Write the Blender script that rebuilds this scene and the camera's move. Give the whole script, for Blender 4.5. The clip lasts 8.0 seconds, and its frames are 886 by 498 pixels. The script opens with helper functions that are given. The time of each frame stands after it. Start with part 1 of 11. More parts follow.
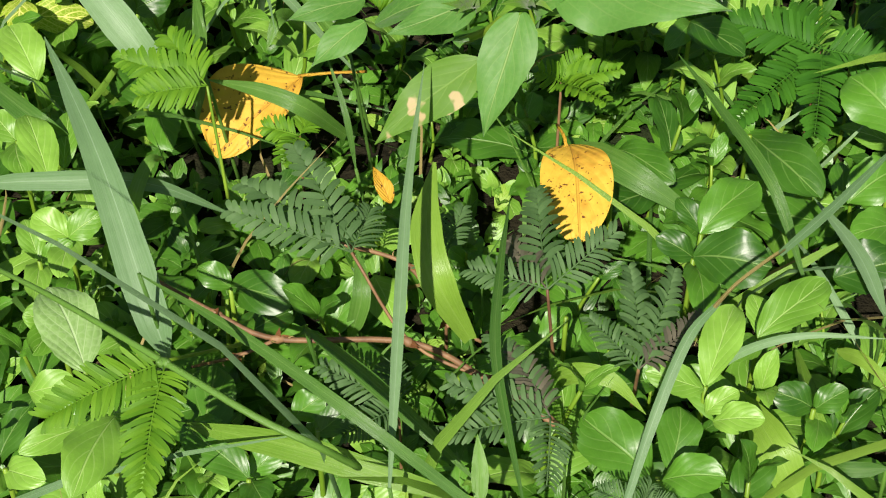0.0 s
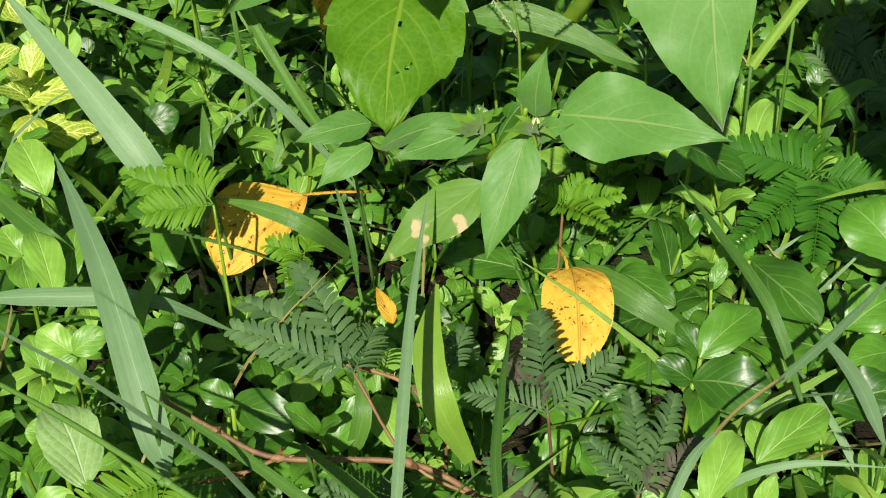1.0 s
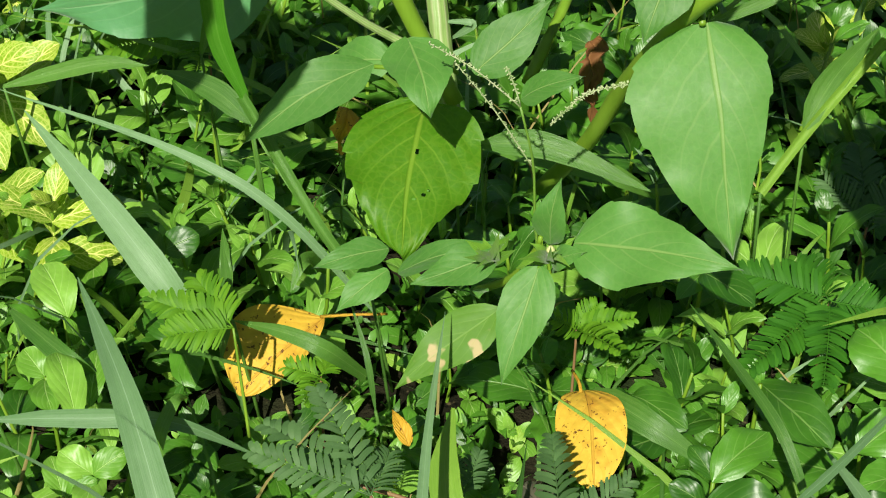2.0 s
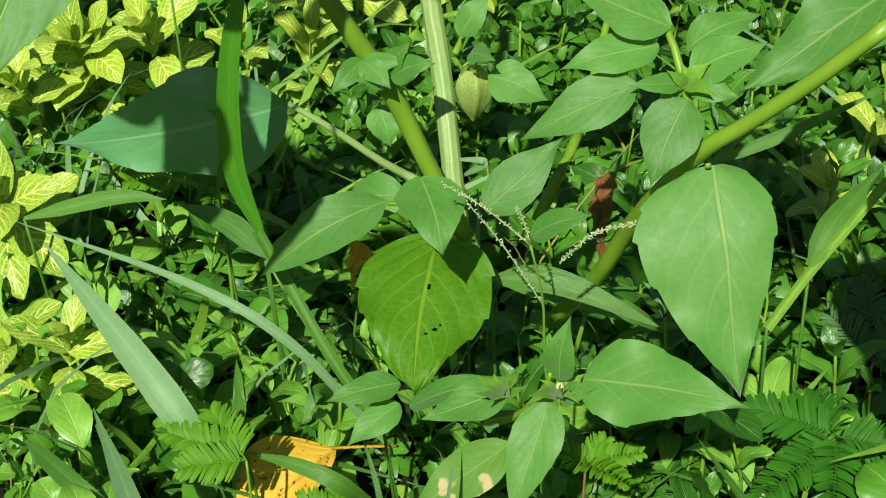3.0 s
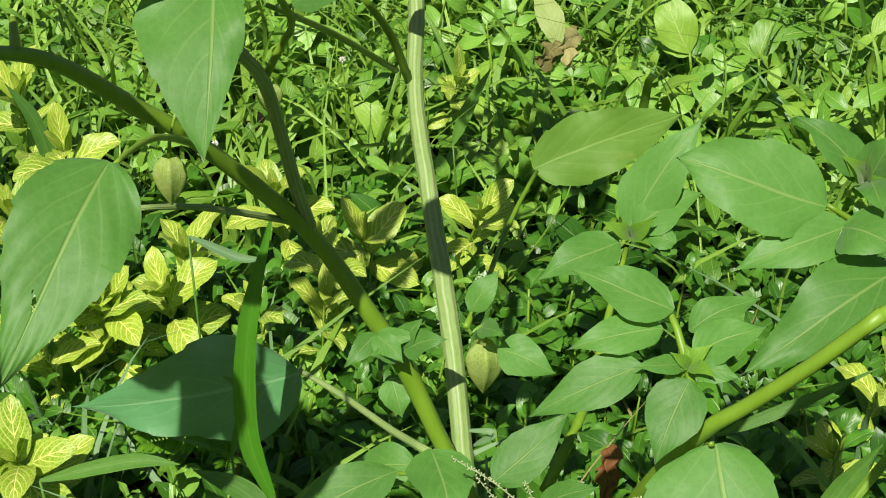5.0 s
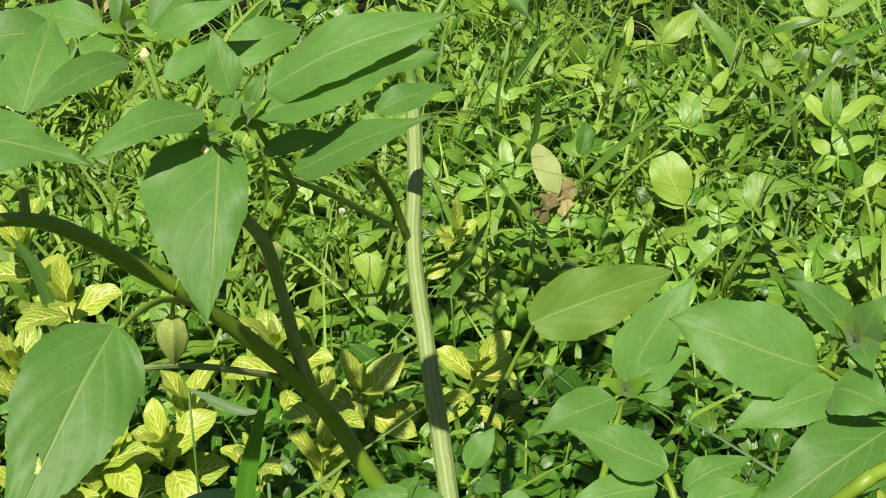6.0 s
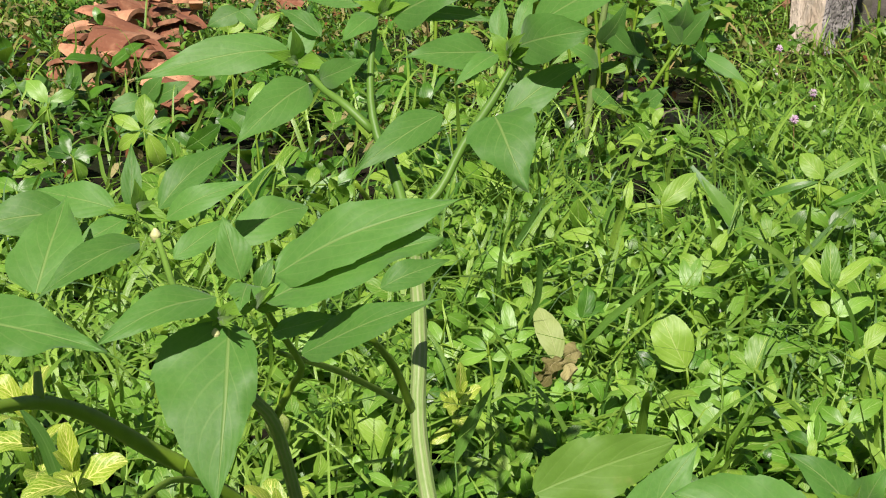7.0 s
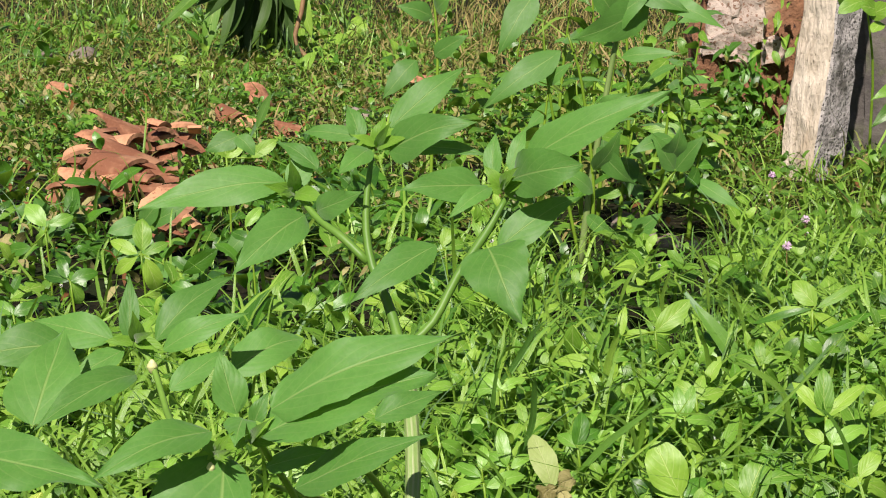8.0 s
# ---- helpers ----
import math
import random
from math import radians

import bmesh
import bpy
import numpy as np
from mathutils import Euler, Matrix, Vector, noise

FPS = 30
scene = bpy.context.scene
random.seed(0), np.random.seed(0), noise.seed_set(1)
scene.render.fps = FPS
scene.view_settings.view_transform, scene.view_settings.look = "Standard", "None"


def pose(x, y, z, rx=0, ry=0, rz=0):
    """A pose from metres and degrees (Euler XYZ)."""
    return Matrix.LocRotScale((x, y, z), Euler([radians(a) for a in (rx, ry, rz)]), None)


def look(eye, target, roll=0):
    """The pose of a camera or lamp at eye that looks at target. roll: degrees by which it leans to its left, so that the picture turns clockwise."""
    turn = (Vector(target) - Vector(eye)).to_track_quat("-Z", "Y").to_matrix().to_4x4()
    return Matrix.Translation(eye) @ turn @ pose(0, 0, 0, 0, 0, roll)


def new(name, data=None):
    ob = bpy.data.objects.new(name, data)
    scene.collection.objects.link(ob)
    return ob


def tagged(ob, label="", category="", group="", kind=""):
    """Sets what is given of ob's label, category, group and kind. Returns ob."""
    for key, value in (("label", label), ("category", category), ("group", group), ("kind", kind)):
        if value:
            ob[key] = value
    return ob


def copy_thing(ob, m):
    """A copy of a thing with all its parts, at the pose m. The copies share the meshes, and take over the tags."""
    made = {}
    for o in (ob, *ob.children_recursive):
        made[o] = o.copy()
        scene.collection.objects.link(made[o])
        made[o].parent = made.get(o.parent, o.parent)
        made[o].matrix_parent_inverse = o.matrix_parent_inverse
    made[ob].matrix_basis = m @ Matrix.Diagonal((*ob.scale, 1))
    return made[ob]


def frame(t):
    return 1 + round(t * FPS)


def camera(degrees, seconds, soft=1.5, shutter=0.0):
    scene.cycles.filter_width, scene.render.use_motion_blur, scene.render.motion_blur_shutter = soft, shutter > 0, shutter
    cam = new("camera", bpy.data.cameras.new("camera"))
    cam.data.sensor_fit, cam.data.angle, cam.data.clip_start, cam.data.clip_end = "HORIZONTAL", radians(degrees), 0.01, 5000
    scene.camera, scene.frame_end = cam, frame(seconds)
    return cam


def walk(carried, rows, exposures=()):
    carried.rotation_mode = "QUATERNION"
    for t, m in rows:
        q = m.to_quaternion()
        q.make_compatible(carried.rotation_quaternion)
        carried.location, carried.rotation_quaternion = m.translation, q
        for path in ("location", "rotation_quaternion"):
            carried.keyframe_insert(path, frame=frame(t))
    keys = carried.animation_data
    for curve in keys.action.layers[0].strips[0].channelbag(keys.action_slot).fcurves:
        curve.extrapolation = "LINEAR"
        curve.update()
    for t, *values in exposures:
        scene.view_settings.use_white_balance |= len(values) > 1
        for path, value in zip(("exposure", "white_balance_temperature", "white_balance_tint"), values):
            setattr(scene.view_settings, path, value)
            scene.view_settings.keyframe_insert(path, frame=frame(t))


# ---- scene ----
cam = camera(30.27, 8.0, soft=1.1)
# seconds, eye x y z, pitch, yaw, roll
PATH = [
    (0.0, 0.0003, -0.0002, 0.6598, -46.01, 0.00, -0.00),
    (0.5, -0.0016, 0.0015, 0.6675, -44.23, 0.02, 0.49),
    (1.0, -0.0022, -0.0004, 0.6707, -42.28, -0.08, 0.86),
    (1.5, -0.0042, -0.0038, 0.6786, -40.47, 0.18, 0.81),
    (3.0, -0.0065, -0.0154, 0.7042, -34.29, 0.93, 0.74),
    (3.5, -0.0066, -0.0192, 0.7116, -32.40, 1.23, 0.86),
    (4.0, -0.0076, -0.0238, 0.7179, -30.25, 1.21, 1.05),
    (4.5, -0.0083, -0.0286, 0.7246, -28.00, 1.34, 1.09),
    (6.0, -0.0073, -0.0436, 0.7469, -20.73, 1.48, 1.29),
    (6.5, -0.0070, -0.0538, 0.7565, -18.08, 1.63, 0.89),
    (7.0, -0.0081, -0.0568, 0.7636, -15.30, 1.68, 0.85),
    (7.5, -0.0052, -0.0676, 0.7716, -12.75, 1.74, 0.74),
    (8.0, -0.0067, -0.0683, 0.7734, -11.05, 1.60, 1.09),
]
walk(cam, [(t, pose(x, y, z, 0, 0, yaw) @ pose(0, 0, 0, 90 + pitch, 0, 0) @ pose(0, 0, 0, 0, 0, roll)) for t, x, y, z, pitch, yaw, roll in PATH],
     exposures=[(0.0, 0.65, 6500, 21), (1.5, 0.62, 6500, 14), (3.0, 0.49, 6500, 1), (4.0, 0.52, 6500, 4), (4.7, 0.48, 6500, 7), (5.75, 0.45, 6900, 19), (6.05, 0.44, 6650, 21), (6.5, 0.41, 6500, 23), (7.0, 0.44, 6500, 23), (8.0, 0.52, 6500, 22)])

# ---- light ----
SUN_DIR = Vector((-0.15, -0.70, 0.705)).normalized()
world = bpy.data.worlds.new("world")
scene.world = world
world.use_nodes = True
wn = world.node_tree.nodes
sky = wn.new("ShaderNodeTexSky")
sky.sky_type, sky.sun_disc = "NISHITA", False
sky.sun_elevation = math.asin(SUN_DIR.z)
sky.sun_rotation = math.atan2(SUN_DIR.x, SUN_DIR.y)
world.node_tree.links.new(sky.outputs[0], wn["Background"].inputs[0])
wn["Background"].inputs[1].default_value = 0.038
sun = new("sun", bpy.data.lights.new("sun", "SUN"))
sun.data.energy, sun.data.angle, sun.data.color = 5.0, radians(0.55), (1.0, 0.955, 0.83)
sun.matrix_world = look((0, 0, 8), Vector((0, 0, 8)) - SUN_DIR)


# ---- materials ----
class Nodes:
    """A small helper to wire a material."""

    def __init__(self, name):
        self.mat = bpy.data.materials.new(name)
        self.mat.use_nodes = True
        self.tree = self.mat.node_tree
        self.tree.nodes.clear()
        self.out = self.tree.nodes.new("ShaderNodeOutputMaterial")

    def node(self, kind, **inputs):
        n = self.tree.nodes.new(kind)
        for k, v in inputs.items():
            self.put(n, k.replace("_", " "), v)
        return n

    def put(self, n, key, v):
        sock = n.inputs[int(key)] if key.isdigit() else n.inputs[key]
        if isinstance(v, bpy.types.NodeSocket):
            self.tree.links.new(v, sock)
        else:
            sock.default_value = v

    def math(self, op, a, b=0.0, c=0.0):
        n = self.tree.nodes.new("ShaderNodeMath")
        n.operation = op
        for i, v in enumerate((a, b, c)):
            self.put(n, str(i), v)
        return n.outputs[0]

    def mix(self, f, a, b, blend="MIX"):
        n = self.tree.nodes.new("ShaderNodeMix")
        n.data_type, n.blend_type = "RGBA", blend
        for i, v in ((0, f), (6, a), (7, b)):
            if isinstance(v, tuple) and len(v) == 3:
                v = (*v, 1.0)
            self.put(n, str(i), v)
        return n.outputs[2]

    def noise(self, vec, scale, detail=3.0, rough=0.55):
        n = self.node("ShaderNodeTexNoise", Scale=scale, Detail=detail, Roughness=rough)
        if vec is not None:
            self.tree.links.new(vec, n.inputs["Vector"])
        return n.outputs["Fac"]

    def ramp(self, f, a, b):
        n = self.tree.nodes.new("ShaderNodeMapRange")
        n.interpolation_type = "SMOOTHSTEP"
        for k, v in (("Value", f), ("From Min", a), ("From Max", b)):
            self.put(n, k, v)
        return n.outputs[0]

    def bump(self, h, strength, dist):
        return self.node("ShaderNodeBump", Height=h, Strength=strength, Distance=dist).outputs[0]

    def finish(self, shader):
        self.tree.links.new(shader, self.out.inputs[0])
        return self.mat


def rand_value(m):
    """One random number for each object, and for each loose piece of a joined mesh."""
    info, geo = m.node("ShaderNodeObjectInfo"), m.node("ShaderNodeNewGeometry")
    return m.math("FRACT", m.math("ADD", info.outputs["Random"], geo.outputs["Random Per Island"]))


def leaf_material(name, dark, light, vein, vein_mix=0.35, rough=0.42, thin=0.32, veins=7.0, slant=0.55, patch=None, patch_at=(0.6, 0.75), relief=0.5, spots=None, spot_at=(0.66, 0.7), gloss=0.5, net=0.0, net_mix=0.55, nerves=0.0, broad=1.0, swell=2.5, quilting=0.4, ribs=0.7, down=0.0):
    """A living leaf: u runs along the blade and v across it, from edge to edge."""
    m = Nodes(name)
    uv = m.node("ShaderNodeUVMap").outputs[0]
    sep = m.node("ShaderNodeSeparateXYZ", Vector=uv)
    u, v = sep.outputs[0], sep.outputs[1]
    side = m.math("ABSOLUTE", m.math("SUBTRACT", v, 0.5))
    pos = m.node("ShaderNodeTexCoord").outputs["Object"]
    wob = m.math("MULTIPLY", m.math("SUBTRACT", m.noise(pos, 60.0), 0.5), 0.05)
    bend = m.math("MULTIPLY", m.math("SUBTRACT", m.noise(pos, 18.0, 1.0), 0.5), 0.06)
    mid = m.math("SUBTRACT", 1.0, m.ramp(m.math("ABSOLUTE", m.math("ADD", m.math("SUBTRACT", v, 0.5), bend)), 0.007, 0.028))
    rise = m.math("ADD", m.math("MULTIPLY", side, slant), m.math("MULTIPLY", m.math("MULTIPLY", side, side), 0.6))
    wave = m.math("ADD", m.math("SUBTRACT", u, rise), wob)
    saw = m.math("ABSOLUTE", m.math("SUBTRACT", m.math("FRACT", m.math("MULTIPLY", wave, veins)), 0.5))
    lateral = m.math("MULTIPLY", m.math("SUBTRACT", 1.0, m.ramp(saw, 0.015 * broad, 0.085 * broad)), m.math("SUBTRACT", 1.0, m.math("MULTIPLY", side, 1.6)))
    lines = m.math("MAXIMUM", mid, m.math("MULTIPLY", lateral, ribs))
    if net:
        vo = m.node("ShaderNodeTexVoronoi", Vector=pos, Scale=net)
        vo.feature = "DISTANCE_TO_EDGE"
        lines = m.math("MAXIMUM", lines, m.math("MULTIPLY", m.math("SUBTRACT", 1.0, m.ramp(vo.outputs[0], 0.02, 0.16)), net_mix))
    r = rand_value(m)
    tone = m.math("ADD", m.math("MULTIPLY", r, 0.75), m.math("MULTIPLY", m.noise(pos, 45.0, 4.0), 0.5))
    col = m.mix(m.ramp(tone, 0.1, 1.1), dark, light)
    col = m.mix(m.math("MULTIPLY", m.noise(pos, 260.0, 2.0), 0.35), col, tuple(c * 0.6 for c in dark))
    if patch:
        col = m.mix(m.math("MULTIPLY", m.ramp(m.noise(pos, 38.0, 3.0), *patch_at), 0.85), col, patch)
    col = m.mix(m.math("MULTIPLY", lines, vein_mix), col, vein)
    if nerves:
        across = m.node("ShaderNodeMapping", Vector=uv, Scale=(1.5, 46.0, 1.0)).outputs[0]
        cord = m.noise(across, 1.0, 2.0, 0.6)
        col = m.mix(m.math("MULTIPLY", m.ramp(cord, 0.35, 0.7), nerves), col, vein)
    if spots:
        col = m.mix(m.ramp(m.noise(pos, 330.0, 2.0), *spot_at), col, spots)
    quilt = m.math("SUBTRACT", m.math("MULTIPLY", m.ramp(saw, 0.0, 0.45), quilting), m.math("MULTIPLY", mid, 1.0))
    height = m.math("ADD", quilt, m.math("MULTIPLY", m.noise(pos, 420.0, 3.0), 0.35))
    height = m.math("ADD", height, m.math("MULTIPLY", m.noise(pos, 75.0, 2.0), swell))
    if nerves:
        height = m.math("ADD", height, m.math("MULTIPLY", cord, 1.6))
    nrm = m.bump(height, relief, 0.0007)
    rgh = m.math("ADD", rough - 0.08, m.math("MULTIPLY", m.noise(pos, 120.0), 0.2))
    p = m.node("ShaderNodeBsdfPrincipled", Base_Color=col, Roughness=rgh, Normal=nrm)
    p.inputs["Specular IOR Level"].default_value = gloss
    p.inputs["Sheen Weight"].default_value = down
    p.inputs["Sheen Roughness"].default_value = 0.4
    tcol = m.mix(0.55, col, (0.34, 0.60, 0.03), "MIX")
    t = m.node("ShaderNodeBsdfTranslucent", Color=tcol, Normal=nrm)
    mx = m.node("ShaderNodeMixShader", Fac=thin)
    m.put(mx, "1", p.outputs[0])
    m.put(mx, "2", t.outputs[0])
    return m.finish(mx.outputs[0])


def grain_material(name, a, b, rough=0.7, scale=90.0, dots=None, dot_at=(0.62, 0.7), relief=0.4, depth=0.001, stretch=(1, 1, 1), gloss=0.4, c=None, vary=0.25):
    """Stems, soil, stone: two colours mixed at two scales, with fine relief."""
    m = Nodes(name)
    mp = m.node("ShaderNodeMapping", Vector=m.node("ShaderNodeTexCoord").outputs["Object"], Scale=stretch)
    pos = mp.outputs[0]
    big, fine = m.noise(pos, scale * 0.22, 3.0), m.noise(pos, scale, 5.0, 0.65)
    tone = m.math("ADD", m.math("MULTIPLY", big, 0.6), m.math("MULTIPLY", fine, 0.5))
    tone = m.math("ADD", tone, m.math("MULTIPLY", m.math("SUBTRACT", rand_value(m), 0.5), vary))
    col = m.mix(m.ramp(tone, 0.3, 0.8), a, b)
    if c:
        col = m.mix(m.ramp(m.noise(pos, scale * 0.1, 4.0, 0.6), 0.5, 0.66), col, c)
    if dots:
        col = m.mix(m.ramp(m.noise(pos, scale * 1.9, 2.0), *dot_at), col, dots)
    nrm = m.bump(m.math("ADD", fine, m.math("MULTIPLY", big, 1.5)), relief, depth)
    p = m.node("ShaderNodeBsdfPrincipled", Base_Color=col, Roughness=rough, Normal=nrm)
    p.inputs["Specular IOR Level"].default_value = gloss
    return m.finish(p.outputs[0])


PHYS = leaf_material("cherry_leaf", (0.062, 0.188, 0.027), (0.108, 0.287, 0.048), (0.31, 0.42, 0.13), 0.42, rough=0.5, thin=0.27, veins=5.5, slant=0.7, relief=0.4, gloss=0.33, swell=1.2, ribs=0.5, quilting=0.18, down=0.42, net=230.0, net_mix=0.12)
PHYS_OLD = leaf_material("cherry_leaf_old", (0.050, 0.165, 0.004), (0.092, 0.25, 0.007), (0.27, 0.42, 0.04), 0.5, rough=0.48, thin=0.34, veins=6.0, slant=0.75, relief=0.7, gloss=0.33, quilting=0.6, swell=1.5, patch=(0.13, 0.23, 0.012), patch_at=(0.6, 0.75), net=200.0, net_mix=0.22)
# for one leaf: its blue skylit shade is put into the base colour
PHYS_SKY_SHADE = leaf_material("cherry_leaf_sky_shade", (0.078, 0.24, 0.085), (0.12, 0.33, 0.125), (0.25, 0.42, 0.2), 0.42, rough=0.36, thin=0.14, veins=5.5, slant=0.7, relief=0.4, gloss=0.7, swell=1.2, ribs=0.45, quilting=0.3, down=0.4)
PHYS_YOUNG = leaf_material("cherry_leaf_young", (0.11, 0.26, 0.02), (0.20, 0.40, 0.04), (0.30, 0.46, 0.10), 0.3, rough=0.5, thin=0.32, veins=5.0, slant=0.75, relief=0.3, gloss=0.3, down=0.3)
DYING = leaf_material("dying_leaf", (0.20, 0.27, 0.07), (0.32, 0.41, 0.13), (0.45, 0.50, 0.22), 0.5, rough=0.55, thin=0.2, veins=6.0, relief=0.5, gloss=0.3)
WITHERED = leaf_material("withered_leaf", (0.15, 0.135, 0.045), (0.40, 0.37, 0.155), (0.52, 0.46, 0.24), 0.4, rough=0.75, thin=0.12, veins=6.0, relief=0.9, gloss=0.15, spots=(0.06, 0.05, 0.02))
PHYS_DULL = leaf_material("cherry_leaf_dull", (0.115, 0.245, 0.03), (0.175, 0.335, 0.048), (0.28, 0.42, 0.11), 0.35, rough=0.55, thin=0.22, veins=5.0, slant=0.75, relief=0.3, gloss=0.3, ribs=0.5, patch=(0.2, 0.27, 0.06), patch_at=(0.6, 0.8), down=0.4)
PHYS_SPOT = leaf_material("cherry_leaf_spotted", (0.07, 0.18, 0.016), (0.12, 0.27, 0.03), (0.27, 0.42, 0.1), 0.3, rough=0.55, veins=5.0, slant=0.75, patch=(0.55, 0.42, 0.22), patch_at=(0.60, 0.64), gloss=0.3, relief=0.2)
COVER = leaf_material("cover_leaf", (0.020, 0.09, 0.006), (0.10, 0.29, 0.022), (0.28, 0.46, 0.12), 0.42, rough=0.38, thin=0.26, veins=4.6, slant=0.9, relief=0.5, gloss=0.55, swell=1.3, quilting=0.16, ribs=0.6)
COVER_FRESH = leaf_material("cover_leaf_fresh", (0.10, 0.27, 0.020), (0.26, 0.51, 0.065), (0.44, 0.66, 0.20), 0.55, rough=0.42, thin=0.28, veins=4.6, slant=0.9, relief=0.5, gloss=0.55, swell=1.3, quilting=0.2, ribs=0.7)
COVER_VEINED = leaf_material("cover_leaf_veined", (0.14, 0.28, 0.065), (0.22, 0.39, 0.11), (0.46, 0.62, 0.32), 0.62, rough=0.44, thin=0.22, veins=5.0, slant=0.95, relief=0.6, gloss=0.5, swell=0.8, quilting=0.4, ribs=0.85, net=260.0, net_mix=0.25)
WEED = leaf_material("weed_leaf", (0.035, 0.115, 0.008), (0.15, 0.33, 0.028), (0.30, 0.46, 0.11), 0.45, rough=0.40, thin=0.2, veins=4.6, slant=0.9, relief=0.6, gloss=0.5, swell=1.2, quilting=0.32, ribs=0.7)
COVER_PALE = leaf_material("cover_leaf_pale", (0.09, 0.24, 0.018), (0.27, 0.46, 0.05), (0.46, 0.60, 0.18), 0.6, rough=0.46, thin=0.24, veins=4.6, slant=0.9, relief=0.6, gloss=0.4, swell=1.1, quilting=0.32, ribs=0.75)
OLIVE = leaf_material("olive_weed_leaf", (0.08, 0.10, 0.018), (0.26, 0.27, 0.06), (0.36, 0.34, 0.13), 0.3, rough=0.55, thin=0.2, veins=7.0, slant=0.8, relief=0.3, gloss=0.3)
GOLD = leaf_material("golden_leaf", (0.16, 0.33, 0.015), (0.34, 0.50, 0.025), (0.90, 0.88, 0.27), 0.92, rough=0.42, thin=0.28, veins=6.0, slant=0.7, relief=0.5, gloss=0.45, swell=1.0, quilting=0.25, ribs=1.0, broad=1.9, net=330.0, net_mix=0.28)
MIMOSA = leaf_material("mimosa_leaf", (0.050, 0.115, 0.034), (0.095, 0.185, 0.062), (0.14, 0.24, 0.10), 0.2, rough=0.6, thin=0.2, gloss=0.25, relief=0.1)
MIMOSA_BRONZE = leaf_material("mimosa_leaf_bronze", (0.075, 0.075, 0.05), (0.14, 0.125, 0.085), (0.2, 0.16, 0.11), 0.2, rough=0.6, thin=0.2, gloss=0.25, relief=0.1)
MIMOSA_NEW = leaf_material("mimosa_leaf_new", (0.07, 0.20, 0.009), (0.145, 0.32, 0.017), (0.2, 0.36, 0.04), 0.2, rough=0.55, thin=0.32, gloss=0.22, relief=0.1)
# darker copy of the mimosa green, with one spray's shade in its colour
MIMOSA_SHADED = leaf_material("mimosa_leaf_shaded", (0.024, 0.115, 0.007), (0.048, 0.18, 0.012), (0.10, 0.24, 0.04), 0.2, rough=0.6, thin=0.25, gloss=0.2, relief=0.1)
GRASS = leaf_material("grass_blade", (0.028, 0.115, 0.012), (0.125, 0.30, 0.035), (0.22, 0.36, 0.10), 0.35, rough=0.42, thin=0.28, veins=0.01, relief=0.35, gloss=0.45, nerves=0.3)
GRASS_DEEP = leaf_material("grass_blade_deep", (0.04, 0.19, 0.006), (0.075, 0.27, 0.012), (0.16, 0.36, 0.05), 0.35, rough=0.42, thin=0.3, veins=0.01, relief=0.35, gloss=0.4, nerves=0.3)
GRASS_GREY = leaf_material("grass_blade_grey", (0.09, 0.20, 0.068), (0.17, 0.31, 0.13), (0.32, 0.46, 0.28), 0.4, rough=0.5, thin=0.22, veins=0.01, relief=0.25, gloss=0.5, nerves=0.22)
GRASS_LIGHT = leaf_material("grass_blade_light", (0.09, 0.23, 0.018), (0.30, 0.52, 0.06), (0.38, 0.54, 0.14), 0.3, rough=0.36, thin=0.24, veins=0.01, relief=0.35, gloss=0.6, nerves=0.3)
GRASS_MID = leaf_material("grass_blade_mid", (0.10, 0.24, 0.015), (0.22, 0.40, 0.04), (0.30, 0.47, 0.10), 0.3, rough=0.40, thin=0.26, veins=0.01, relief=0.35, gloss=0.5, nerves=0.3)
STRAW = leaf_material("straw_grass", (0.20, 0.17, 0.05), (0.38, 0.30, 0.11), (0.4, 0.33, 0.15), 0.3, rough=0.6, thin=0.2, veins=0.01, relief=0.35, gloss=0.3, nerves=0.3)
YELLOW = leaf_material("fallen_leaf", (0.52, 0.29, 0.02), (0.70, 0.46, 0.055), (0.44, 0.22, 0.03), 0.5, rough=0.55, thin=0.14, veins=6.0, slant=0.7, relief=0.8, gloss=0.25, patch=(0.42, 0.20, 0.02), patch_at=(0.50, 0.72), spots=(0.12, 0.045, 0.012), spot_at=(0.62, 0.69), quilting=0.5)
DRY = leaf_material("dry_leaf", (0.09, 0.035, 0.014), (0.27, 0.115, 0.038), (0.3, 0.15, 0.05), 0.4, rough=0.7, thin=0.15, veins=6.0, relief=0.6, gloss=0.2)
# this dark because the shade inside the clump is put into the colour
STRAP_SHADED = leaf_material("strap_leaf", (0.016, 0.045, 0.007), (0.045, 0.10, 0.016), (0.10, 0.16, 0.04), 0.3, rough=0.55, thin=0.1, veins=0.01, relief=0.2, gloss=0.25, nerves=0.2)
STEM = grain_material("green_stem", (0.10, 0.20, 0.010), (0.19, 0.32, 0.028), 0.45, 60, stretch=(1, 1, 0.12), relief=0.25)
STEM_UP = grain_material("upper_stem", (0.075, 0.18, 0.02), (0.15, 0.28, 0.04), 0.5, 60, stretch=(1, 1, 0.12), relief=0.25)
STEM_RIB = grain_material("ribbed_stem", (0.10, 0.18, 0.035), (0.23, 0.31, 0.11), 0.5, 160, stretch=(1, 1, 0.05), relief=0.4)


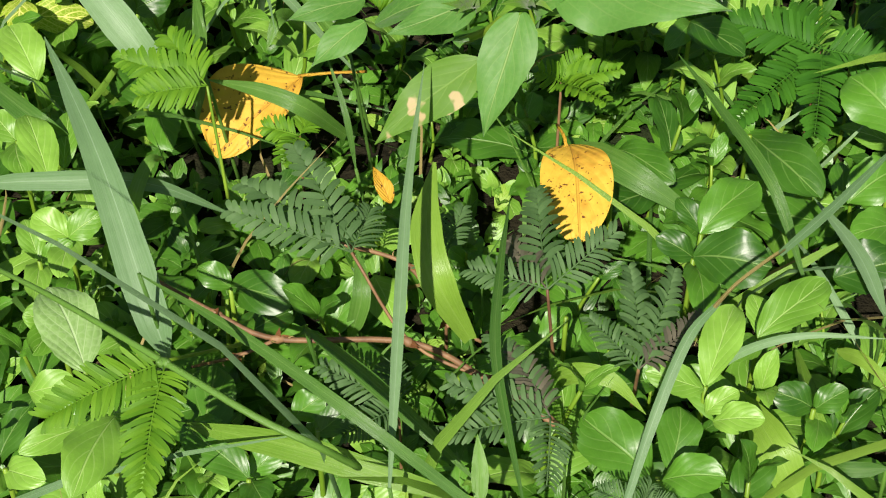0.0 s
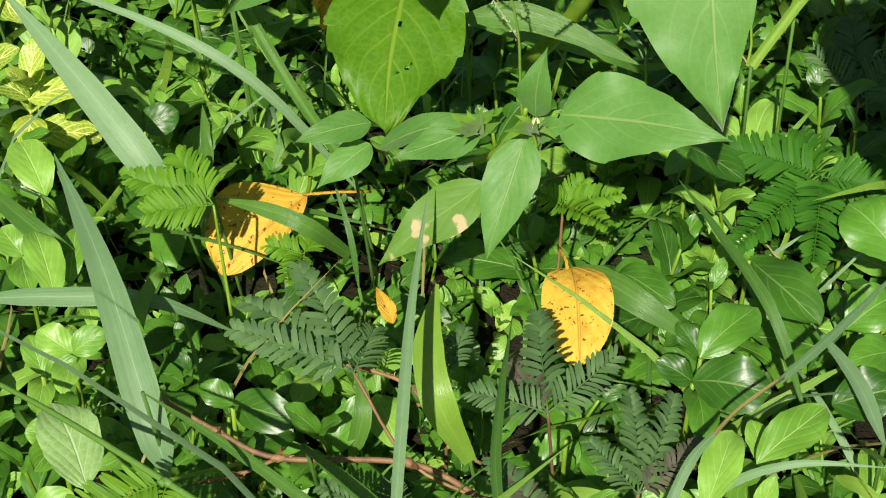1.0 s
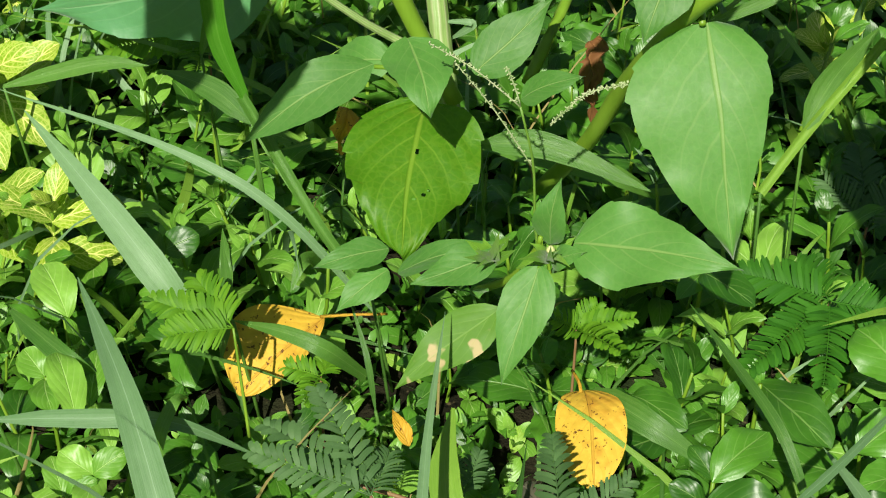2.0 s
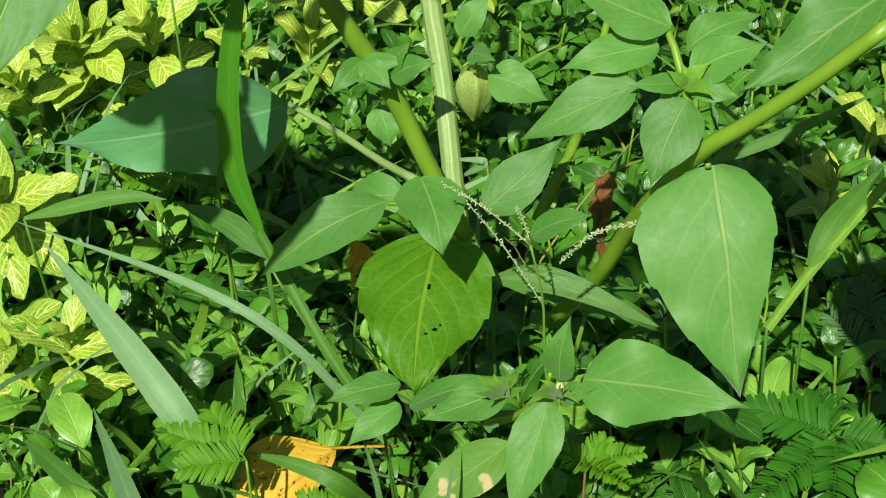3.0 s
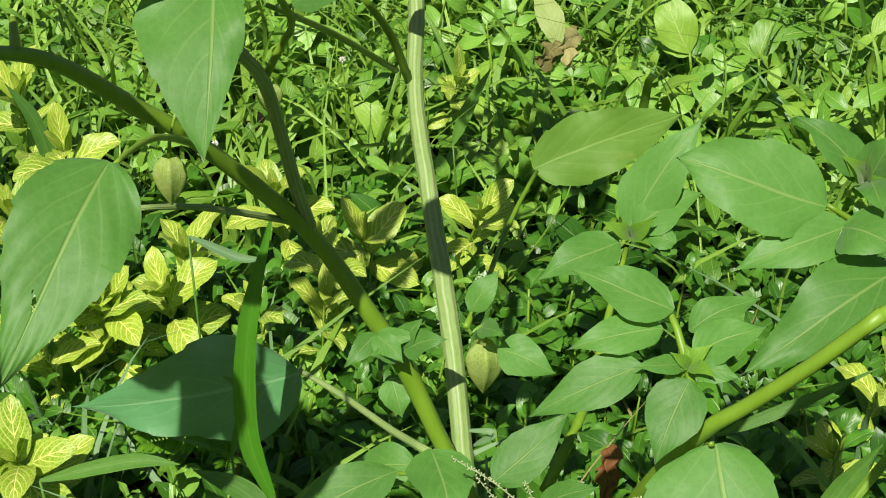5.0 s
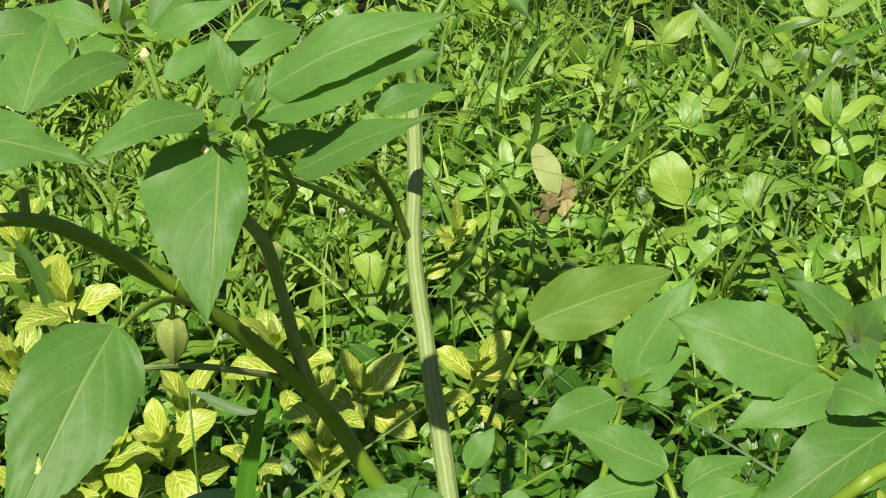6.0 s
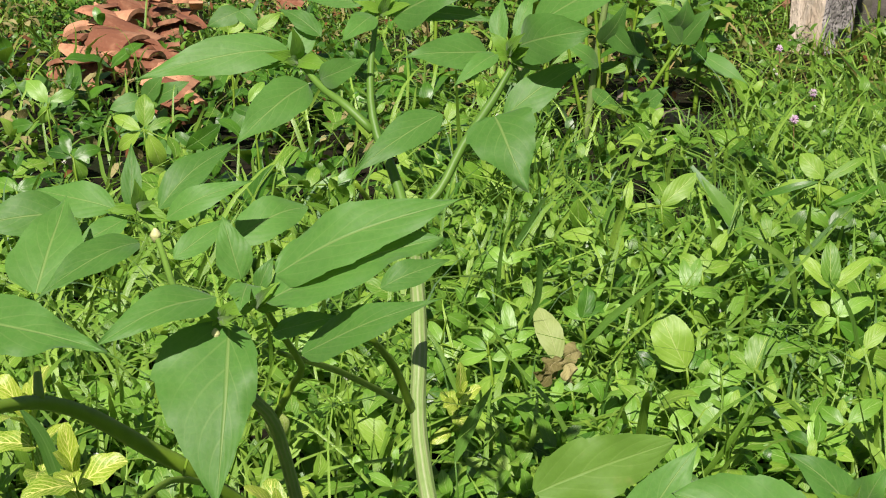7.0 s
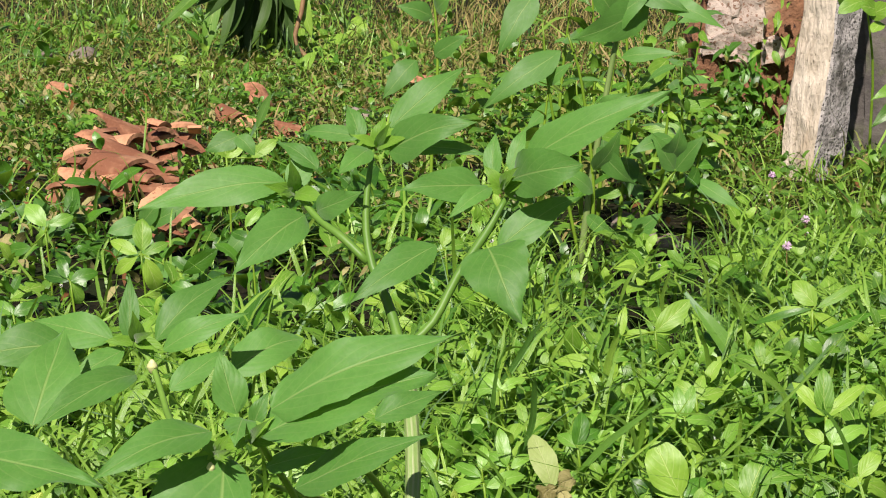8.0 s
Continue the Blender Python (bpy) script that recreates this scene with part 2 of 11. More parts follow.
def ribbed_material(name, groove, ridge, cords=7.0):
    """A stem with pale ridges running along it; v runs round the stem."""
    m = Nodes(name)
    sep = m.node("ShaderNodeSeparateXYZ", Vector=m.node("ShaderNodeUVMap").outputs[0])
    pos = m.node("ShaderNodeTexCoord").outputs["Object"]
    wob = m.math("MULTIPLY", m.noise(pos, 25.0, 2.0), 0.12)
    saw = m.math("ABSOLUTE", m.math("SUBTRACT", m.math("FRACT", m.math("MULTIPLY", m.math("ADD", sep.outputs[1], wob), cords)), 0.5))
    line = m.math("MULTIPLY", m.ramp(saw, 0.22, 0.42), m.ramp(m.noise(pos, 60.0, 3.0), 0.25, 0.6))
    col = m.mix(line, m.mix(m.noise(pos, 180.0, 3.0), groove, tuple(1.5 * c for c in groove)), ridge)
    nrm = m.bump(m.math("ADD", saw, m.math("MULTIPLY", m.noise(pos, 300.0), 0.2)), 0.5, 0.0012)
    p = m.node("ShaderNodeBsdfPrincipled", Base_Color=col, Roughness=0.48, Normal=nrm)
    p.inputs["Specular IOR Level"].default_value = 0.4
    return m.finish(p.outputs[0])


STEM_PALE = ribbed_material("pale_ribbed_stem", (0.145, 0.23, 0.06), (0.265, 0.325, 0.14), 9.0)
TWIG = grain_material("brown_twig", (0.10, 0.05, 0.022), (0.27, 0.16, 0.07), 0.6, 200, stretch=(1, 1, 0.3))
CALYX = leaf_material("lantern_husk", (0.24, 0.36, 0.06), (0.36, 0.48, 0.11), (0.56, 0.62, 0.28), 0.6, rough=0.5, thin=0.35, veins=0.01, gloss=0.3, net=340.0, net_mix=0.5, ribs=0.0)
BUD = grain_material("flower_bud", (0.42, 0.48, 0.16), (0.66, 0.64, 0.34), 0.5, 300)
SPIKE = grain_material("grass_spikelet", (0.20, 0.30, 0.10), (0.42, 0.46, 0.27), 0.6, 500)
PINK = grain_material("pink_flower", (0.60, 0.38, 0.58), (0.78, 0.58, 0.75), 0.7, 400)
WHITE = grain_material("white_flower", (0.70, 0.70, 0.64), (0.82, 0.80, 0.76), 0.7, 400)
# nearly black: shade of the gaps between weeds is mixed into the brown
SOIL_SHADED = grain_material("soil", (0.008, 0.008, 0.004), (0.030, 0.026, 0.013), 0.95, 70, dots=(0.075, 0.06, 0.03), dot_at=(0.64, 0.72), relief=1.0, depth=0.010, c=(0.016, 0.026, 0.008), gloss=0.1)
CLAY = grain_material("clay_tile", (0.20, 0.078, 0.038), (0.60, 0.30, 0.16), 0.85, 60, dots=(0.24, 0.11, 0.06), dot_at=(0.55, 0.75), relief=0.7, depth=0.004, c=(0.33, 0.17, 0.09), vary=0.9)
CONCRETE = grain_material("weathered_concrete", (0.33, 0.27, 0.19), (0.68, 0.60, 0.48), 0.95, 70, dots=(0.16, 0.13, 0.09), dot_at=(0.63, 0.75), relief=1.0, depth=0.012, stretch=(1, 1, 0.35), c=(0.44, 0.36, 0.26))
# lichen speckle, plus the right face's shade put into a greyer base
LICHEN_SHADED = grain_material("lichened_concrete_shaded", (0.16, 0.15, 0.14), (0.54, 0.51, 0.48), 0.95, 75, dots=(0.06, 0.058, 0.05), dot_at=(0.53, 0.64), relief=1.0, depth=0.012, stretch=(1, 1, 0.75), c=(0.09, 0.085, 0.07))
MUD = grain_material("mud_wall", (0.11, 0.048, 0.022), (0.29, 0.145, 0.075), 0.95, 26, dots=(0.05, 0.025, 0.018), relief=1.0, depth=0.03, c=(0.34, 0.25, 0.17))
# grey plaster with moss patches; the wall's shade is put into the dark tone
GREYWALL_SHADED = grain_material("grey_plaster_shaded", (0.05, 0.045, 0.04), (0.13, 0.115, 0.10), 0.9, 30, relief=0.8, depth=0.01, c=(0.075, 0.105, 0.022))
PLASTER = grain_material("pale_plaster", (0.24, 0.19, 0.155), (0.50, 0.42, 0.35), 0.95, 40, dots=(0.20, 0.12, 0.08), dot_at=(0.54, 0.64), relief=1.0, depth=0.014, c=(0.30, 0.18, 0.12))
STONE = grain_material("field_stone", (0.16, 0.13, 0.10), (0.34, 0.29, 0.24), 0.9, 30, relief=0.8, depth=0.01)


# ---- mesh builders ----
def mesh_of(name, verts, faces, uvs=None, smooth=True):
    me = bpy.data.meshes.new(name)
    me.from_pydata([tuple(v) for v in verts], [], faces)
    if uvs is not None:
        layer = me.uv_layers.new(name="UVMap")
        idx = np.empty(len(me.loops), dtype=np.int32)
        me.loops.foreach_get("vertex_index", idx)
        layer.data.foreach_set("uv", np.asarray(uvs, dtype=np.float32)[idx].ravel())
    if smooth:
        me.polygons.foreach_set("use_smooth", np.ones(len(me.polygons), dtype=bool))
    me.update()
    return me


def part(name, me, material, parent, label=""):
    ob = new(name, me)
    if not me.materials:
        me.materials.append(material)
    ob.parent = parent
    return tagged(ob, label) if label else ob


def thing(name, place, label, category, group="", kind=""):
    ob = new(name)
    ob.empty_display_size = 0.02
    ob.location = place
    return tagged(ob, label, category, group, kind)


def unit(v):
    v = np.asarray(v, dtype=float)
    return v / (np.linalg.norm(v) + 1e-12)


def smooth_line(points, n):
    """A smooth line through the points (Catmull-Rom), n + 1 places."""
    p = np.asarray(points, dtype=float)
    if len(p) == 2:
        return p[0] + (p[1] - p[0]) * np.linspace(0, 1, n + 1)[:, None]
    q = np.vstack([2 * p[0] - p[1], p, 2 * p[-1] - p[-2]])
    out = []
    for s in np.linspace(0, len(p) - 1 - 1e-9, n + 1):
        i, t = int(s), s - int(s)
        a, b, c, d = q[i:i + 4]
        out.append(0.5 * (2 * b + (c - a) * t + (2 * a - 5 * b + 4 * c - d) * t * t + (3 * b - a - 3 * c + d) * t ** 3))
    return np.array(out)


def tube(points, radii, n=10, ring=8, ribs=0.0):
    """A closed tube along a smooth line; ribs: how deep the grooves along it are."""
    line = smooth_line(points, n)
    rad = np.interp(np.linspace(0, 1, n + 1), np.linspace(0, 1, len(radii)), radii)
    verts, faces, uvs = [], [], []
    ref = np.array((0.31, 0.83, 0.45))
    for i in range(n + 1):
        d = unit(line[min(i + 1, n)] - line[max(i - 1, 0)])
        s = unit(np.cross(d, ref))
        t = np.cross(d, s)
        for k in range(ring):
            a = 2 * math.pi * k / ring
            r = rad[i] * (1 - ribs * (k % 2))
            verts.append(line[i] + r * (math.cos(a) * s + math.sin(a) * t))
            uvs.append((i / n, k / ring))
    for i in range(n):
        for k in range(ring):
            k2 = (k + 1) % ring
            faces.append((i * ring + k, i * ring + k2, (i + 1) * ring + k2, (i + 1) * ring + k))
    faces.append(tuple(range(ring))[::-1])
    faces.append(tuple(n * ring + k for k in range(ring)))
    return verts, faces, uvs


def profile(u, p, q):
    top = p / (p + q)
    return (u ** p) * ((1 - u) ** q) / (top ** p * (1 - top) ** q)


def leaf_grid(base, tip, normal, width, p=0.66, q=1.3, sag=0.10, fold=0.16, wave=0.05, teeth=0.025, n=16, m=3, seed=0, twist=0.0, skew=0.0, holes=(), crumple=0.0):
    """A leaf blade from base to tip: sag arches it, fold lifts its halves, wave and teeth make its margin uneven."""
    rng = random.Random(seed)
    base, tip = np.asarray(base, dtype=float), np.asarray(tip, dtype=float)
    axis = tip - base
    length = np.linalg.norm(axis)
    d = axis / length
    side = unit(np.cross(d, normal))
    nrm = np.cross(side, d)
    ph, ph2, ph3 = (rng.uniform(0, 6.28) for _ in range(3))
    verts, uvs, faces = [], [], []
    for i in range(n + 1):
        u = i / n
        w = 0.5 * width * profile(min(max(u, 0.004), 0.997), p, q)
        c = base + axis * u + nrm * (sag * length * 4 * u * (1 - u)) + side * (0.025 * length * math.sin(3 * u + ph3)) + nrm * (0.012 * length * math.sin(7 * u + ph))
        ang = twist * u
        sd, nn = side * math.cos(ang) + nrm * math.sin(ang), nrm * math.cos(ang) - side * math.sin(ang)
        for j in range(-m, m + 1):
            v = j / m
            x = u * 5.5 + ph + 0.4 * (j > 0) + 0.25 * math.sin(u * 9 + ph2)
            edge = 1.0 + teeth * (2.2 * (x % 1.0) ** 1.5 - 0.8 + 0.6 * math.sin(u * 13 + ph3)) * abs(v) ** 3
            lift = fold * w * (abs(v) - 0.55 * v * v) + wave * width * math.sin(u * 11 + ph2 + 1.7 * (j > 0)) * v * v
            if n >= 40:
                lift += width * (0.006 * math.sin(34.5 * u - 14.0 * abs(v) + ph) * abs(v) * (1.3 - abs(v)) + 0.035 * math.sin(u * 17 + ph3 + 2.6 * (j > 0)) * v * v * abs(v))
            verts.append(c + sd * (w * v * edge * (1 + (skew if j > 0 else -skew))) + nn * lift)
            uvs.append((u, 0.5 + 0.5 * v))
    if crumple:
        verts = [q + crumple * length * np.array(noise.noise_vector(Vector(q) * 90.0)) for q in verts]
    k = 2 * m + 1
    for i in range(n):
        for j in range(2 * m):
            a = i * k + j
            if not any((((i + 0.5) / n - hu) / ru) ** 2 + (((j + 0.5) / m - 1 - hv) / rv) ** 2 < 1 for hu, hv, ru, rv in holes):
                faces.append((a, a + 1, a + k + 1, a + k))
    return verts, faces, uvs


def ribbon(points, width, normal=(0, 0, 1), fold=0.4, taper=(0.22, 0.85, 1.0, 0.85, 0.5, 0.03), n=20, twist=0.0):
    """A grass blade along a smooth line, keeled in the middle."""
    line = smooth_line(points, n)
    verts, uvs, faces = [], [], []
    for i in range(n + 1):
        u = i / n
        d = unit(line[min(i + 1, n)] - line[max(i - 1, 0)])
        side = unit(np.cross(d, normal))
        nn = np.cross(side, d)
        a = twist * u
        side, nn = side * math.cos(a) + nn * math.sin(a), nn * math.cos(a) - side * math.sin(a)
        w = 0.5 * width * float(np.interp(u, np.linspace(0, 1, len(taper)), taper))
        for j in (-1.0, -0.5, 0.0, 0.5, 1.0):
            verts.append(line[i] + side * (w * j) + nn * (fold * w * abs(j)))
            uvs.append((u, 0.5 + 0.5 * j))
    for i in range(n):
        for j in range(4):
            a = i * 5 + j
            faces.append((a, a + 1, a + 6, a + 5))
    return verts, faces, uvs


def joined(pieces):
    verts, faces, uvs = [], [], []
    for v, f, u in pieces:
        k = len(verts)
        verts.extend(v)
        faces.extend(tuple(i + k for i in q) for q in f)
        uvs.extend(u)
    return verts, faces, uvs


def rel(ob, geo):
    """World places to places relative to a thing's origin."""
    o = np.array(ob.location)
    return [np.asarray(v) - o for v in geo[0]], geo[1], geo[2]


def leaf(parent, base, tip, normal, width, material=None, name="leaf", seed=None, label="", **kw):
    seed = int(abs(base[0] * 9127 + tip[2] * 5113 + tip[0] * 331) * 100) if seed is None else seed
    geo = rel(parent, leaf_grid(base, tip, normal, width, seed=seed, **kw))
    return part(name, mesh_of(name, *geo), material or PHYS, parent, label)


def stem(parent, points, radii, material=None, name="stem", label="", **kw):
    geo = rel(parent, tube(points, radii, **kw))
    return part(name, mesh_of(name, *geo), material or STEM, parent, label)


# ---- ground ----
def soil_height(x, y):
    near = max(0.0, 1.0 - math.hypot(x, y - 1.5) / 14.0)
    bank = 0.5 * max(0.0, min(1.0, (y - 13.0) / 9.0))
    return -0.045 + near * 0.022 * noise.noise((x * 3.1, y * 3.1, 0.3)) + near * 0.008 * noise.noise((x * 17, y * 17, 1.3)) + bank


def spread(reach, fine, n):
    """Steps from -reach to reach, fine in the middle."""
    s = np.linspace(-1, 1, n)
    return np.sign(s) * (fine * np.abs(s) + (reach - fine) * np.abs(s) ** 7)


gx, gy = spread(900, 3.0, 121), spread(900, 3.2, 141) + 2.6
ground_faces = [(j * 121 + i, j * 121 + i + 1, (j + 1) * 121 + i + 1, (j + 1) * 121 + i) for j in range(140) for i in range(120)]
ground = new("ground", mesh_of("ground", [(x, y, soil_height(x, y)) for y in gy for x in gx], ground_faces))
ground.data.materials.append(SOIL_SHADED)
tagged(ground, "brown soil between dense weeds, darkened in colour for the shade of the gaps", "ground", kind="structure")


# ---- joined greenery ----
def stuff(name, label, category, protos, places, material):
    """One object out of many small pieces. places: (index of the piece, 4 x 4 matrix)."""
    vs, fs, us, k = [], [], [], 0
    arr = [(np.asarray(v, dtype=np.float32), np.asarray(f, dtype=np.int32), np.asarray(u, dtype=np.float32)) for v, f, u in protos]
    for i, m in places:
        v, f, u = arr[i]
        vs.append(v @ m[:3, :3].T + m[:3, 3])
        fs.append(f + k)
        us.append(u)
        k += len(v)
    v, f, u = np.vstack(vs).astype(np.float32), np.vstack(fs), np.vstack(us)
    me = bpy.data.meshes.new(name)
    me.vertices.add(len(v))
    me.vertices.foreach_set("co", v.ravel())
    me.loops.add(f.size)
    me.loops.foreach_set("vertex_index", f.ravel())
    me.polygons.add(len(f))
    me.polygons.foreach_set("loop_start", np.arange(0, f.size, 4, dtype=np.int32))
    me.polygons.foreach_set("use_smooth", np.ones(len(f), dtype=bool))
    layer = me.uv_layers.new(name="UVMap")
    layer.data.foreach_set("uv", u[f.ravel()].ravel())
    me.update(calc_edges=True)
    me.materials.append(material)
    return tagged(new(name, me), label, category, kind="stuff")


def placed(x, y, z, yaw, pitch, roll, size):
    return np.array(pose(x, y, z, pitch, roll, yaw)) @ np.diag((size, size, size, 1.0))


def field(rng, n, y0, y1, slope=0.31, margin=0.12, power=1.0):
    """Places on the ground that the camera looks over, thinning out beside it."""
    out = []
    while len(out) < n:
        y = y0 + (y1 - y0) * rng.random() ** power
        x = rng.uniform(-1, 1) * (slope * y1 + margin)
        if abs(x) < slope * y + margin:
            out.append((x * rng.uniform(1.0, 1.6) if rng.random() < 0.10 else x, y))
    return out


def surround(rng, n, reach=6.5, back=-4.5, front=12.0):
    """Places on the ground all round, outside that wedge."""
    out = []
    while len(out) < n:
        x, y = rng.uniform(-reach, reach), rng.uniform(back, front)
        edge = min(reach - abs(x), y - back) + 0.8 * noise.noise((x * 0.9, y * 0.9, 5.0))
        if abs(x) > 0.29 * y + 0.22 and math.hypot(x, y) > 0.3 and rng.random() < 0.15 + edge / 1.6:
            out.append((x, y))
    return out


def small_leaf(length, width, seed, p=0.75, q=0.5, n=6, m=1, **kw):
    return leaf_grid((0, 0, 0), (0, length, 0), (0, 0, 1), width, p=p, q=q, seed=seed, n=n, m=m, **kw)


def small_blade(h, lean, width, n=5):
    pts = [(0, 0, 0), (0, lean * 0.25 * h, h * 0.5), (0, lean * 0.8 * h, h * 0.85), (0, lean * 1.5 * h, h * 0.92)]
    line = smooth_line(pts, n)
    verts, uvs, faces = [], [], []
    for i in range(n + 1):
        u = i / n
        w = 0.5 * width * (1 - u ** 2.2) + 0.0001
        for j in (-1, 0, 1):
            verts.append(line[i] + np.array((w * j, 0.3 * w * abs(j), 0)))
            uvs.append((u, 0.5 + 0.5 * j))
    for i in range(n):
        for j in range(2):
            a = i * 3 + j
            faces.append((a, a + 1, a + 4, a + 3))
    return verts, faces, uvs


rng = random.Random(11)
LEAVES = [small_leaf(0.037, 0.018, s, p=0.68, q=0.72, n=6, m=2, sag=0.14, fold=0.3, wave=0.07) for s in range(4)]
LEAVES += [small_leaf(0.030, 0.013, s, p=0.6, q=0.7, n=5, m=2, sag=0.12, fold=0.3, wave=0.05) for s in (7, 8)]
LEAVES += [small_leaf(0.046, 0.012, s, p=0.7, q=0.85, n=6, m=2, sag=0.14, fold=0.3, wave=0.06) for s in (9, 10)]

LEAVES += [small_leaf(0.036, 0.018, s, p=0.68, q=0.66, n=4, m=1, sag=0.12, fold=0.3) for s in (21, 22, 23)]
LEAVES += [small_leaf(0.044, 0.012, s, p=0.7, q=0.85, n=3, m=1, sag=0.14, fold=0.3) for s in (24, 25)]
FAR_LEAVES = (8, 9, 10, 11, 12)


def tier_poses(rng, height, tiers, length):
    """Opposite pairs of leaves up a short stem: matrices relative to its foot."""
    out = []
    turn = rng.uniform(0, 180)
    for i in range(tiers):
        f = (i + 1) / tiers
        for side in (0, 180):
            size = length * (1.0 - 0.55 * max(0.0, f - 0.5) * 2) * rng.uniform(0.8, 1.2)
            lift = 5 + 45 * f * f + rng.uniform(-18, 18)
            out.append(placed(0, 0, height * f, turn + side + rng.uniform(-20, 20), lift, rng.uniform(-18, 18), size))
        turn += 90
    return out


# low weeds: the far ones joined; further back they grow taller, with larger leaves
def growth(y):
    return min(2.1, max(0.95, 0.95 + 0.62 * (y - 0.8)))


def weed_field(name, label, n, y0, y1, material, seed, height, length, power=1.0, tiers=(2, 4), keep=None, sunward=0.0, pool=(0, 1, 2, 3, 4, 5), wild=0.0):
    r = random.Random(seed)
    places = []
    for x, y in (surround(r, n) if y1 is None else field(r, n, y0, y1, power=power)):
        if keep and not keep(x, y, r):
            continue
        g = growth(y) if y1 else 1.7
        h = height * r.uniform(0.5, 1.2) * (0.4 + 0.6 * g)
        tilt = sunward * r.uniform(0.3, 1.2) + r.uniform(-12, 12)
        tilt, roll = tilt + r.uniform(-wild, wild), r.uniform(-14, 14) + r.uniform(-wild, wild)
        root = placed(x, y, soil_height(x, y), 0, tilt, roll, 1.0) @ placed(0, 0, 0, r.uniform(0, 360), 0, 0, 1.0)
        for m in tier_poses(r, h, r.randint(*tiers), length * g * r.uniform(0.7, 1.15)):
            places.append((r.choice(pool), root @ m))
    return stuff(name, label, "weeds", LEAVES, places, material)


def patchy(freq, level, seed):
    def keep(x, y, r):
        return noise.noise((x * freq, y * freq, seed)) + r.uniform(-0.25, 0.25) > level
    return keep


# the last three spots are cleared to imitate shade before the tall weeds
CLEAR = [(-0.125, 0.735, 0.045), (-0.09, 0.76, 0.03), (0.062, 0.655, 0.045), (-1.05, 4.75, 0.13), (-1.05, 4.4, 0.12), (-0.80, 3.88, 0.10), (-0.87, 4.2, 0.10), (-1.1, 5.1, 0.1), (-0.72, 3.95, 0.07), (-0.80, 6.6, 0.12), (0.40, 3.95, 0.15), (0.50, 4.05, 0.10), (0.2, 4.0, 0.1)]


def thinned(x, y, r):
    """Fewer plants before the tall weeds and by the heap of tiles, imitating shade."""
    for a, b, c, d, share in ((0.30, 3.45, 0.24, 0.75, 0.2), (0.40, 4.25, 0.22, 0.55, 0.06), (-0.80, 3.6, 0.55, 0.50, 0.14), (-1.35, 4.6, 0.34, 1.1, 0.35), (-0.55, 3.3, 0.34, 0.6, 0.2), (-0.2, 3.4, 0.2, 0.55, 0.3), (-0.9, 5.6, 0.5, 0.7, 0.8)):
        if ((x - a) / c) ** 2 + ((y - b) / d) ** 2 < 1:
            return r.random() < share
    return True


def open_spot(x, y, r=None):
    """Nothing grows over the fallen leaves and the heaps of tiles."""
    return all(math.hypot(x - a, y - b) > c for a, b, c in CLEAR)


def clear_patch(freq, level, seed):
    patch = patchy(freq, level, seed)
    return lambda x, y, r: open_spot(x, y) and patch(x, y, r) and thinned(x, y, r)


def left_bank(freq, level, seed):
    """Rank growth at the far edge thins out towards the bare earth by the wall."""
    patch = patchy(freq, level, seed)
    return lambda x, y, r: patch(x, y, r) and (x < -0.06 * y + r.uniform(-0.4, 0.4) or r.random() < 0.25)


def right_side(x, y, r):
    return open_spot(x, y) and thinned(x, y, r) and x > -0.12 * y + 0.25 * noise.noise((x * 2, y * 2, 3.3)) + r.uniform(-0.25, 0.25)


def grassy_left(share):
    """Behind the plant the weeds give way to grass on one side."""
    return lambda x, y, r: r.random() < (1.0 if x > 0.02 + r.uniform(-0.12, 0.12) or y < 1.25 else share)


weed_field("low_weeds", "dense low glossy green broad-leaved weeds", 620, 0.30, 1.35, COVER, 21, 0.03, 0.85, keep=open_spot, sunward=8)
MIMOSA_SIDE = lambda x, y, r: open_spot(x, y) and -0.27 < x < 0.09
weed_field("low_weeds", "bright little leaves low over the soil among the mimosa", 260, 0.46, 0.80, COVER_FRESH, 83, 0.014, 0.8, tiers=(1, 2), keep=MIMOSA_SIDE, sunward=15)
weed_field("low_weeds", "yellow-green little leaves low over the soil among the mimosa", 150, 0.46, 0.80, COVER_PALE, 84, 0.014, 0.7, tiers=(1, 2), keep=MIMOSA_SIDE, sunward=15)
weed_field("low_weeds", "dark green weeds low over the soil behind the plant", 800, 1.2, 1.8, COVER, 69, 0.015, 0.9, tiers=(1, 2), pool=FAR_LEAVES, sunward=10)
weed_field("low_weeds", "narrow-leaved green weeds low over the soil", 170, 0.28, 1.2, COVER, 70, 0.02, 0.75, tiers=(1, 3), pool=(11, 12), sunward=6)
weed_field("low_weeds", "dark green weeds low over the soil", 2000, 0.28, 1.4, COVER, 64, 0.012, 0.8, tiers=(1, 2), pool=FAR_LEAVES, sunward=6)
weed_field("low_weeds", "dense dark green broad-leaved weeds behind the plant", 640, 1.4, 3.0, WEED, 22, 0.07, 1.0, 0.8, pool=FAR_LEAVES, sunward=18, keep=grassy_left(0.4))
# dark leaf colour here stands in for the shade cast by the plant
weed_field("low_weeds", "glossy dark green broad-leaved weeds behind the plant", 360, 1.05, 1.5, COVER, 63, 0.07, 1.1, 1.0, sunward=15)
weed_field("low_weeds", "bright green broad-leaved weeds behind the plant", 460, 1.6, 2.7, COVER_FRESH, 72, 0.07, 1.15, 1.0, sunward=22, keep=grassy_left(0.35))
weed_field("low_weeds", "yellow-green broad-leaved weeds behind the plant", 300, 1.6, 2.7, COVER_PALE, 73, 0.08, 1.15, 1.0, sunward=22, keep=grassy_left(0.35))
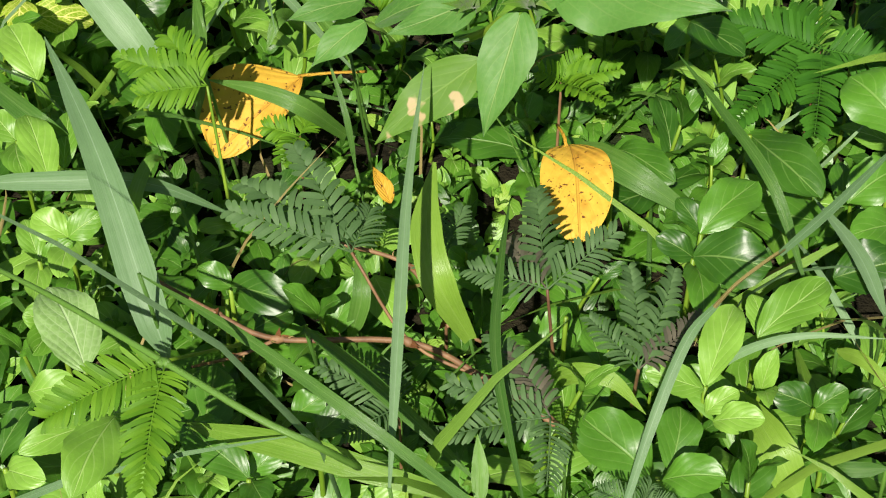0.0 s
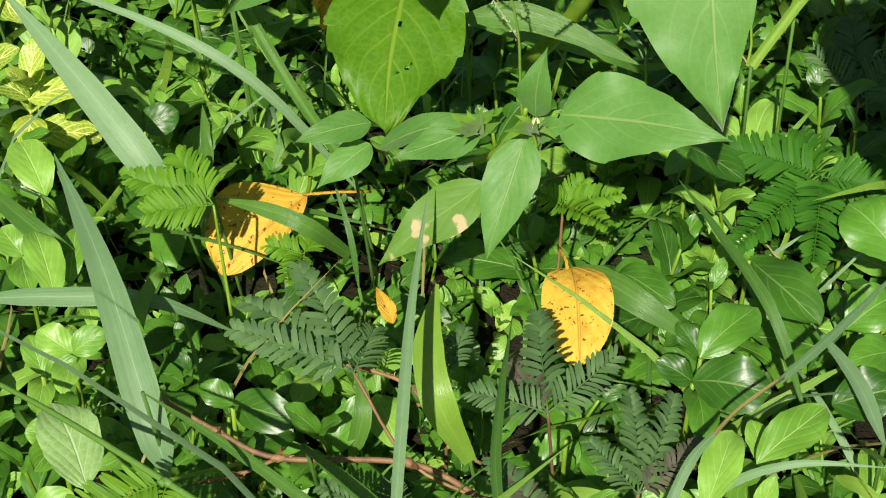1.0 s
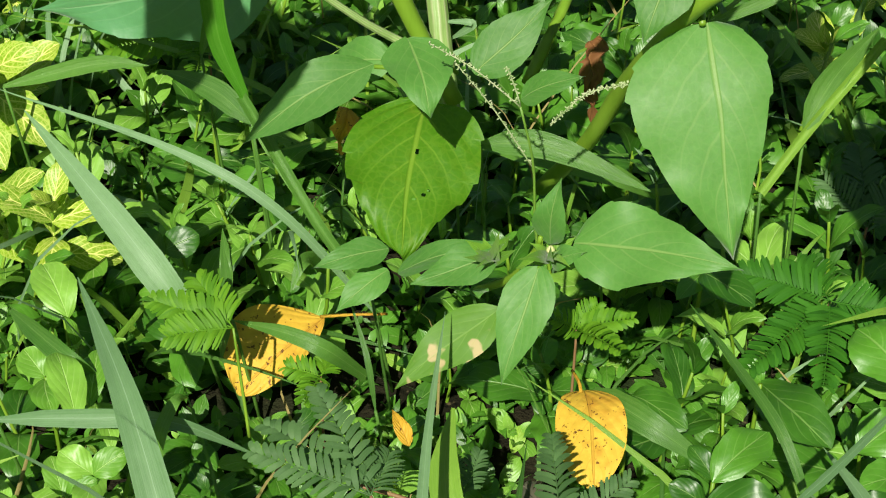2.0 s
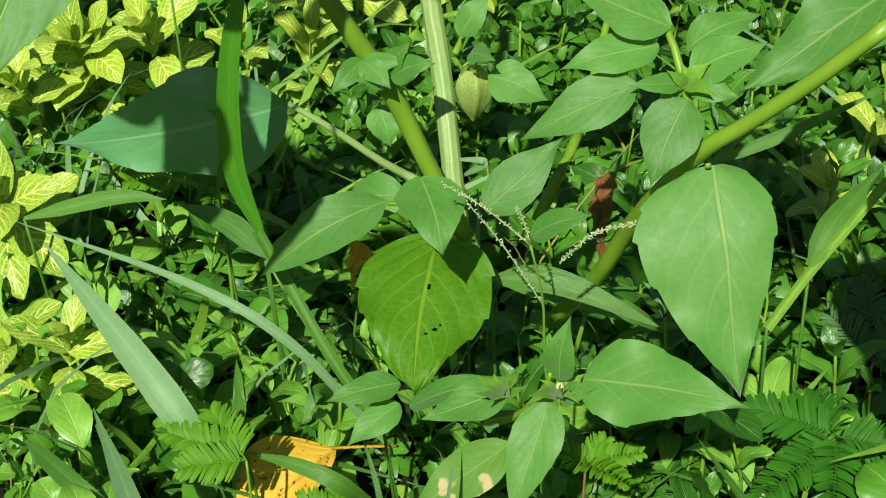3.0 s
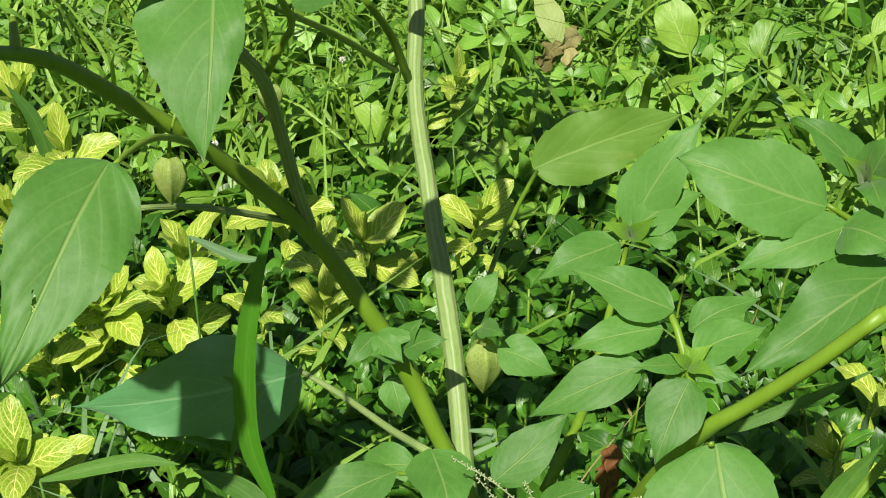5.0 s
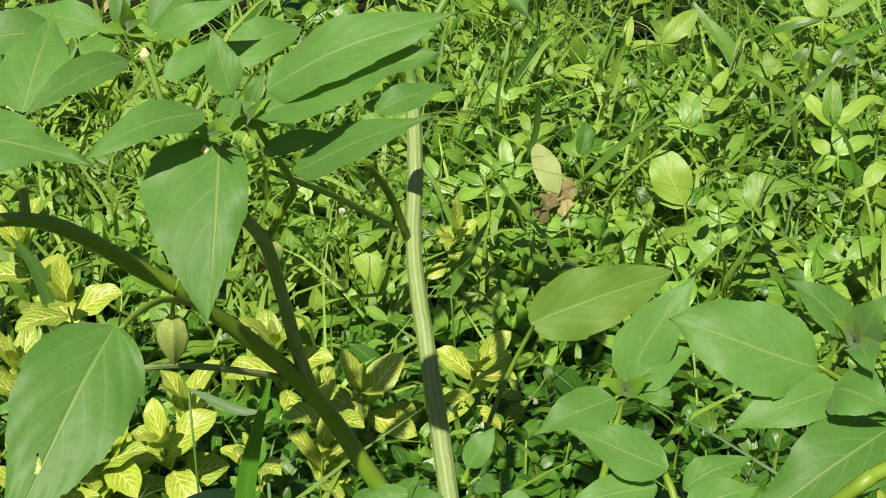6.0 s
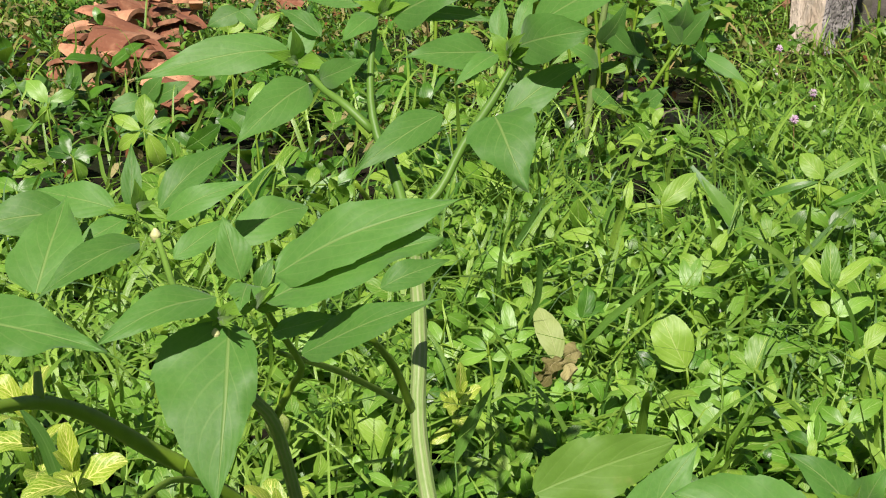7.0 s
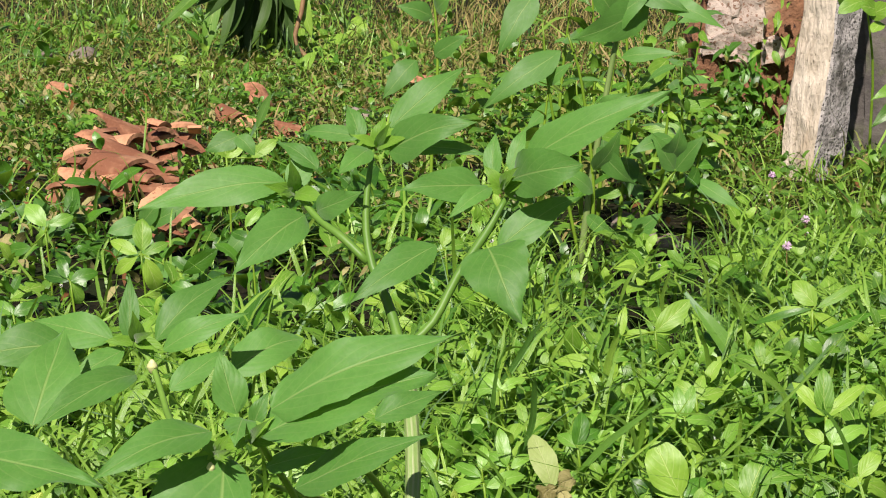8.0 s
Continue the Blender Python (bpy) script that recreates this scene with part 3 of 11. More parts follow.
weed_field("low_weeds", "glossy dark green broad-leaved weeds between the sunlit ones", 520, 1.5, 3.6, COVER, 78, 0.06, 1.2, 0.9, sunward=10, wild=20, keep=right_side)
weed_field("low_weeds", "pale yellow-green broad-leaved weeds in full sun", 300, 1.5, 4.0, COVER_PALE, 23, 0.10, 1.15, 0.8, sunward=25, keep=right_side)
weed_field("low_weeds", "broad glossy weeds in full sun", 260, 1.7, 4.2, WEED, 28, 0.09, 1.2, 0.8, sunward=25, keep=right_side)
weed_field("low_weeds", "small green weeds across the far ground", 1100, 2.6, 12.0, WEED, 24, 0.06, 0.75, 0.75, keep=clear_patch(1.3, -0.15, 4), pool=(11, 12), sunward=20)
weed_field("low_weeds", "small pale green weeds across the far ground", 800, 2.8, 12.0, COVER_PALE, 25, 0.06, 0.75, 0.75, keep=clear_patch(1.7, -0.1, 9), pool=(11, 12), sunward=20, wild=25)
weed_field("low_weeds", "olive brown dying weeds across the far ground", 2100, 3.6, 12.0, OLIVE, 29, 0.06, 0.75, 0.75, keep=clear_patch(1.1, -0.15, 17), pool=(11, 12), sunward=15, wild=35)
weed_field("low_weeds", "tiny green weeds filling the far ground", 3400, 3.6, 8.5, WEED, 65, 0.035, 0.55, 0.85, pool=(11, 12), keep=clear_patch(4.0, -0.15, 66), tiers=(2, 3), sunward=10, wild=35)
weed_field("low_weeds", "leafy green weeds in clumps with dark gaps between", 260, 2.7, 4.3, COVER, 67, 0.13, 1.5, 1.0, keep=lambda x, y, r: x < -0.05 and patchy(5.0, 0.02, 68)(x, y, r) and open_spot(x, y) and thinned(x, y, r), sunward=12, wild=25)
weed_field("low_weeds", "pale leafy weeds in clumps with dark gaps between", 90, 2.7, 4.3, COVER_PALE, 68, 0.14, 1.4, 1.0, keep=lambda x, y, r: x < -0.05 and patchy(5.0, 0.0, 69)(x, y, r) and open_spot(x, y) and thinned(x, y, r), sunward=22)
weed_field("low_weeds", "dark leafy weeds in clumps before the heap of tiles", 260, 2.8, 4.6, COVER, 80, 0.10, 1.1, 1.0, keep=lambda x, y, r: x < -0.3 and open_spot(x, y) and thinned(x, y, r), sunward=0, wild=40)
weed_field("low_weeds", "broad green weeds in clumps across the far ground", 450, 3.3, 9.0, WEED, 30, 0.10, 0.95, 0.8, keep=clear_patch(1.6, 0.05, 27), sunward=20)
weed_field("low_weeds", "leafy green undergrowth at the far edge", 700, 9.0, 20.0, WEED, 26, 0.12, 1.3, 1.0, keep=left_bank(0.6, -0.1, 12), pool=FAR_LEAVES, sunward=20)
WALL_FOOT = lambda x, y, r: -0.1 < x < 0.88 - 0.5 * max(0, 5.6 - y) and y > 4.6 + r.random()
OVER_HEAP = lambda x, y, r: -1.35 < x < -0.7 and not open_spot(x, y) and r.random() < 0.6
weed_field("low_weeds", "green weeds growing up through the heap of tiles", 330, 3.75, 5.3, WEED, 81, 0.15, 0.8, 1.0, tiers=(2, 4), keep=OVER_HEAP, sunward=15, wild=30)
weed_field("undergrowth", "leafy green undergrowth at the foot of the ruined wall", 190, 4.4, 6.6, WEED, 27, 0.20, 0.75, 1.0, tiers=(4, 7), keep=WALL_FOOT, sunward=8, wild=38)
weed_field("undergrowth", "dark glossy undergrowth at the foot of the ruined wall", 150, 4.4, 6.6, COVER, 74, 0.22, 0.9, 1.0, tiers=(4, 7), keep=WALL_FOOT, sunward=0, wild=45)
weed_field("undergrowth", "large-leaved green weeds at the foot of the ruined wall", 70, 4.5, 6.6, WEED, 71, 0.26, 1.8, 1.0, tiers=(3, 6), keep=WALL_FOOT, sunward=8, wild=35)
weed_field("undergrowth", "yellowish green weeds at the foot of the ruined wall", 130, 4.4, 6.6, COVER_PALE, 61, 0.20, 0.7, 1.0, tiers=(3, 6), keep=WALL_FOOT, sunward=15, wild=35)
weed_field("undergrowth", "olive dying weeds at the foot of the ruined wall", 150, 4.4, 6.6, OLIVE, 62, 0.20, 0.8, 1.0, tiers=(3, 6), keep=WALL_FOOT, sunward=15, wild=40)
weed_field("rank_weeds", "broad-leaved rank weeds at the far edge", 150, 8.2, 13.5, COVER_PALE, 75, 0.13, 1.7, 1.0, keep=lambda x, y, r: x < -0.25 and r.random() < 0.7, sunward=18, wild=30)
weed_field("rank_weeds", "dark broad-leaved rank weeds at the far edge", 130, 8.2, 13.5, COVER, 76, 0.13, 1.7, 1.0, keep=lambda x, y, r: x < -0.25 and r.random() < 0.7, sunward=5, wild=40)
# dark leaves mixed in so that their colour reads as shaded gaps
weed_field("low_weeds", "dark weeds in place of shaded gaps low over the far ground", 900, 3.2, 7.5, COVER, 77, 0.05, 0.8, 0.9, pool=(11, 12), keep=lambda x, y, r: x < -0.1 and open_spot(x, y), sunward=-10, wild=40)
weed_field("low_weeds", "low green weeds all round", 2400, 0, None, WEED, 51, 0.09, 1.9, pool=FAR_LEAVES, sunward=12, keep=patchy(0.8, -0.3, 31))
weed_field("low_weeds", "pale green weeds all round", 1500, 0, None, COVER_PALE, 52, 0.09, 1.7, pool=FAR_LEAVES, sunward=12, keep=patchy(0.8, -0.2, 35))
stuff("leaf_litter", "dry brown leaf litter scattered over the far ground", "leaf litter", LEAVES,
      [(rng.choice(FAR_LEAVES), placed(x, y, soil_height(x, y) + rng.uniform(0.0, 0.05), rng.uniform(0, 360), rng.uniform(-30, 50), rng.uniform(-30, 30), rng.uniform(0.5, 1.2))) for x, y in field(rng, 5000, 3.6, 14.0, power=0.75) if patchy(0.9, 0.0, 14)(x, y, rng)], DRY)

stuff("leaf_litter", "reddish brown dead leaves and tile crumbs among the grass by the heap", "leaf litter", LEAVES,
      [(rng.choice((11, 12)), placed(x, y, soil_height(x, y) + rng.uniform(0.02, 0.08), rng.uniform(0, 360), rng.uniform(-20, 60), rng.uniform(-30, 30), rng.uniform(0.6, 1.3))) for x, y in field(rng, 2200, 3.3, 8.0, power=0.9) if x < -0.1 and patchy(2.2, -0.05, 19)(x, y, rng)], DRY)

stuff("leaf_litter", "pale withered leaves among the grass by the heap", "leaf litter", LEAVES,
      [(rng.choice((9, 11, 12)), placed(x, y, soil_height(x, y) + rng.uniform(0.02, 0.09), rng.uniform(0, 360), rng.uniform(-20, 60), rng.uniform(-30, 30), rng.uniform(0.7, 1.6))) for x, y in field(rng, 6000, 3.3, 9.0, power=0.9) if x < -0.1 and patchy(2.6, -0.08, 29)(x, y, rng)], WITHERED)

BLADES = [small_blade(1.0, l, w) for l, w in ((0.15, 0.05), (0.4, 0.045), (0.7, 0.06), (0.25, 0.035), (0.9, 0.05), (1.3, 0.045))]
FAR_BLADES = [small_blade(1.0, l, w, 3) for l, w in ((0.15, 0.05), (0.4, 0.045), (0.7, 0.06), (0.25, 0.035), (0.9, 0.05), (1.3, 0.045))]


def grass_field(name, label, n, y0, y1, material, seed, h0, h1, power=1.0, wide=1.0, keep=None, tilt=20):
    r = random.Random(seed)
    places = []
    for x, y in (surround(r, n) if y1 is None else field(r, n, y0, y1, power=power)):
        if keep and not keep(x, y, r):
            continue
        h = r.uniform(h0, h1)
        m = placed(x, y, soil_height(x, y) - 0.005, r.uniform(0, 360), r.gauss(0, tilt), r.gauss(0, tilt), h)
        m[:3, 0] *= wide * r.uniform(0.7, 1.4) * 0.08 / h
        places.append((r.randrange(len(BLADES)), m))
    return stuff(name, label, "grass", FAR_BLADES if y1 is None or y1 > 6 else BLADES, places, material)


grass_field("short_grass", "fine green grass between the near weeds", 260, 0.35, 1.4, GRASS, 31, 0.04, 0.10, wide=0.9)
BESIDE = lambda x, y, r: open_spot(x, y) and not (-0.16 < x < 0.13 and 0.45 < y < 0.85)
grass_field("short_grass", "broad light green grass blades between the near weeds", 120, 0.36, 1.2, GRASS_MID, 47, 0.07, 0.15, wide=1.7, keep=BESIDE)
grass_field("short_grass", "grey-green grass blades between the near weeds", 90, 0.36, 1.2, GRASS_GREY, 48, 0.07, 0.16, wide=1.3, keep=BESIDE)
grass_field("short_grass", "green grass growing through the weeds", 1600, 1.6, 4.8, GRASS_MID, 32, 0.09, 0.22, 0.85, wide=2.4, keep=clear_patch(5.0, -0.08, 2))
grass_field("short_grass", "light green sunlit grass through the weeds", 3300, 1.7, 3.9, GRASS_LIGHT, 33, 0.08, 0.20, 0.85, wide=2.0, keep=clear_patch(6.0, -0.2, 5), tilt=14)
grass_field("short_grass", "a few thin light grass blades behind the plant", 80, 1.2, 2.0, GRASS_LIGHT, 44, 0.10, 0.22, 1.0, wide=0.9)
UPRIGHT = lambda x, y, r: x > -0.25 + r.uniform(-0.2, 0.2) and open_spot(x, y) and thinned(x, y, r)
GRASSY = lambda x, y, r: x < 0.04 + r.uniform(-0.15, 0.15)
grass_field("short_grass", "broad green grass blades behind the plant", 1000, 1.25, 2.9, GRASS_MID, 55, 0.05, 0.12, 0.8, wide=3.0, keep=GRASSY)
grass_field("short_grass", "sunlit grass blades behind the plant", 1300, 1.25, 2.9, GRASS_LIGHT, 56, 0.05, 0.14, 0.8, wide=2.6, keep=GRASSY)
grass_field("short_grass", "thin upright sunlit grass among the weeds", 2000, 1.75, 3.7, GRASS_MID, 58, 0.08, 0.21, 0.85, wide=2.0, keep=UPRIGHT, tilt=11)
grass_field("short_grass", "thin upright dark grass among the weeds", 1300, 1.75, 3.7, GRASS, 59, 0.08, 0.22, 0.85, wide=1.2, keep=UPRIGHT, tilt=11)
grass_field("short_grass", "short dark grass on the place thinned to imitate shade before the tall weeds", 700, 2.9, 4.4, GRASS, 45, 0.04, 0.11, 1.0, wide=1.0, keep=lambda x, y, r: abs(x - 0.40) < 0.36)
weed_field("low_weeds", "small dark weeds on the places thinned to imitate shade", 420, 2.9, 6.4, WEED, 46, 0.04, 0.5, 1.0, pool=(4, 5, 6, 7), keep=lambda x, y, r: open_spot(x, y) and not thinned(x, y, r), sunward=10)
grass_field("short_grass", "grey-green grass blades through the weeds", 500, 1.7, 4.5, GRASS_GREY, 40, 0.08, 0.17, 0.85, wide=1.6, keep=clear_patch(2.0, -0.2, 15))
grass_field("dry_grass", "bits of dry straw among the near weeds", 130, 0.36, 1.3, STRAW, 49, 0.04, 0.11, wide=0.55, keep=open_spot, tilt=45)
grass_field("short_grass", "fine sunlit grass in front of the tall weed", 1300, 2.7, 3.9, GRASS_LIGHT, 37, 0.07, 0.15, 1.0, wide=0.9, keep=lambda x, y, r: x > -0.1 and open_spot(x, y) and thinned(x, y, r))
grass_field("short_grass", "fine sunlit grass before the post", 1100, 3.8, 5.8, GRASS_LIGHT, 79, 0.05, 0.14, 1.0, wide=1.3, keep=lambda x, y, r: x > 0.60 + r.uniform(-0.06, 0.06))
grass_field("short_grass", "fine tangled grass over the far ground", 9500, 3.6, 9.0, GRASS_MID, 57, 0.05, 0.13, 0.8, wide=1.3, keep=clear_patch(4.0, -0.1, 67))
grass_field("short_grass", "olive grass over the far ground", 6500, 3.6, 19.0, OLIVE, 34, 0.06, 0.17, 0.7, wide=2.6, keep=clear_patch(1.4, -0.2, 3))
grass_field("short_grass", "light green grass over the far ground", 6500, 3.6, 22.0, GRASS_LIGHT, 35, 0.05, 0.16, 0.7, wide=2.6, keep=clear_patch(1.2, -0.15, 7))
grass_field("short_grass", "rank grass at the far edge", 5000, 9.0, 24.0, GRASS, 38, 0.15, 0.3, 1.0, wide=2.6, keep=left_bank(0.5, -0.15, 21))
grass_field("short_grass", "rank light green grass at the far edge", 4000, 9.0, 24.0, GRASS_LIGHT, 39, 0.12, 0.28, 1.0, wide=2.6, keep=left_bank(0.5, -0.1, 25))
grass_field("short_grass", "green grass all round", 11500, 0, None, GRASS, 53, 0.08, 0.22, wide=5.5, keep=patchy(0.7, -0.35, 41))
grass_field("short_grass", "light green grass all round", 11500, 0, None, GRASS_LIGHT, 54, 0.08, 0.2, wide=5.0, keep=patchy(0.7, -0.35, 45))
grass_field("dry_grass", "dry straw-coloured grass on the far ground", 15000, 3.4, 20.0, STRAW, 36, 0.04, 0.15, 0.7, wide=2.2, keep=clear_patch(0.7, -0.2, 8))

grass_field("short_grass", "grass blades growing up through the heap of tiles", 420, 3.75, 5.3, GRASS_MID, 82, 0.12, 0.26, 1.0, wide=1.6, keep=OVER_HEAP)
grass_field("dry_grass", "dry straw-coloured brush on bare earth by the ruined wall", 2600, 8.5, 16.0, STRAW, 43, 0.10, 0.30, 0.9, wide=2.4, keep=lambda x, y, r: x > -0.07 * y)

# ---- weathered post, ruined wall, rubble ----
def rough_box(size, taper, amount, seed, cuts=(4, 4, 14), freq=9.0):
    """A box from the ground up, cut into cells and worn by noise."""
    bm = bmesh.new()
    nx, ny, nz = cuts
    sx, sy, sz = size
    grid = {}

    def vert(i, j, k):
        if (i, j, k) not in grid:
            s = 1 - taper * k / nz
            p = Vector(((i / nx - 0.5) * sx * s, (j / ny - 0.5) * sy * s, k / nz * sz))
            n = Vector((noise.noise(p * freq + Vector((seed, 0, 0))), noise.noise(p * freq + Vector((0, seed, 5))), noise.noise(p * freq + Vector((3, 0, seed)))))
            big = Vector((noise.noise(p * freq * 0.3 + Vector((seed, 9, 0))), noise.noise(p * freq * 0.3 + Vector((0, seed, 7))), 0))
            corner = (i in (0, nx)) + (j in (0, ny)) + (k == nz)
            p = p + n * amount + big * amount * 1.6 - Vector((p.x, p.y, 0)) * (0.10 if corner > 1 else 0)
            grid[(i, j, k)] = bm.verts.new(p)
        return grid[(i, j, k)]

    for i in range(nx):
        for k in range(nz):
            bm.faces.new((vert(i, 0, k), vert(i + 1, 0, k), vert(i + 1, 0, k + 1), vert(i, 0, k + 1)))
            bm.faces.new((vert(i + 1, ny, k), vert(i, ny, k), vert(i, ny, k + 1), vert(i + 1, ny, k + 1)))
    for j in range(ny):
        for k in range(nz):
            bm.faces.new((vert(0, j + 1, k), vert(0, j, k), vert(0, j, k + 1), vert(0, j + 1, k + 1)))
            bm.faces.new((vert(nx, j, k), vert(nx, j + 1, k), vert(nx, j + 1, k + 1), vert(nx, j, k + 1)))
    for i in range(nx):
        for j in range(ny):
            bm.faces.new((vert(i, j, nz), vert(i + 1, j, nz), vert(i + 1, j + 1, nz), vert(i, j + 1, nz)))
            bm.faces.new((vert(i, j + 1, 0), vert(i + 1, j + 1, 0), vert(i + 1, j, 0), vert(i, j, 0)))
    return bm


def solid(name, bm, material, place, label, category, kind="", smooth=False):
    me = bpy.data.meshes.new(name)
    bm.to_mesh(me)
    bm.free()
    me.materials.append(material)
    if smooth:
        me.polygons.foreach_set("use_smooth", np.ones(len(me.polygons), dtype=bool))
    ob = new(name, me)
    ob.matrix_world = place
    return tagged(ob, label, category, kind=kind)


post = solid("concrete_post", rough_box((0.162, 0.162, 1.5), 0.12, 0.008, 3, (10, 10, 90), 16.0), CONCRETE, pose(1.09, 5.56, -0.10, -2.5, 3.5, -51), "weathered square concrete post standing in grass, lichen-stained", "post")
# right face only: lichen and a shade tone painted together
post.data.materials.append(LICHEN_SHADED)
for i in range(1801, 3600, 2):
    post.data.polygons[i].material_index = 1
solid("wall_ruin", rough_box((1.1, 0.35, 1.5), 0.05, 0.05, 7, (40, 8, 56), 7.0), MUD, pose(1.36, 6.75, -0.12, 0, 0, -4), "eroded reddish mud wall overgrown with weeds", "wall", "structure")
for x, z, wide, high, turn in ((0.90, 0.36, 0.16, 0.42, 4), (1.02, 0.41, 0.17, 0.36, -7), (0.97, 0.33, 0.10, 0.16, 14), (1.12, 0.34, 0.09, 0.10, -20)):
    solid("wall_plaster", rough_box((wide, 0.05, high), 0.1, 0.022, 40 * x, (18, 4, 26), 17.0), PLASTER, pose(x, 6.588 - 0.07 * (x - 0.97), z - 0.06, 0, turn, -4), "patch of pale flaking plaster left on the mud wall", "wall", "structure")
solid("wall_grey", rough_box((2.2, 0.25, 1.6), 0.0, 0.012, 9, (30, 4, 20), 6.0), GREYWALL_SHADED, pose(2.42, 6.1, -0.12, 0, 0, -8), "dark grey plastered wall in shade behind the post", "wall", "structure")


def roof_tile(length, width, arch, thick, seed, broken=0.0):
    """A curved clay tile, or a broken piece of one."""
    r = random.Random(seed)
    bm = bmesh.new()
    n, m = 5, 8
    slope, cut = r.uniform(-0.5, 0.5), r.uniform(0.1, 0.5) * broken
    jag = [length * max(0.0, cut + broken * slope * (j / m - 0.5) * 1.4 + r.uniform(-0.03, 0.03)) for j in range(m + 1)]
    rows = []
    for layer in (0, 1):
        grid = []
        for i in range(n + 1):
            row = []
            for j in range(m + 1):
                a = (j / m - 0.5) * math.pi * 0.8
                rad = width / 2 - layer * thick
                y = -0.5 * length + i / n * (length - jag[j]) + r.uniform(-0.001, 0.001)
                row.append(bm.verts.new((math.sin(a) * rad, y, math.cos(a) * (arch - layer * thick))))
            grid.append(row)
        rows.append(grid)
    top, low = rows
    for i in range(n):
        for j in range(m):
            bm.faces.new((top[i][j], top[i][j + 1], top[i + 1][j + 1], top[i + 1][j]))
            bm.faces.new((low[i][j + 1], low[i][j], low[i + 1][j], low[i + 1][j + 1]))
        bm.faces.new((top[i][0], top[i + 1][0], low[i + 1][0], low[i][0]))
        bm.faces.new((top[i + 1][m], top[i][m], low[i][m], low[i + 1][m]))
    for j in range(m):
        bm.faces.new((top[0][j + 1], top[0][j], low[0][j], low[0][j + 1]))
        bm.faces.new((top[n][j], top[n][j + 1], low[n][j + 1], low[n][j]))
    return bm


HEAP = [
    (-1.251, 5.194, 0.12, 0.17, 0.12, 4, -8, 88, 0.3),
    (-1.113, 5.283, 0.12, 0.11, 0.11, 8, -14, 70, 0.4),
    (-1.042, 5.402, 0.10, 0.09, 0.10, 6, -8, 104, 0.5),
    (-1.164, 4.858, 0.11, 0.16, 0.13, 3, -14, 84, 0.4),
    (-1.061, 4.646, 0.09, 0.18, 0.14, 6, -24, 76, 0.4),
    (-1.305, 4.999, 0.06, 0.08, 0.09, -16, -14, 48, 0.5),
    (-1.132, 4.459, 0.06, 0.18, 0.12, 24, -14, -72, 0.3),
    (-0.985, 4.460, 0.06, 0.15, 0.12, 22, -14, 76, 0.4),
    (-1.052, 4.473, 0.05, 0.10, 0.10, 34, 6, 4, 0.3),
    (-0.800, 3.930, 0.08, 0.13, 0.11, 22, -10, 42, 0.5),
    (-0.760, 3.860, 0.06, 0.10, 0.09, 16, -14, 74, 0.5),
    (-0.846, 4.240, 0.07, 0.11, 0.10, 8, -18, 68, 0.6),
    (-0.998, 4.934, 0.09, 0.13, 0.12, 4, -10, 96, 0.5),
    (-0.975, 4.942, 0.10, 0.08, 0.09, 28, 6, 24, 0.6),
    (-0.995, 4.599, 0.07, 0.13, 0.12, 6, -28, 100, 0.5),
    (-1.202, 4.693, 0.06, 0.11, 0.11, 10, -18, 62, 0.6),
    (-0.913, 4.356, 0.04, 0.10, 0.10, 14, -18, 52, 0.6),
]
STRAY = [
    (-1.981, 7.362, 0.03, 0.14, 0.12, 10, -20, 84, 0.4),
    (-1.074, 6.485, 0.03, 0.11, 0.12, 20, -16, 60, 0.5),
    (-1.023, 7.005, 0.06, 0.16, 0.12, 26, 14, 30, 0.2),
    (-0.963, 6.354, 0.02, 0.10, 0.10, 12, -14, 74, 0.6),
    (-0.789, 6.123, 0.02, 0.12, 0.11, 10, -18, 80, 0.5),
    (-0.373, 8.073, 0.04, 0.20, 0.13, 4, -6, 88, 0.3),
    (-1.201, 5.340, 0.10, 0.10, 0.10, 5, -10, 92, 0.6),
    (-1.191, 4.449, 0.02, 0.10, 0.09, 8, -12, 70, 0.6),
]
r = random.Random(5)
for x, y, z, L, W, rx, ry, rz, br in HEAP:
    level = z
    while level > -0.02:
        top = level == z
        for k in range(2 if top else 1):
            a, b = (0.055 if k else 0.02), (0.07 if k else 0.03)
            turn = r.uniform(-45, 45) if r.random() < 0.5 else rz + r.uniform(-30, 30)
            wide = W * r.uniform(0.7, 1.1)
            solid("roof_tile", roof_tile(L * r.uniform(0.65, 1.15), wide, wide * r.uniform(0.16, 0.30), 0.013, r.randrange(999), br + 0.3), CLAY, pose(x + r.uniform(-a, a), y + r.uniform(-b, b), level - 0.015 * k, r.uniform(-10, 34), r.uniform(-26, 22), turn), "broken terracotta roof tile lying in a heap in the grass", "roof tile")
        level -= 0.04
for x, y, z, L, W, rx, ry, rz, br in STRAY:
    solid("roof_tile", roof_tile(L, W, W * 0.32, 0.013, r.randrange(999), br), CLAY, pose(x, y, z - 0.02, rx, ry, rz), "broken terracotta roof tile half hidden in grass", "roof tile")


def stone(size, seed):
    bm = bmesh.new()
    bmesh.ops.create_icosphere(bm, subdivisions=3, radius=1.0)
    for v in bm.verts:
        k = 1 + 0.35 * noise.noise(v.co * 1.3 + Vector((seed, 0, 0))) + 0.12 * noise.noise(v.co * 4 + Vector((0, seed, 0)))
        v.co = Vector((v.co.x * size[0], v.co.y * size[1], v.co.z * size[2])) * k
    return bm


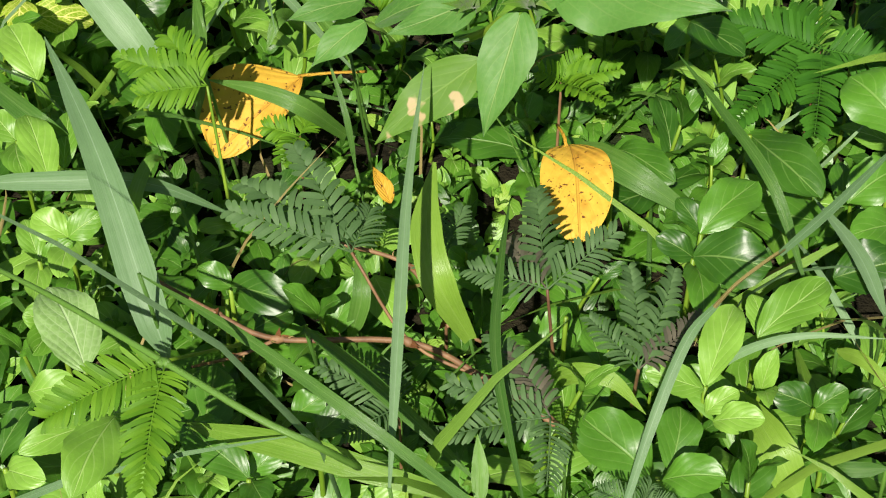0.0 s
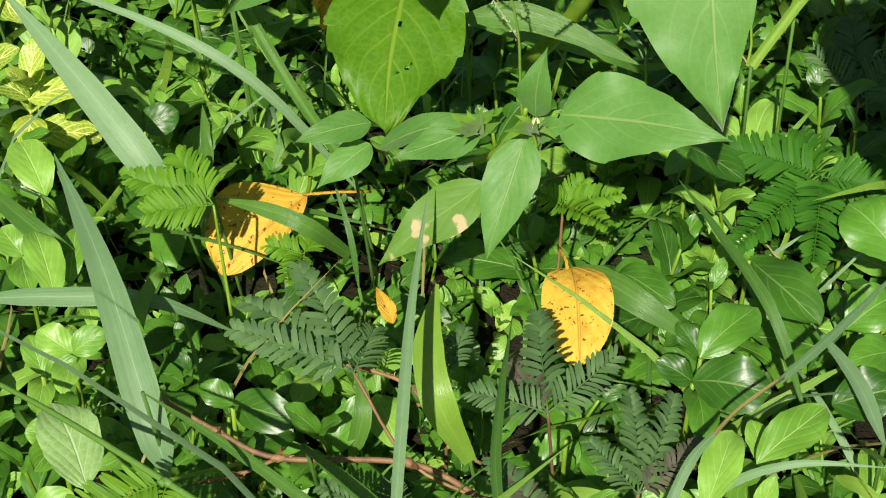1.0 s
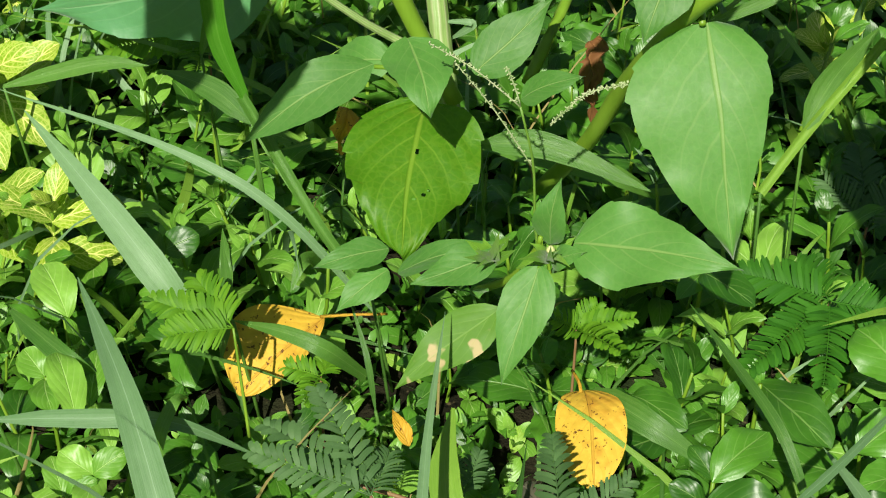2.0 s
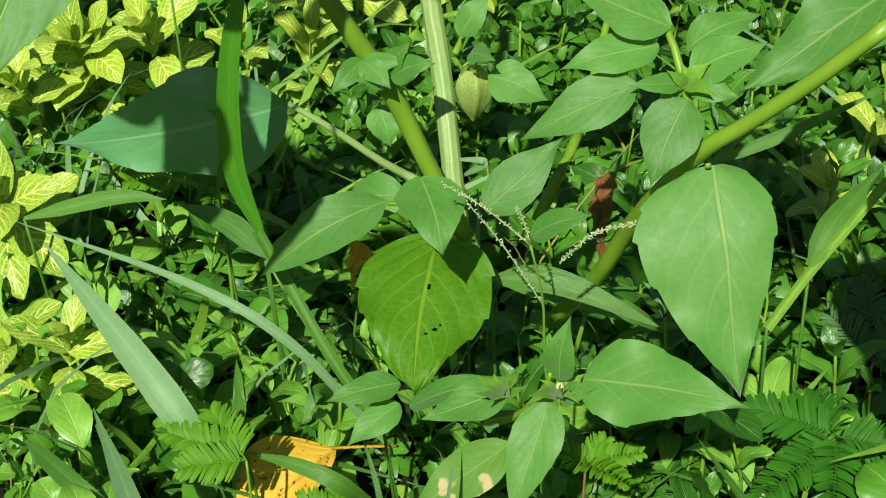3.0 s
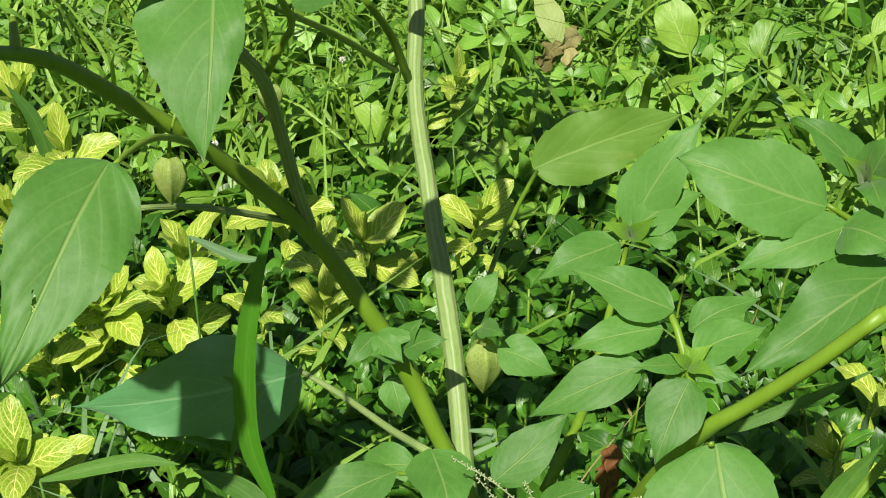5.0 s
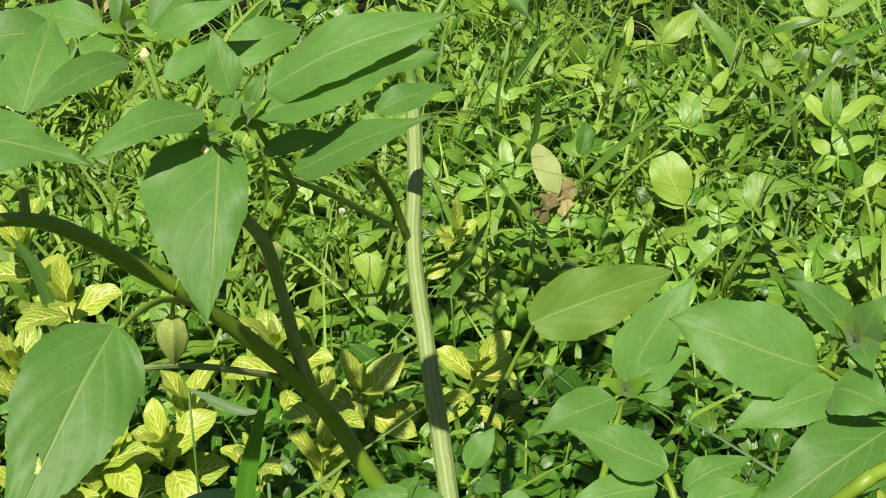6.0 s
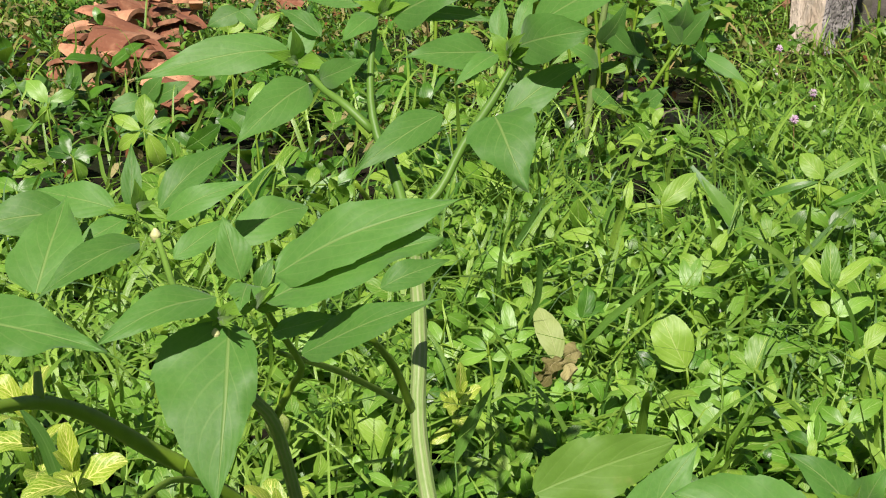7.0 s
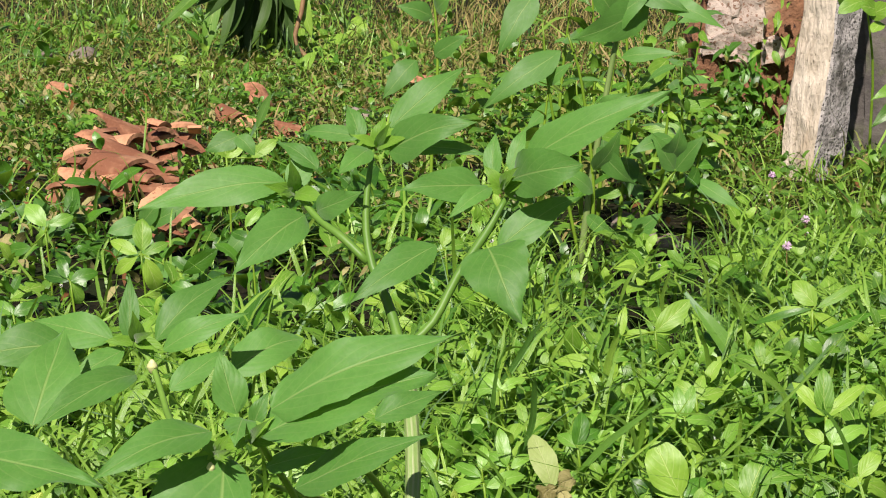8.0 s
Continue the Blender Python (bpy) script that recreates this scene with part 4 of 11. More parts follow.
for x, y, z, s in [(-2.33, 9.25, 0.0, (0.12, 0.08, 0.07)), (-2.62, 9.5, 0.0, (0.08, 0.06, 0.05)), (0.40, 4.20, -0.01, (0.035, 0.03, 0.03)), (0.46, 4.10, -0.01, (0.03, 0.028, 0.022)),
                   (0.36, 4.32, 0.0, (0.04, 0.03, 0.03)), (0.52, 4.05, -0.01, (0.02, 0.02, 0.016)), (-0.55, 6.6, 0.0, (0.06, 0.05, 0.05)), (0.62, 3.92, -0.01, (0.025, 0.02, 0.018))]:
    solid("field_stone", stone(s, x * 7), STONE, pose(x, y, z, 0, 0, 40 * x), "rough greyish brown stone half sunk in the grass", "stone", smooth=True)


# ---- cherry plant ----
plant = thing("ground_cherry_plant", (0.0, 0.80, -0.045), "tall branching ground cherry plant with broad soft green leaves", "plant")


def lantern(parent, top, width, height):
    """A papery five-sided husk that hangs from a short stalk."""
    verts, faces, uvs = [], [], []
    n, ring = 14, 40
    top = np.asarray(top, dtype=float)
    for i in range(n + 1):
        u = i / n
        w = 0.5 * width * profile(min(max(u, 0.02), 0.985), 0.42, 0.95)
        for k in range(ring):
            a = 2 * math.pi * k / ring
            r = w * (0.74 + 0.36 * (1 - abs(math.sin(2.5 * a + 0.5))) + 0.08 * (1 - abs(math.cos(2.5 * a + 0.5))))
            verts.append(top + np.array((r * math.cos(a), r * math.sin(a), -height * u)))
            uvs.append((u, (5 * k / ring) % 1.0))
    for i in range(n):
        for k in range(ring):
            k2 = (k + 1) % ring
            faces.append((i * ring + k, i * ring + k2, (i + 1) * ring + k2, (i + 1) * ring + k))
    husk = part("lantern_husk", mesh_of("lantern_husk", *rel(parent, (verts, faces, uvs))), CALYX, parent, "pale green papery lantern husk")
    geo = rel(parent, tube([top + np.array((0.004, 0.002, 0.022)), top + np.array((0.001, 0, 0.010)), top], (0.0009, 0.0007, 0.0014), n=6, ring=6))
    part("stalk", mesh_of("stalk", *geo), STEM, husk)


def flower_bud(parent, place, radius):
    place = np.asarray(place, dtype=float)
    geo = tube([place - np.array((0, 0, radius * 1.4)), place - np.array((0, 0, radius * 0.6)), place, place + np.array((0, -radius * 0.3, radius))], (radius * 0.3, radius * 0.8, radius * 0.95, radius * 0.25), n=8, ring=10)
    part("flower_bud", mesh_of("flower_bud", *rel(parent, geo)), BUD, parent, "small pale yellow flower bud")


stem(plant, [(-0.008, 0.810, 0.141), (-0.014, 0.830, 0.174), (-0.025, 0.875, 0.241), (-0.039, 0.930, 0.293), (-0.053, 0.980, 0.354), (-0.055, 1.020, 0.406), (-0.060, 1.060, 0.450)], (0.0063, 0.0063, 0.0064, 0.0060, 0.0055, 0.0054, 0.0051), STEM_PALE, name="main_stem", label="pale green ribbed main stem", n=40, ring=21, ribs=0.0)
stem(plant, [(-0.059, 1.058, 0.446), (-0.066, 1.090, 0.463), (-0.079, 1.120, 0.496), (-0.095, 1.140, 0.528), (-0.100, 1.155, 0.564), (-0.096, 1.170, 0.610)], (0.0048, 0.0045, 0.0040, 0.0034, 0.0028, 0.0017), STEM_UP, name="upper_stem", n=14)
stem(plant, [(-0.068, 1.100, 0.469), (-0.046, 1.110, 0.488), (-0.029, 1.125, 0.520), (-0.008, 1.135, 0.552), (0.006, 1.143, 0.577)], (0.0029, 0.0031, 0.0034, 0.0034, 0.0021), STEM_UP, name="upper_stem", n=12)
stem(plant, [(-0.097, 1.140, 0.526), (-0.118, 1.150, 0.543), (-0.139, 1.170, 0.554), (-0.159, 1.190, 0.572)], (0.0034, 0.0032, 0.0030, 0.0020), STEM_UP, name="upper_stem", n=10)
stem(plant, [(-0.062, 1.080, 0.438), (-0.070, 1.060, 0.462), (-0.087, 1.030, 0.494), (-0.098, 1.000, 0.519)], (0.0029, 0.0026, 0.0021, 0.0015), STEM, name="side_twig", n=8)
stem(plant, [(-0.006, 0.810, 0.150), (-0.030, 0.815, 0.199), (-0.051, 0.815, 0.247), (-0.072, 0.810, 0.285), (-0.106, 0.800, 0.341), (-0.152, 0.725, 0.423), (-0.174, 0.700, 0.449), (-0.197, 0.665, 0.481), (-0.213, 0.640, 0.496), (-0.226, 0.600, 0.507)], (0.0057, 0.0056, 0.0064, 0.0057, 0.0052, 0.0043, 0.0044, 0.0039, 0.0035, 0.0031), STEM, name="branch", label="thick green angular branch", n=34, ring=9, ribs=0.05)
stem(plant, [(-0.104, 0.800, 0.343), (-0.109, 0.790, 0.368), (-0.114, 0.765, 0.412), (-0.118, 0.735, 0.452), (-0.125, 0.700, 0.480)], (0.0042, 0.0039, 0.0036, 0.0036, 0.0032), STEM_PALE, name="branch", n=12)
stem(plant, [(-0.118, 0.735, 0.452), (-0.108, 0.730, 0.473), (-0.100, 0.710, 0.492), (-0.109, 0.680, 0.523), (-0.114, 0.660, 0.545)], (0.0020, 0.0020, 0.0018, 0.0016, 0.0011), STEM, name="side_twig", n=10)
stem(plant, [(-0.058, 0.985, 0.365), (-0.068, 0.950, 0.407), (-0.082, 0.900, 0.447)], (0.0030, 0.0027, 0.0020), STEM, name="side_twig", n=8)
stem(plant, [(-0.065, 0.960, 0.380), (-0.091, 0.850, 0.438), (-0.104, 0.740, 0.485), (-0.110, 0.700, 0.502)], (0.0022, 0.0020, 0.0016, 0.0012), STEM, name="side_twig", n=8)
stem(plant, [(-0.212, 0.640, 0.497), (-0.218, 0.660, 0.505)], (0.0028, 0.0018), STEM, name="side_twig", n=5)
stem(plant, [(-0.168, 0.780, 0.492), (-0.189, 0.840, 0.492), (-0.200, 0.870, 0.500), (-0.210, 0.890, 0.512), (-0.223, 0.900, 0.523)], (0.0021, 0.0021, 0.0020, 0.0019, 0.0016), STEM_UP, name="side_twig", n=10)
stem(plant, [(0.052, 0.860, 0.051), (0.074, 0.800, 0.130), (0.090, 0.750, 0.209), (0.109, 0.690, 0.284), (0.128, 0.675, 0.310), (0.154, 0.660, 0.343), (0.181, 0.650, 0.377)], (0.0057, 0.0052, 0.0049, 0.0044, 0.0041, 0.0040, 0.0038), STEM, name="branch", label="thick green angular branch", n=22, ring=9, ribs=0.05)
stem(plant, [(0.179, 0.652, 0.374), (0.193, 0.650, 0.385), (0.211, 0.650, 0.404)], (0.0039, 0.0038, 0.0035), STEM, name="branch", n=6, ring=9)
stem(plant, [(0.112, 0.700, 0.278), (0.102, 0.700, 0.310), (0.094, 0.715, 0.333), (0.088, 0.730, 0.338)], (0.0029, 0.0024, 0.0020, 0.0013), STEM, name="side_twig", n=8)
stem(plant, [(0.037, 0.820, 0.157), (0.049, 0.830, 0.183), (0.062, 0.860, 0.196)], (0.0038, 0.0038, 0.0032), STEM, name="branch", n=8)
stem(plant, [(0.063, 0.860, 0.195), (0.077, 0.920, 0.224), (0.092, 0.980, 0.249)], (0.0032, 0.0026, 0.0021), STEM, name="side_twig", n=8)
stem(plant, [(-0.035, 0.820, 0.183), (-0.062, 0.860, 0.174), (-0.094, 0.900, 0.172), (-0.127, 0.930, 0.174)], (0.0028, 0.0025, 0.0023, 0.0020), STEM_PALE, name="petiole", n=10)
stem(plant, [(-0.015, 0.870, 0.244), (-0.003, 0.930, 0.245), (0.013, 1.000, 0.259), (0.031, 1.050, 0.275)], (0.0021, 0.0018, 0.0017, 0.0016), STEM, name="petiole", n=8)
stem(plant, [(-0.112, 0.800, 0.345), (-0.134, 0.760, 0.368), (-0.155, 0.720, 0.389), (-0.176, 0.690, 0.401)], (0.0020, 0.0019, 0.0017, 0.0014), STEM_PALE, name="petiole", n=8)
stem(plant, [(-0.149, 0.720, 0.423), (-0.155, 0.660, 0.451), (-0.155, 0.600, 0.469), (-0.156, 0.570, 0.474)], (0.0019, 0.0017, 0.0014, 0.0011), STEM, name="petiole", n=8)
stem(plant, [(0.115, 0.700, 0.277), (0.115, 0.692, 0.275)], (0.0023, 0.0017), STEM, name="petiole", n=3)
stem(plant, [(0.189, 0.745, 0.379), (0.180, 0.745, 0.384), (0.170, 0.745, 0.390)], (0.0017, 0.0016, 0.0013), STEM, name="petiole", n=4)
stem(plant, [(-0.005, 0.800, 0.177), (-0.020, 0.760, 0.214), (-0.031, 0.745, 0.232)], (0.0015, 0.0013, 0.0011), STEM, name="petiole", n=5)
stem(plant, [(-0.008, 0.810, 0.162), (-0.031, 0.800, 0.178), (-0.053, 0.800, 0.180)], (0.0017, 0.0015, 0.0014), STEM, name="petiole", n=5)
leaf(plant, (-0.022, 0.800, 0.156), (-0.034, 0.700, 0.118), (0.010, -0.352, 0.936), 0.0796, PHYS_OLD, q=0.98, p=0.58, sag=0.06, fold=0.1, teeth=0.030, n=150, m=40, holes=((0.63, -0.28, 0.012, 0.05), (0.66, -0.14, 0.010, 0.03), (0.37, -0.05, 0.018, 0.03), (0.60, -0.36, 0.007, 0.03)), label="broad green leaf with small insect holes")
leaf(plant, (-0.032, 0.745, 0.233), (-0.018, 0.700, 0.212), (0.119, -0.390, 0.913), 0.0379, sag=0.05, teeth=0.03)
leaf(plant, (-0.053, 0.800, 0.180), (-0.130, 0.780, 0.140), (-0.211, -0.654, 0.726), 0.0334, p=0.74, sag=0.10)
leaf(plant, (-0.044, 0.840, 0.160), (-0.090, 0.860, 0.138), (-0.545, -0.535, 0.646), 0.0300, sag=0.10)
leaf(plant, (-0.126, 0.930, 0.174), (-0.300, 0.985, 0.106), (-0.20, -0.93, 0.12), 0.0774, PHYS_SKY_SHADE, p=0.57, q=1.43, sag=0.03, teeth=0.03, n=60, m=5)
leaf(plant, (0.004, 0.780, 0.190), (0.049, 0.800, 0.227), (-0.167, -0.767, 0.619), 0.0297, sag=0.04)
leaf(plant, (0.032, 0.780, 0.173), (0.067, 0.770, 0.194), (-0.547, -0.428, 0.720), 0.0197, sag=0.08)
leaf(plant, (0.115, 0.695, 0.274), (0.137, 0.630, 0.178), (-0.062, -0.831, 0.553), 0.0692, skew=0.26, p=0.46, q=1.23, sag=0.05, fold=0.10, teeth=0.030, n=60, m=5)
stem(plant, [(0.008, 0.700, 0.096), (0.025, 0.660, 0.138), (0.036, 0.640, 0.173), (0.038, 0.635, 0.186)], (0.0024, 0.0021, 0.0017, 0.0011), STEM, name="side_twig", n=8)
leaf(plant, (0.055, 0.635, 0.181), (0.133, 0.600, 0.196), (-0.380, -0.534, 0.755), 0.0431, p=0.55, q=1.37, sag=0.06, n=60, m=5)
leaf(plant, (0.043, 0.635, 0.181), (0.047, 0.640, 0.219), (-0.378, -0.912, 0.156), 0.0177, fold=0.5)
leaf(plant, (0.037, 0.635, 0.170), (0.022, 0.600, 0.117), (-0.237, -0.780, 0.580), 0.0273, sag=0.05, fold=0.3, n=22, m=4)
leaf(plant, (0.018, 0.640, 0.169), (-0.027, 0.630, 0.158), (-0.116, -0.450, 0.885), 0.0225, sag=0.08)
leaf(plant, (0.019, 0.655, 0.123), (-0.034, 0.625, 0.088), (-0.147, -0.635, 0.759), 0.0279, PHYS_SPOT, sag=0.05, label="green leaf with dry brown blotches")
leaf(plant, (-0.040, 0.680, 0.141), (-0.081, 0.670, 0.135), (-0.018, -0.451, 0.892), 0.0185, sag=0.1)
leaf(plant, (-0.041, 0.680, 0.127), (-0.068, 0.660, 0.111), (-0.127, -0.536, 0.835), 0.0193, sag=0.1)
leaf(plant, (-0.035, 0.670, 0.133), (0.025, 0.660, 0.164), (-0.475, -0.306, 0.825), 0.0165, fold=0.6, sag=0.08)
leaf(plant, (0.044, 0.635, 0.170), (0.061, 0.625, 0.184), (-0.708, -0.417, 0.571), 0.0130)
leaf(plant, (0.010, 0.650, 0.139), (0.008, 0.640, 0.141), (-0.121, 0.198, 0.973), 0.0093)
leaf(plant, (0.093, 0.720, 0.339), (0.040, 0.730, 0.355), (0.109, -0.657, 0.746), 0.0288, sag=0.08)
leaf(plant, (0.088, 0.715, 0.329), (0.038, 0.710, 0.320), (-0.095, -0.594, 0.799), 0.0238, sag=0.10)
leaf(plant, (0.078, 0.700, 0.315), (0.020, 0.700, 0.285), (-0.316, -0.725, 0.612), 0.0271, p=0.64, sag=0.06, teeth=0.024)
leaf(plant, (0.102, 0.695, 0.312), (0.083, 0.670, 0.277), (-0.197, -0.744, 0.638), 0.0318, sag=0.05, teeth=0.024)
leaf(plant, (0.102, 0.715, 0.329), (0.138, 0.730, 0.343), (-0.124, -0.500, 0.857), 0.0206, sag=0.1)
leaf(plant, (0.098, 0.700, 0.318), (0.071, 0.690, 0.321), (0.285, -0.517, 0.807), 0.0117)
leaf(plant, (0.102, 0.700, 0.317), (0.126, 0.690, 0.317), (-0.281, -0.595, 0.753), 0.0155)
leaf(plant, (0.103, 0.705, 0.321), (0.140, 0.710, 0.337), (-0.281, -0.511, 0.812), 0.0253)
leaf(plant, (0.203, 0.720, 0.368), (0.124, 0.680, 0.322), (-0.157, -0.599, 0.785), 0.0460, p=0.51, q=1.37, sag=0.06, n=60, m=5)
leaf(plant, (0.170, 0.745, 0.390), (0.091, 0.750, 0.410), (0.099, -0.790, 0.605), 0.0499, p=0.55, q=0.91, sag=0.07, teeth=0.024, n=60, m=5)
leaf(plant, (0.181, 0.740, 0.382), (0.121, 0.720, 0.362), (-0.040, -0.632, 0.774), 0.0290, sag=0.06)
leaf(plant, (0.188, 0.750, 0.402), (0.151, 0.760, 0.434), (0.331, -0.716, 0.615), 0.0245, fold=0.4)
leaf(plant, (0.191, 0.750, 0.403), (0.200, 0.740, 0.433), (-0.718, -0.696, -0.014), 0.0241)
leaf(plant, (0.177, 0.730, 0.385), (0.199, 0.700, 0.386), (-0.541, -0.373, 0.754), 0.0328)
leaf(plant, (0.189, 0.740, 0.406), (0.191, 0.710, 0.402), (-0.219, -0.137, 0.966), 0.0179)
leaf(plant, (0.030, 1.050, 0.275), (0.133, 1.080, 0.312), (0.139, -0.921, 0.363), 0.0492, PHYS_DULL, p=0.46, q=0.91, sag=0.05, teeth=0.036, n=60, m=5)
leaf(plant, (0.094, 0.980, 0.264), (0.137, 1.000, 0.340), (-0.291, -0.872, 0.393), 0.0403, fold=0.35, sag=0.06)
leaf(plant, (0.086, 0.975, 0.258), (0.032, 0.950, 0.237), (-0.015, -0.611, 0.792), 0.0327, sag=0.08)
leaf(plant, (0.096, 0.980, 0.256), (0.111, 0.990, 0.285), (-0.342, -0.819, 0.461), 0.0158)
leaf(plant, (0.123, 0.960, 0.264), (0.102, 0.970, 0.263), (-0.306, -0.566, 0.765), 0.0166)
leaf(plant, (0.096, 0.975, 0.266), (0.140, 0.985, 0.292), (-0.272, -0.645, 0.714), 0.0334)
leaf(plant, (-0.155, 0.570, 0.475), (-0.193, 0.500, 0.409), (0.215, -0.731, 0.647), 0.0490, p=0.57, q=1.37, sag=0.05, n=150, m=40, teeth=0.03, holes=((0.62, 0.12, 0.012, 0.04), (0.645, 0.06, 0.022, 0.06), (0.60, 0.20, 0.01, 0.03)), label="large ovate leaf with two small holes")
leaf(plant, (-0.128, 0.655, 0.532), (-0.124, 0.600, 0.464), (0.051, -0.774, 0.631), 0.0467, p=0.51, q=1.23, sag=0.06, n=60, m=5, teeth=0.03, skew=0.42)
leaf(plant, (-0.106, 0.660, 0.556), (-0.016, 0.660, 0.590), (-0.269, -0.649, 0.712), 0.0327, p=0.55, q=1.23, sag=0.06, n=60, m=5)
leaf(plant, (-0.109, 0.650, 0.543), (-0.030, 0.660, 0.575), (-0.254, -0.540, 0.802), 0.0350, p=0.55, q=0.98, sag=0.05, fold=0.3, n=60, m=5)
leaf(plant, (-0.094, 0.660, 0.515), (-0.029, 0.640, 0.551), (-0.518, -0.630, 0.578), 0.0215, sag=0.07)
leaf(plant, (-0.110, 0.680, 0.519), (-0.074, 0.670, 0.530), (-0.384, -0.609, 0.694), 0.0131)
leaf(plant, (-0.132, 0.650, 0.546), (-0.178, 0.610, 0.533), (0.193, -0.509, 0.839), 0.0212, sag=0.07, fold=0.3, n=22, m=4)
leaf(plant, (-0.239, 0.600, 0.547), (-0.164, 0.580, 0.543), (-0.093, -0.544, 0.834), 0.0304, sag=0.06, n=60, m=5)
leaf(plant, (-0.121, 0.660, 0.551), (-0.132, 0.670, 0.578), (0.262, -0.860, 0.437), 0.0170, fold=0.3)
leaf(plant, (-0.076, 0.930, 0.468), (-0.033, 0.950, 0.480), (0.100, -0.645, 0.757), 0.0208)
leaf(plant, (-0.117, 0.655, 0.550), (-0.119, 0.635, 0.543), (0.027, -0.340, 0.940), 0.0153)
leaf(plant, (-0.113, 0.655, 0.547), (-0.106, 0.660, 0.562), (-0.028, -0.948, 0.316), 0.0084, fold=0.6)
leaf(plant, (-0.257, 0.800, 0.499), (-0.255, 0.860, 0.541), (0.086, -0.579, 0.811), 0.0416, p=0.46, sag=0.05, m=4)
leaf(plant, (-0.258, 0.880, 0.524), (-0.313, 0.860, 0.517), (0.218, -0.795, 0.566), 0.0297)
leaf(plant, (-0.203, 0.815, 0.525), (-0.247, 0.765, 0.505), (0.243, -0.528, 0.814), 0.0220, fold=0.4)
leaf(plant, (-0.226, 0.900, 0.522), (-0.228, 0.920, 0.559), (0.040, -0.881, 0.471), 0.0129, fold=0.5)
leaf(plant, (-0.209, 0.900, 0.524), (-0.166, 0.940, 0.555), (0.058, -0.655, 0.753), 0.0222, fold=0.4)
leaf(plant, (-0.202, 0.890, 0.519), (-0.152, 0.900, 0.543), (-0.140, -0.772, 0.620), 0.0184)
leaf(plant, (-0.195, 0.870, 0.501), (-0.164, 0.900, 0.516), (0.220, -0.619, 0.754), 0.0169)
leaf(plant, (-0.165, 0.920, 0.502), (-0.123, 0.950, 0.513), (0.224, -0.601, 0.767), 0.0295, p=0.46, q=0.78)
leaf(plant, (-0.242, 0.930, 0.515), (-0.298, 0.950, 0.520), (-0.189, -0.692, 0.696), 0.0248)
leaf(plant, (-0.228, 0.900, 0.516), (-0.260, 0.880, 0.499), (0.061, -0.697, 0.714), 0.0165)
leaf(plant, (-0.166, 1.190, 0.577), (-0.278, 1.160, 0.556), (0.116, -0.816, 0.566), 0.0336, sag=0.08, n=22, m=4)
leaf(plant, (-0.150, 1.180, 0.555), (-0.196, 1.120, 0.516), (0.295, -0.673, 0.678), 0.0351, sag=0.06, teeth=0.03)
leaf(plant, (-0.138, 1.170, 0.558), (-0.100, 1.140, 0.581), (-0.637, -0.768, 0.057), 0.0221)
leaf(plant, (-0.161, 1.190, 0.572), (-0.147, 1.210, 0.606), (-0.013, -0.860, 0.510), 0.0213, fold=0.3)
leaf(plant, (-0.166, 1.190, 0.570), (-0.200, 1.170, 0.566), (0.343, -0.721, 0.602), 0.0160)
leaf(plant, (-0.084, 1.180, 0.624), (-0.027, 1.210, 0.669), (-0.029, -0.814, 0.580), 0.0264)
leaf(plant, (-0.083, 1.160, 0.610), (-0.015, 1.130, 0.634), (-0.481, -0.808, 0.340), 0.0339, p=0.46)
leaf(plant, (-0.106, 1.180, 0.612), (-0.120, 1.200, 0.638), (0.115, -0.765, 0.634), 0.0158, fold=0.4)
leaf(plant, (-0.106, 1.180, 0.617), (-0.156, 1.200, 0.613), (-0.336, -0.736, 0.587), 0.0151)
leaf(plant, (-0.100, 1.165, 0.609), (-0.119, 1.130, 0.592), (0.355, -0.555, 0.752), 0.0189)
leaf(plant, (-0.077, 1.170, 0.606), (-0.006, 1.150, 0.608), (-0.210, -0.643, 0.736), 0.0185, fold=0.4)
leaf(plant, (-0.141, 1.190, 0.588), (-0.175, 1.210, 0.607), (0.024, -0.663, 0.749), 0.0169)
leaf(plant, (-0.014, 1.140, 0.588), (-0.074, 1.110, 0.584), (0.349, -0.760, 0.548), 0.0298, sag=0.08, p=0.51)
leaf(plant, (0.010, 1.140, 0.590), (0.059, 1.100, 0.611), (-0.663, -0.725, 0.187), 0.0369, p=0.46, q=0.78)
leaf(plant, (0.020, 1.145, 0.606), (0.126, 1.120, 0.666), (-0.445, -0.754, 0.483), 0.0341, p=0.55, q=1.37, sag=0.06, n=60, m=5)
leaf(plant, (-0.004, 1.140, 0.592), (-0.002, 1.160, 0.624), (-0.230, -0.812, 0.536), 0.0145, fold=0.4)
leaf(plant, (-0.007, 1.135, 0.587), (-0.036, 1.100, 0.566), (0.209, -0.623, 0.754), 0.0146, fold=0.3)
leaf(plant, (0.000, 1.130, 0.541), (0.063, 1.150, 0.577), (-0.099, -0.792, 0.603), 0.0279)
leaf(plant, (-0.007, 1.125, 0.542), (0.020, 1.080, 0.496), (-0.105, -0.736, 0.669), 0.0519, p=0.39, q=1.23, teeth=0.036, n=60, m=5)
leaf(plant, (-0.044, 1.130, 0.540), (-0.109, 1.090, 0.505), (0.115, -0.748, 0.653), 0.0275)
leaf(plant, (0.007, 1.140, 0.599), (0.021, 1.160, 0.629), (-0.089, -0.805, 0.587), 0.0123)
leaf(plant, (-0.019, 1.130, 0.570), (-0.034, 1.120, 0.582), (0.592, -0.804, 0.052), 0.0122)
leaf(plant, (-0.055, 0.805, 0.258), (-0.070, 0.790, 0.266), (0.685, -0.375, 0.625), 0.0118)
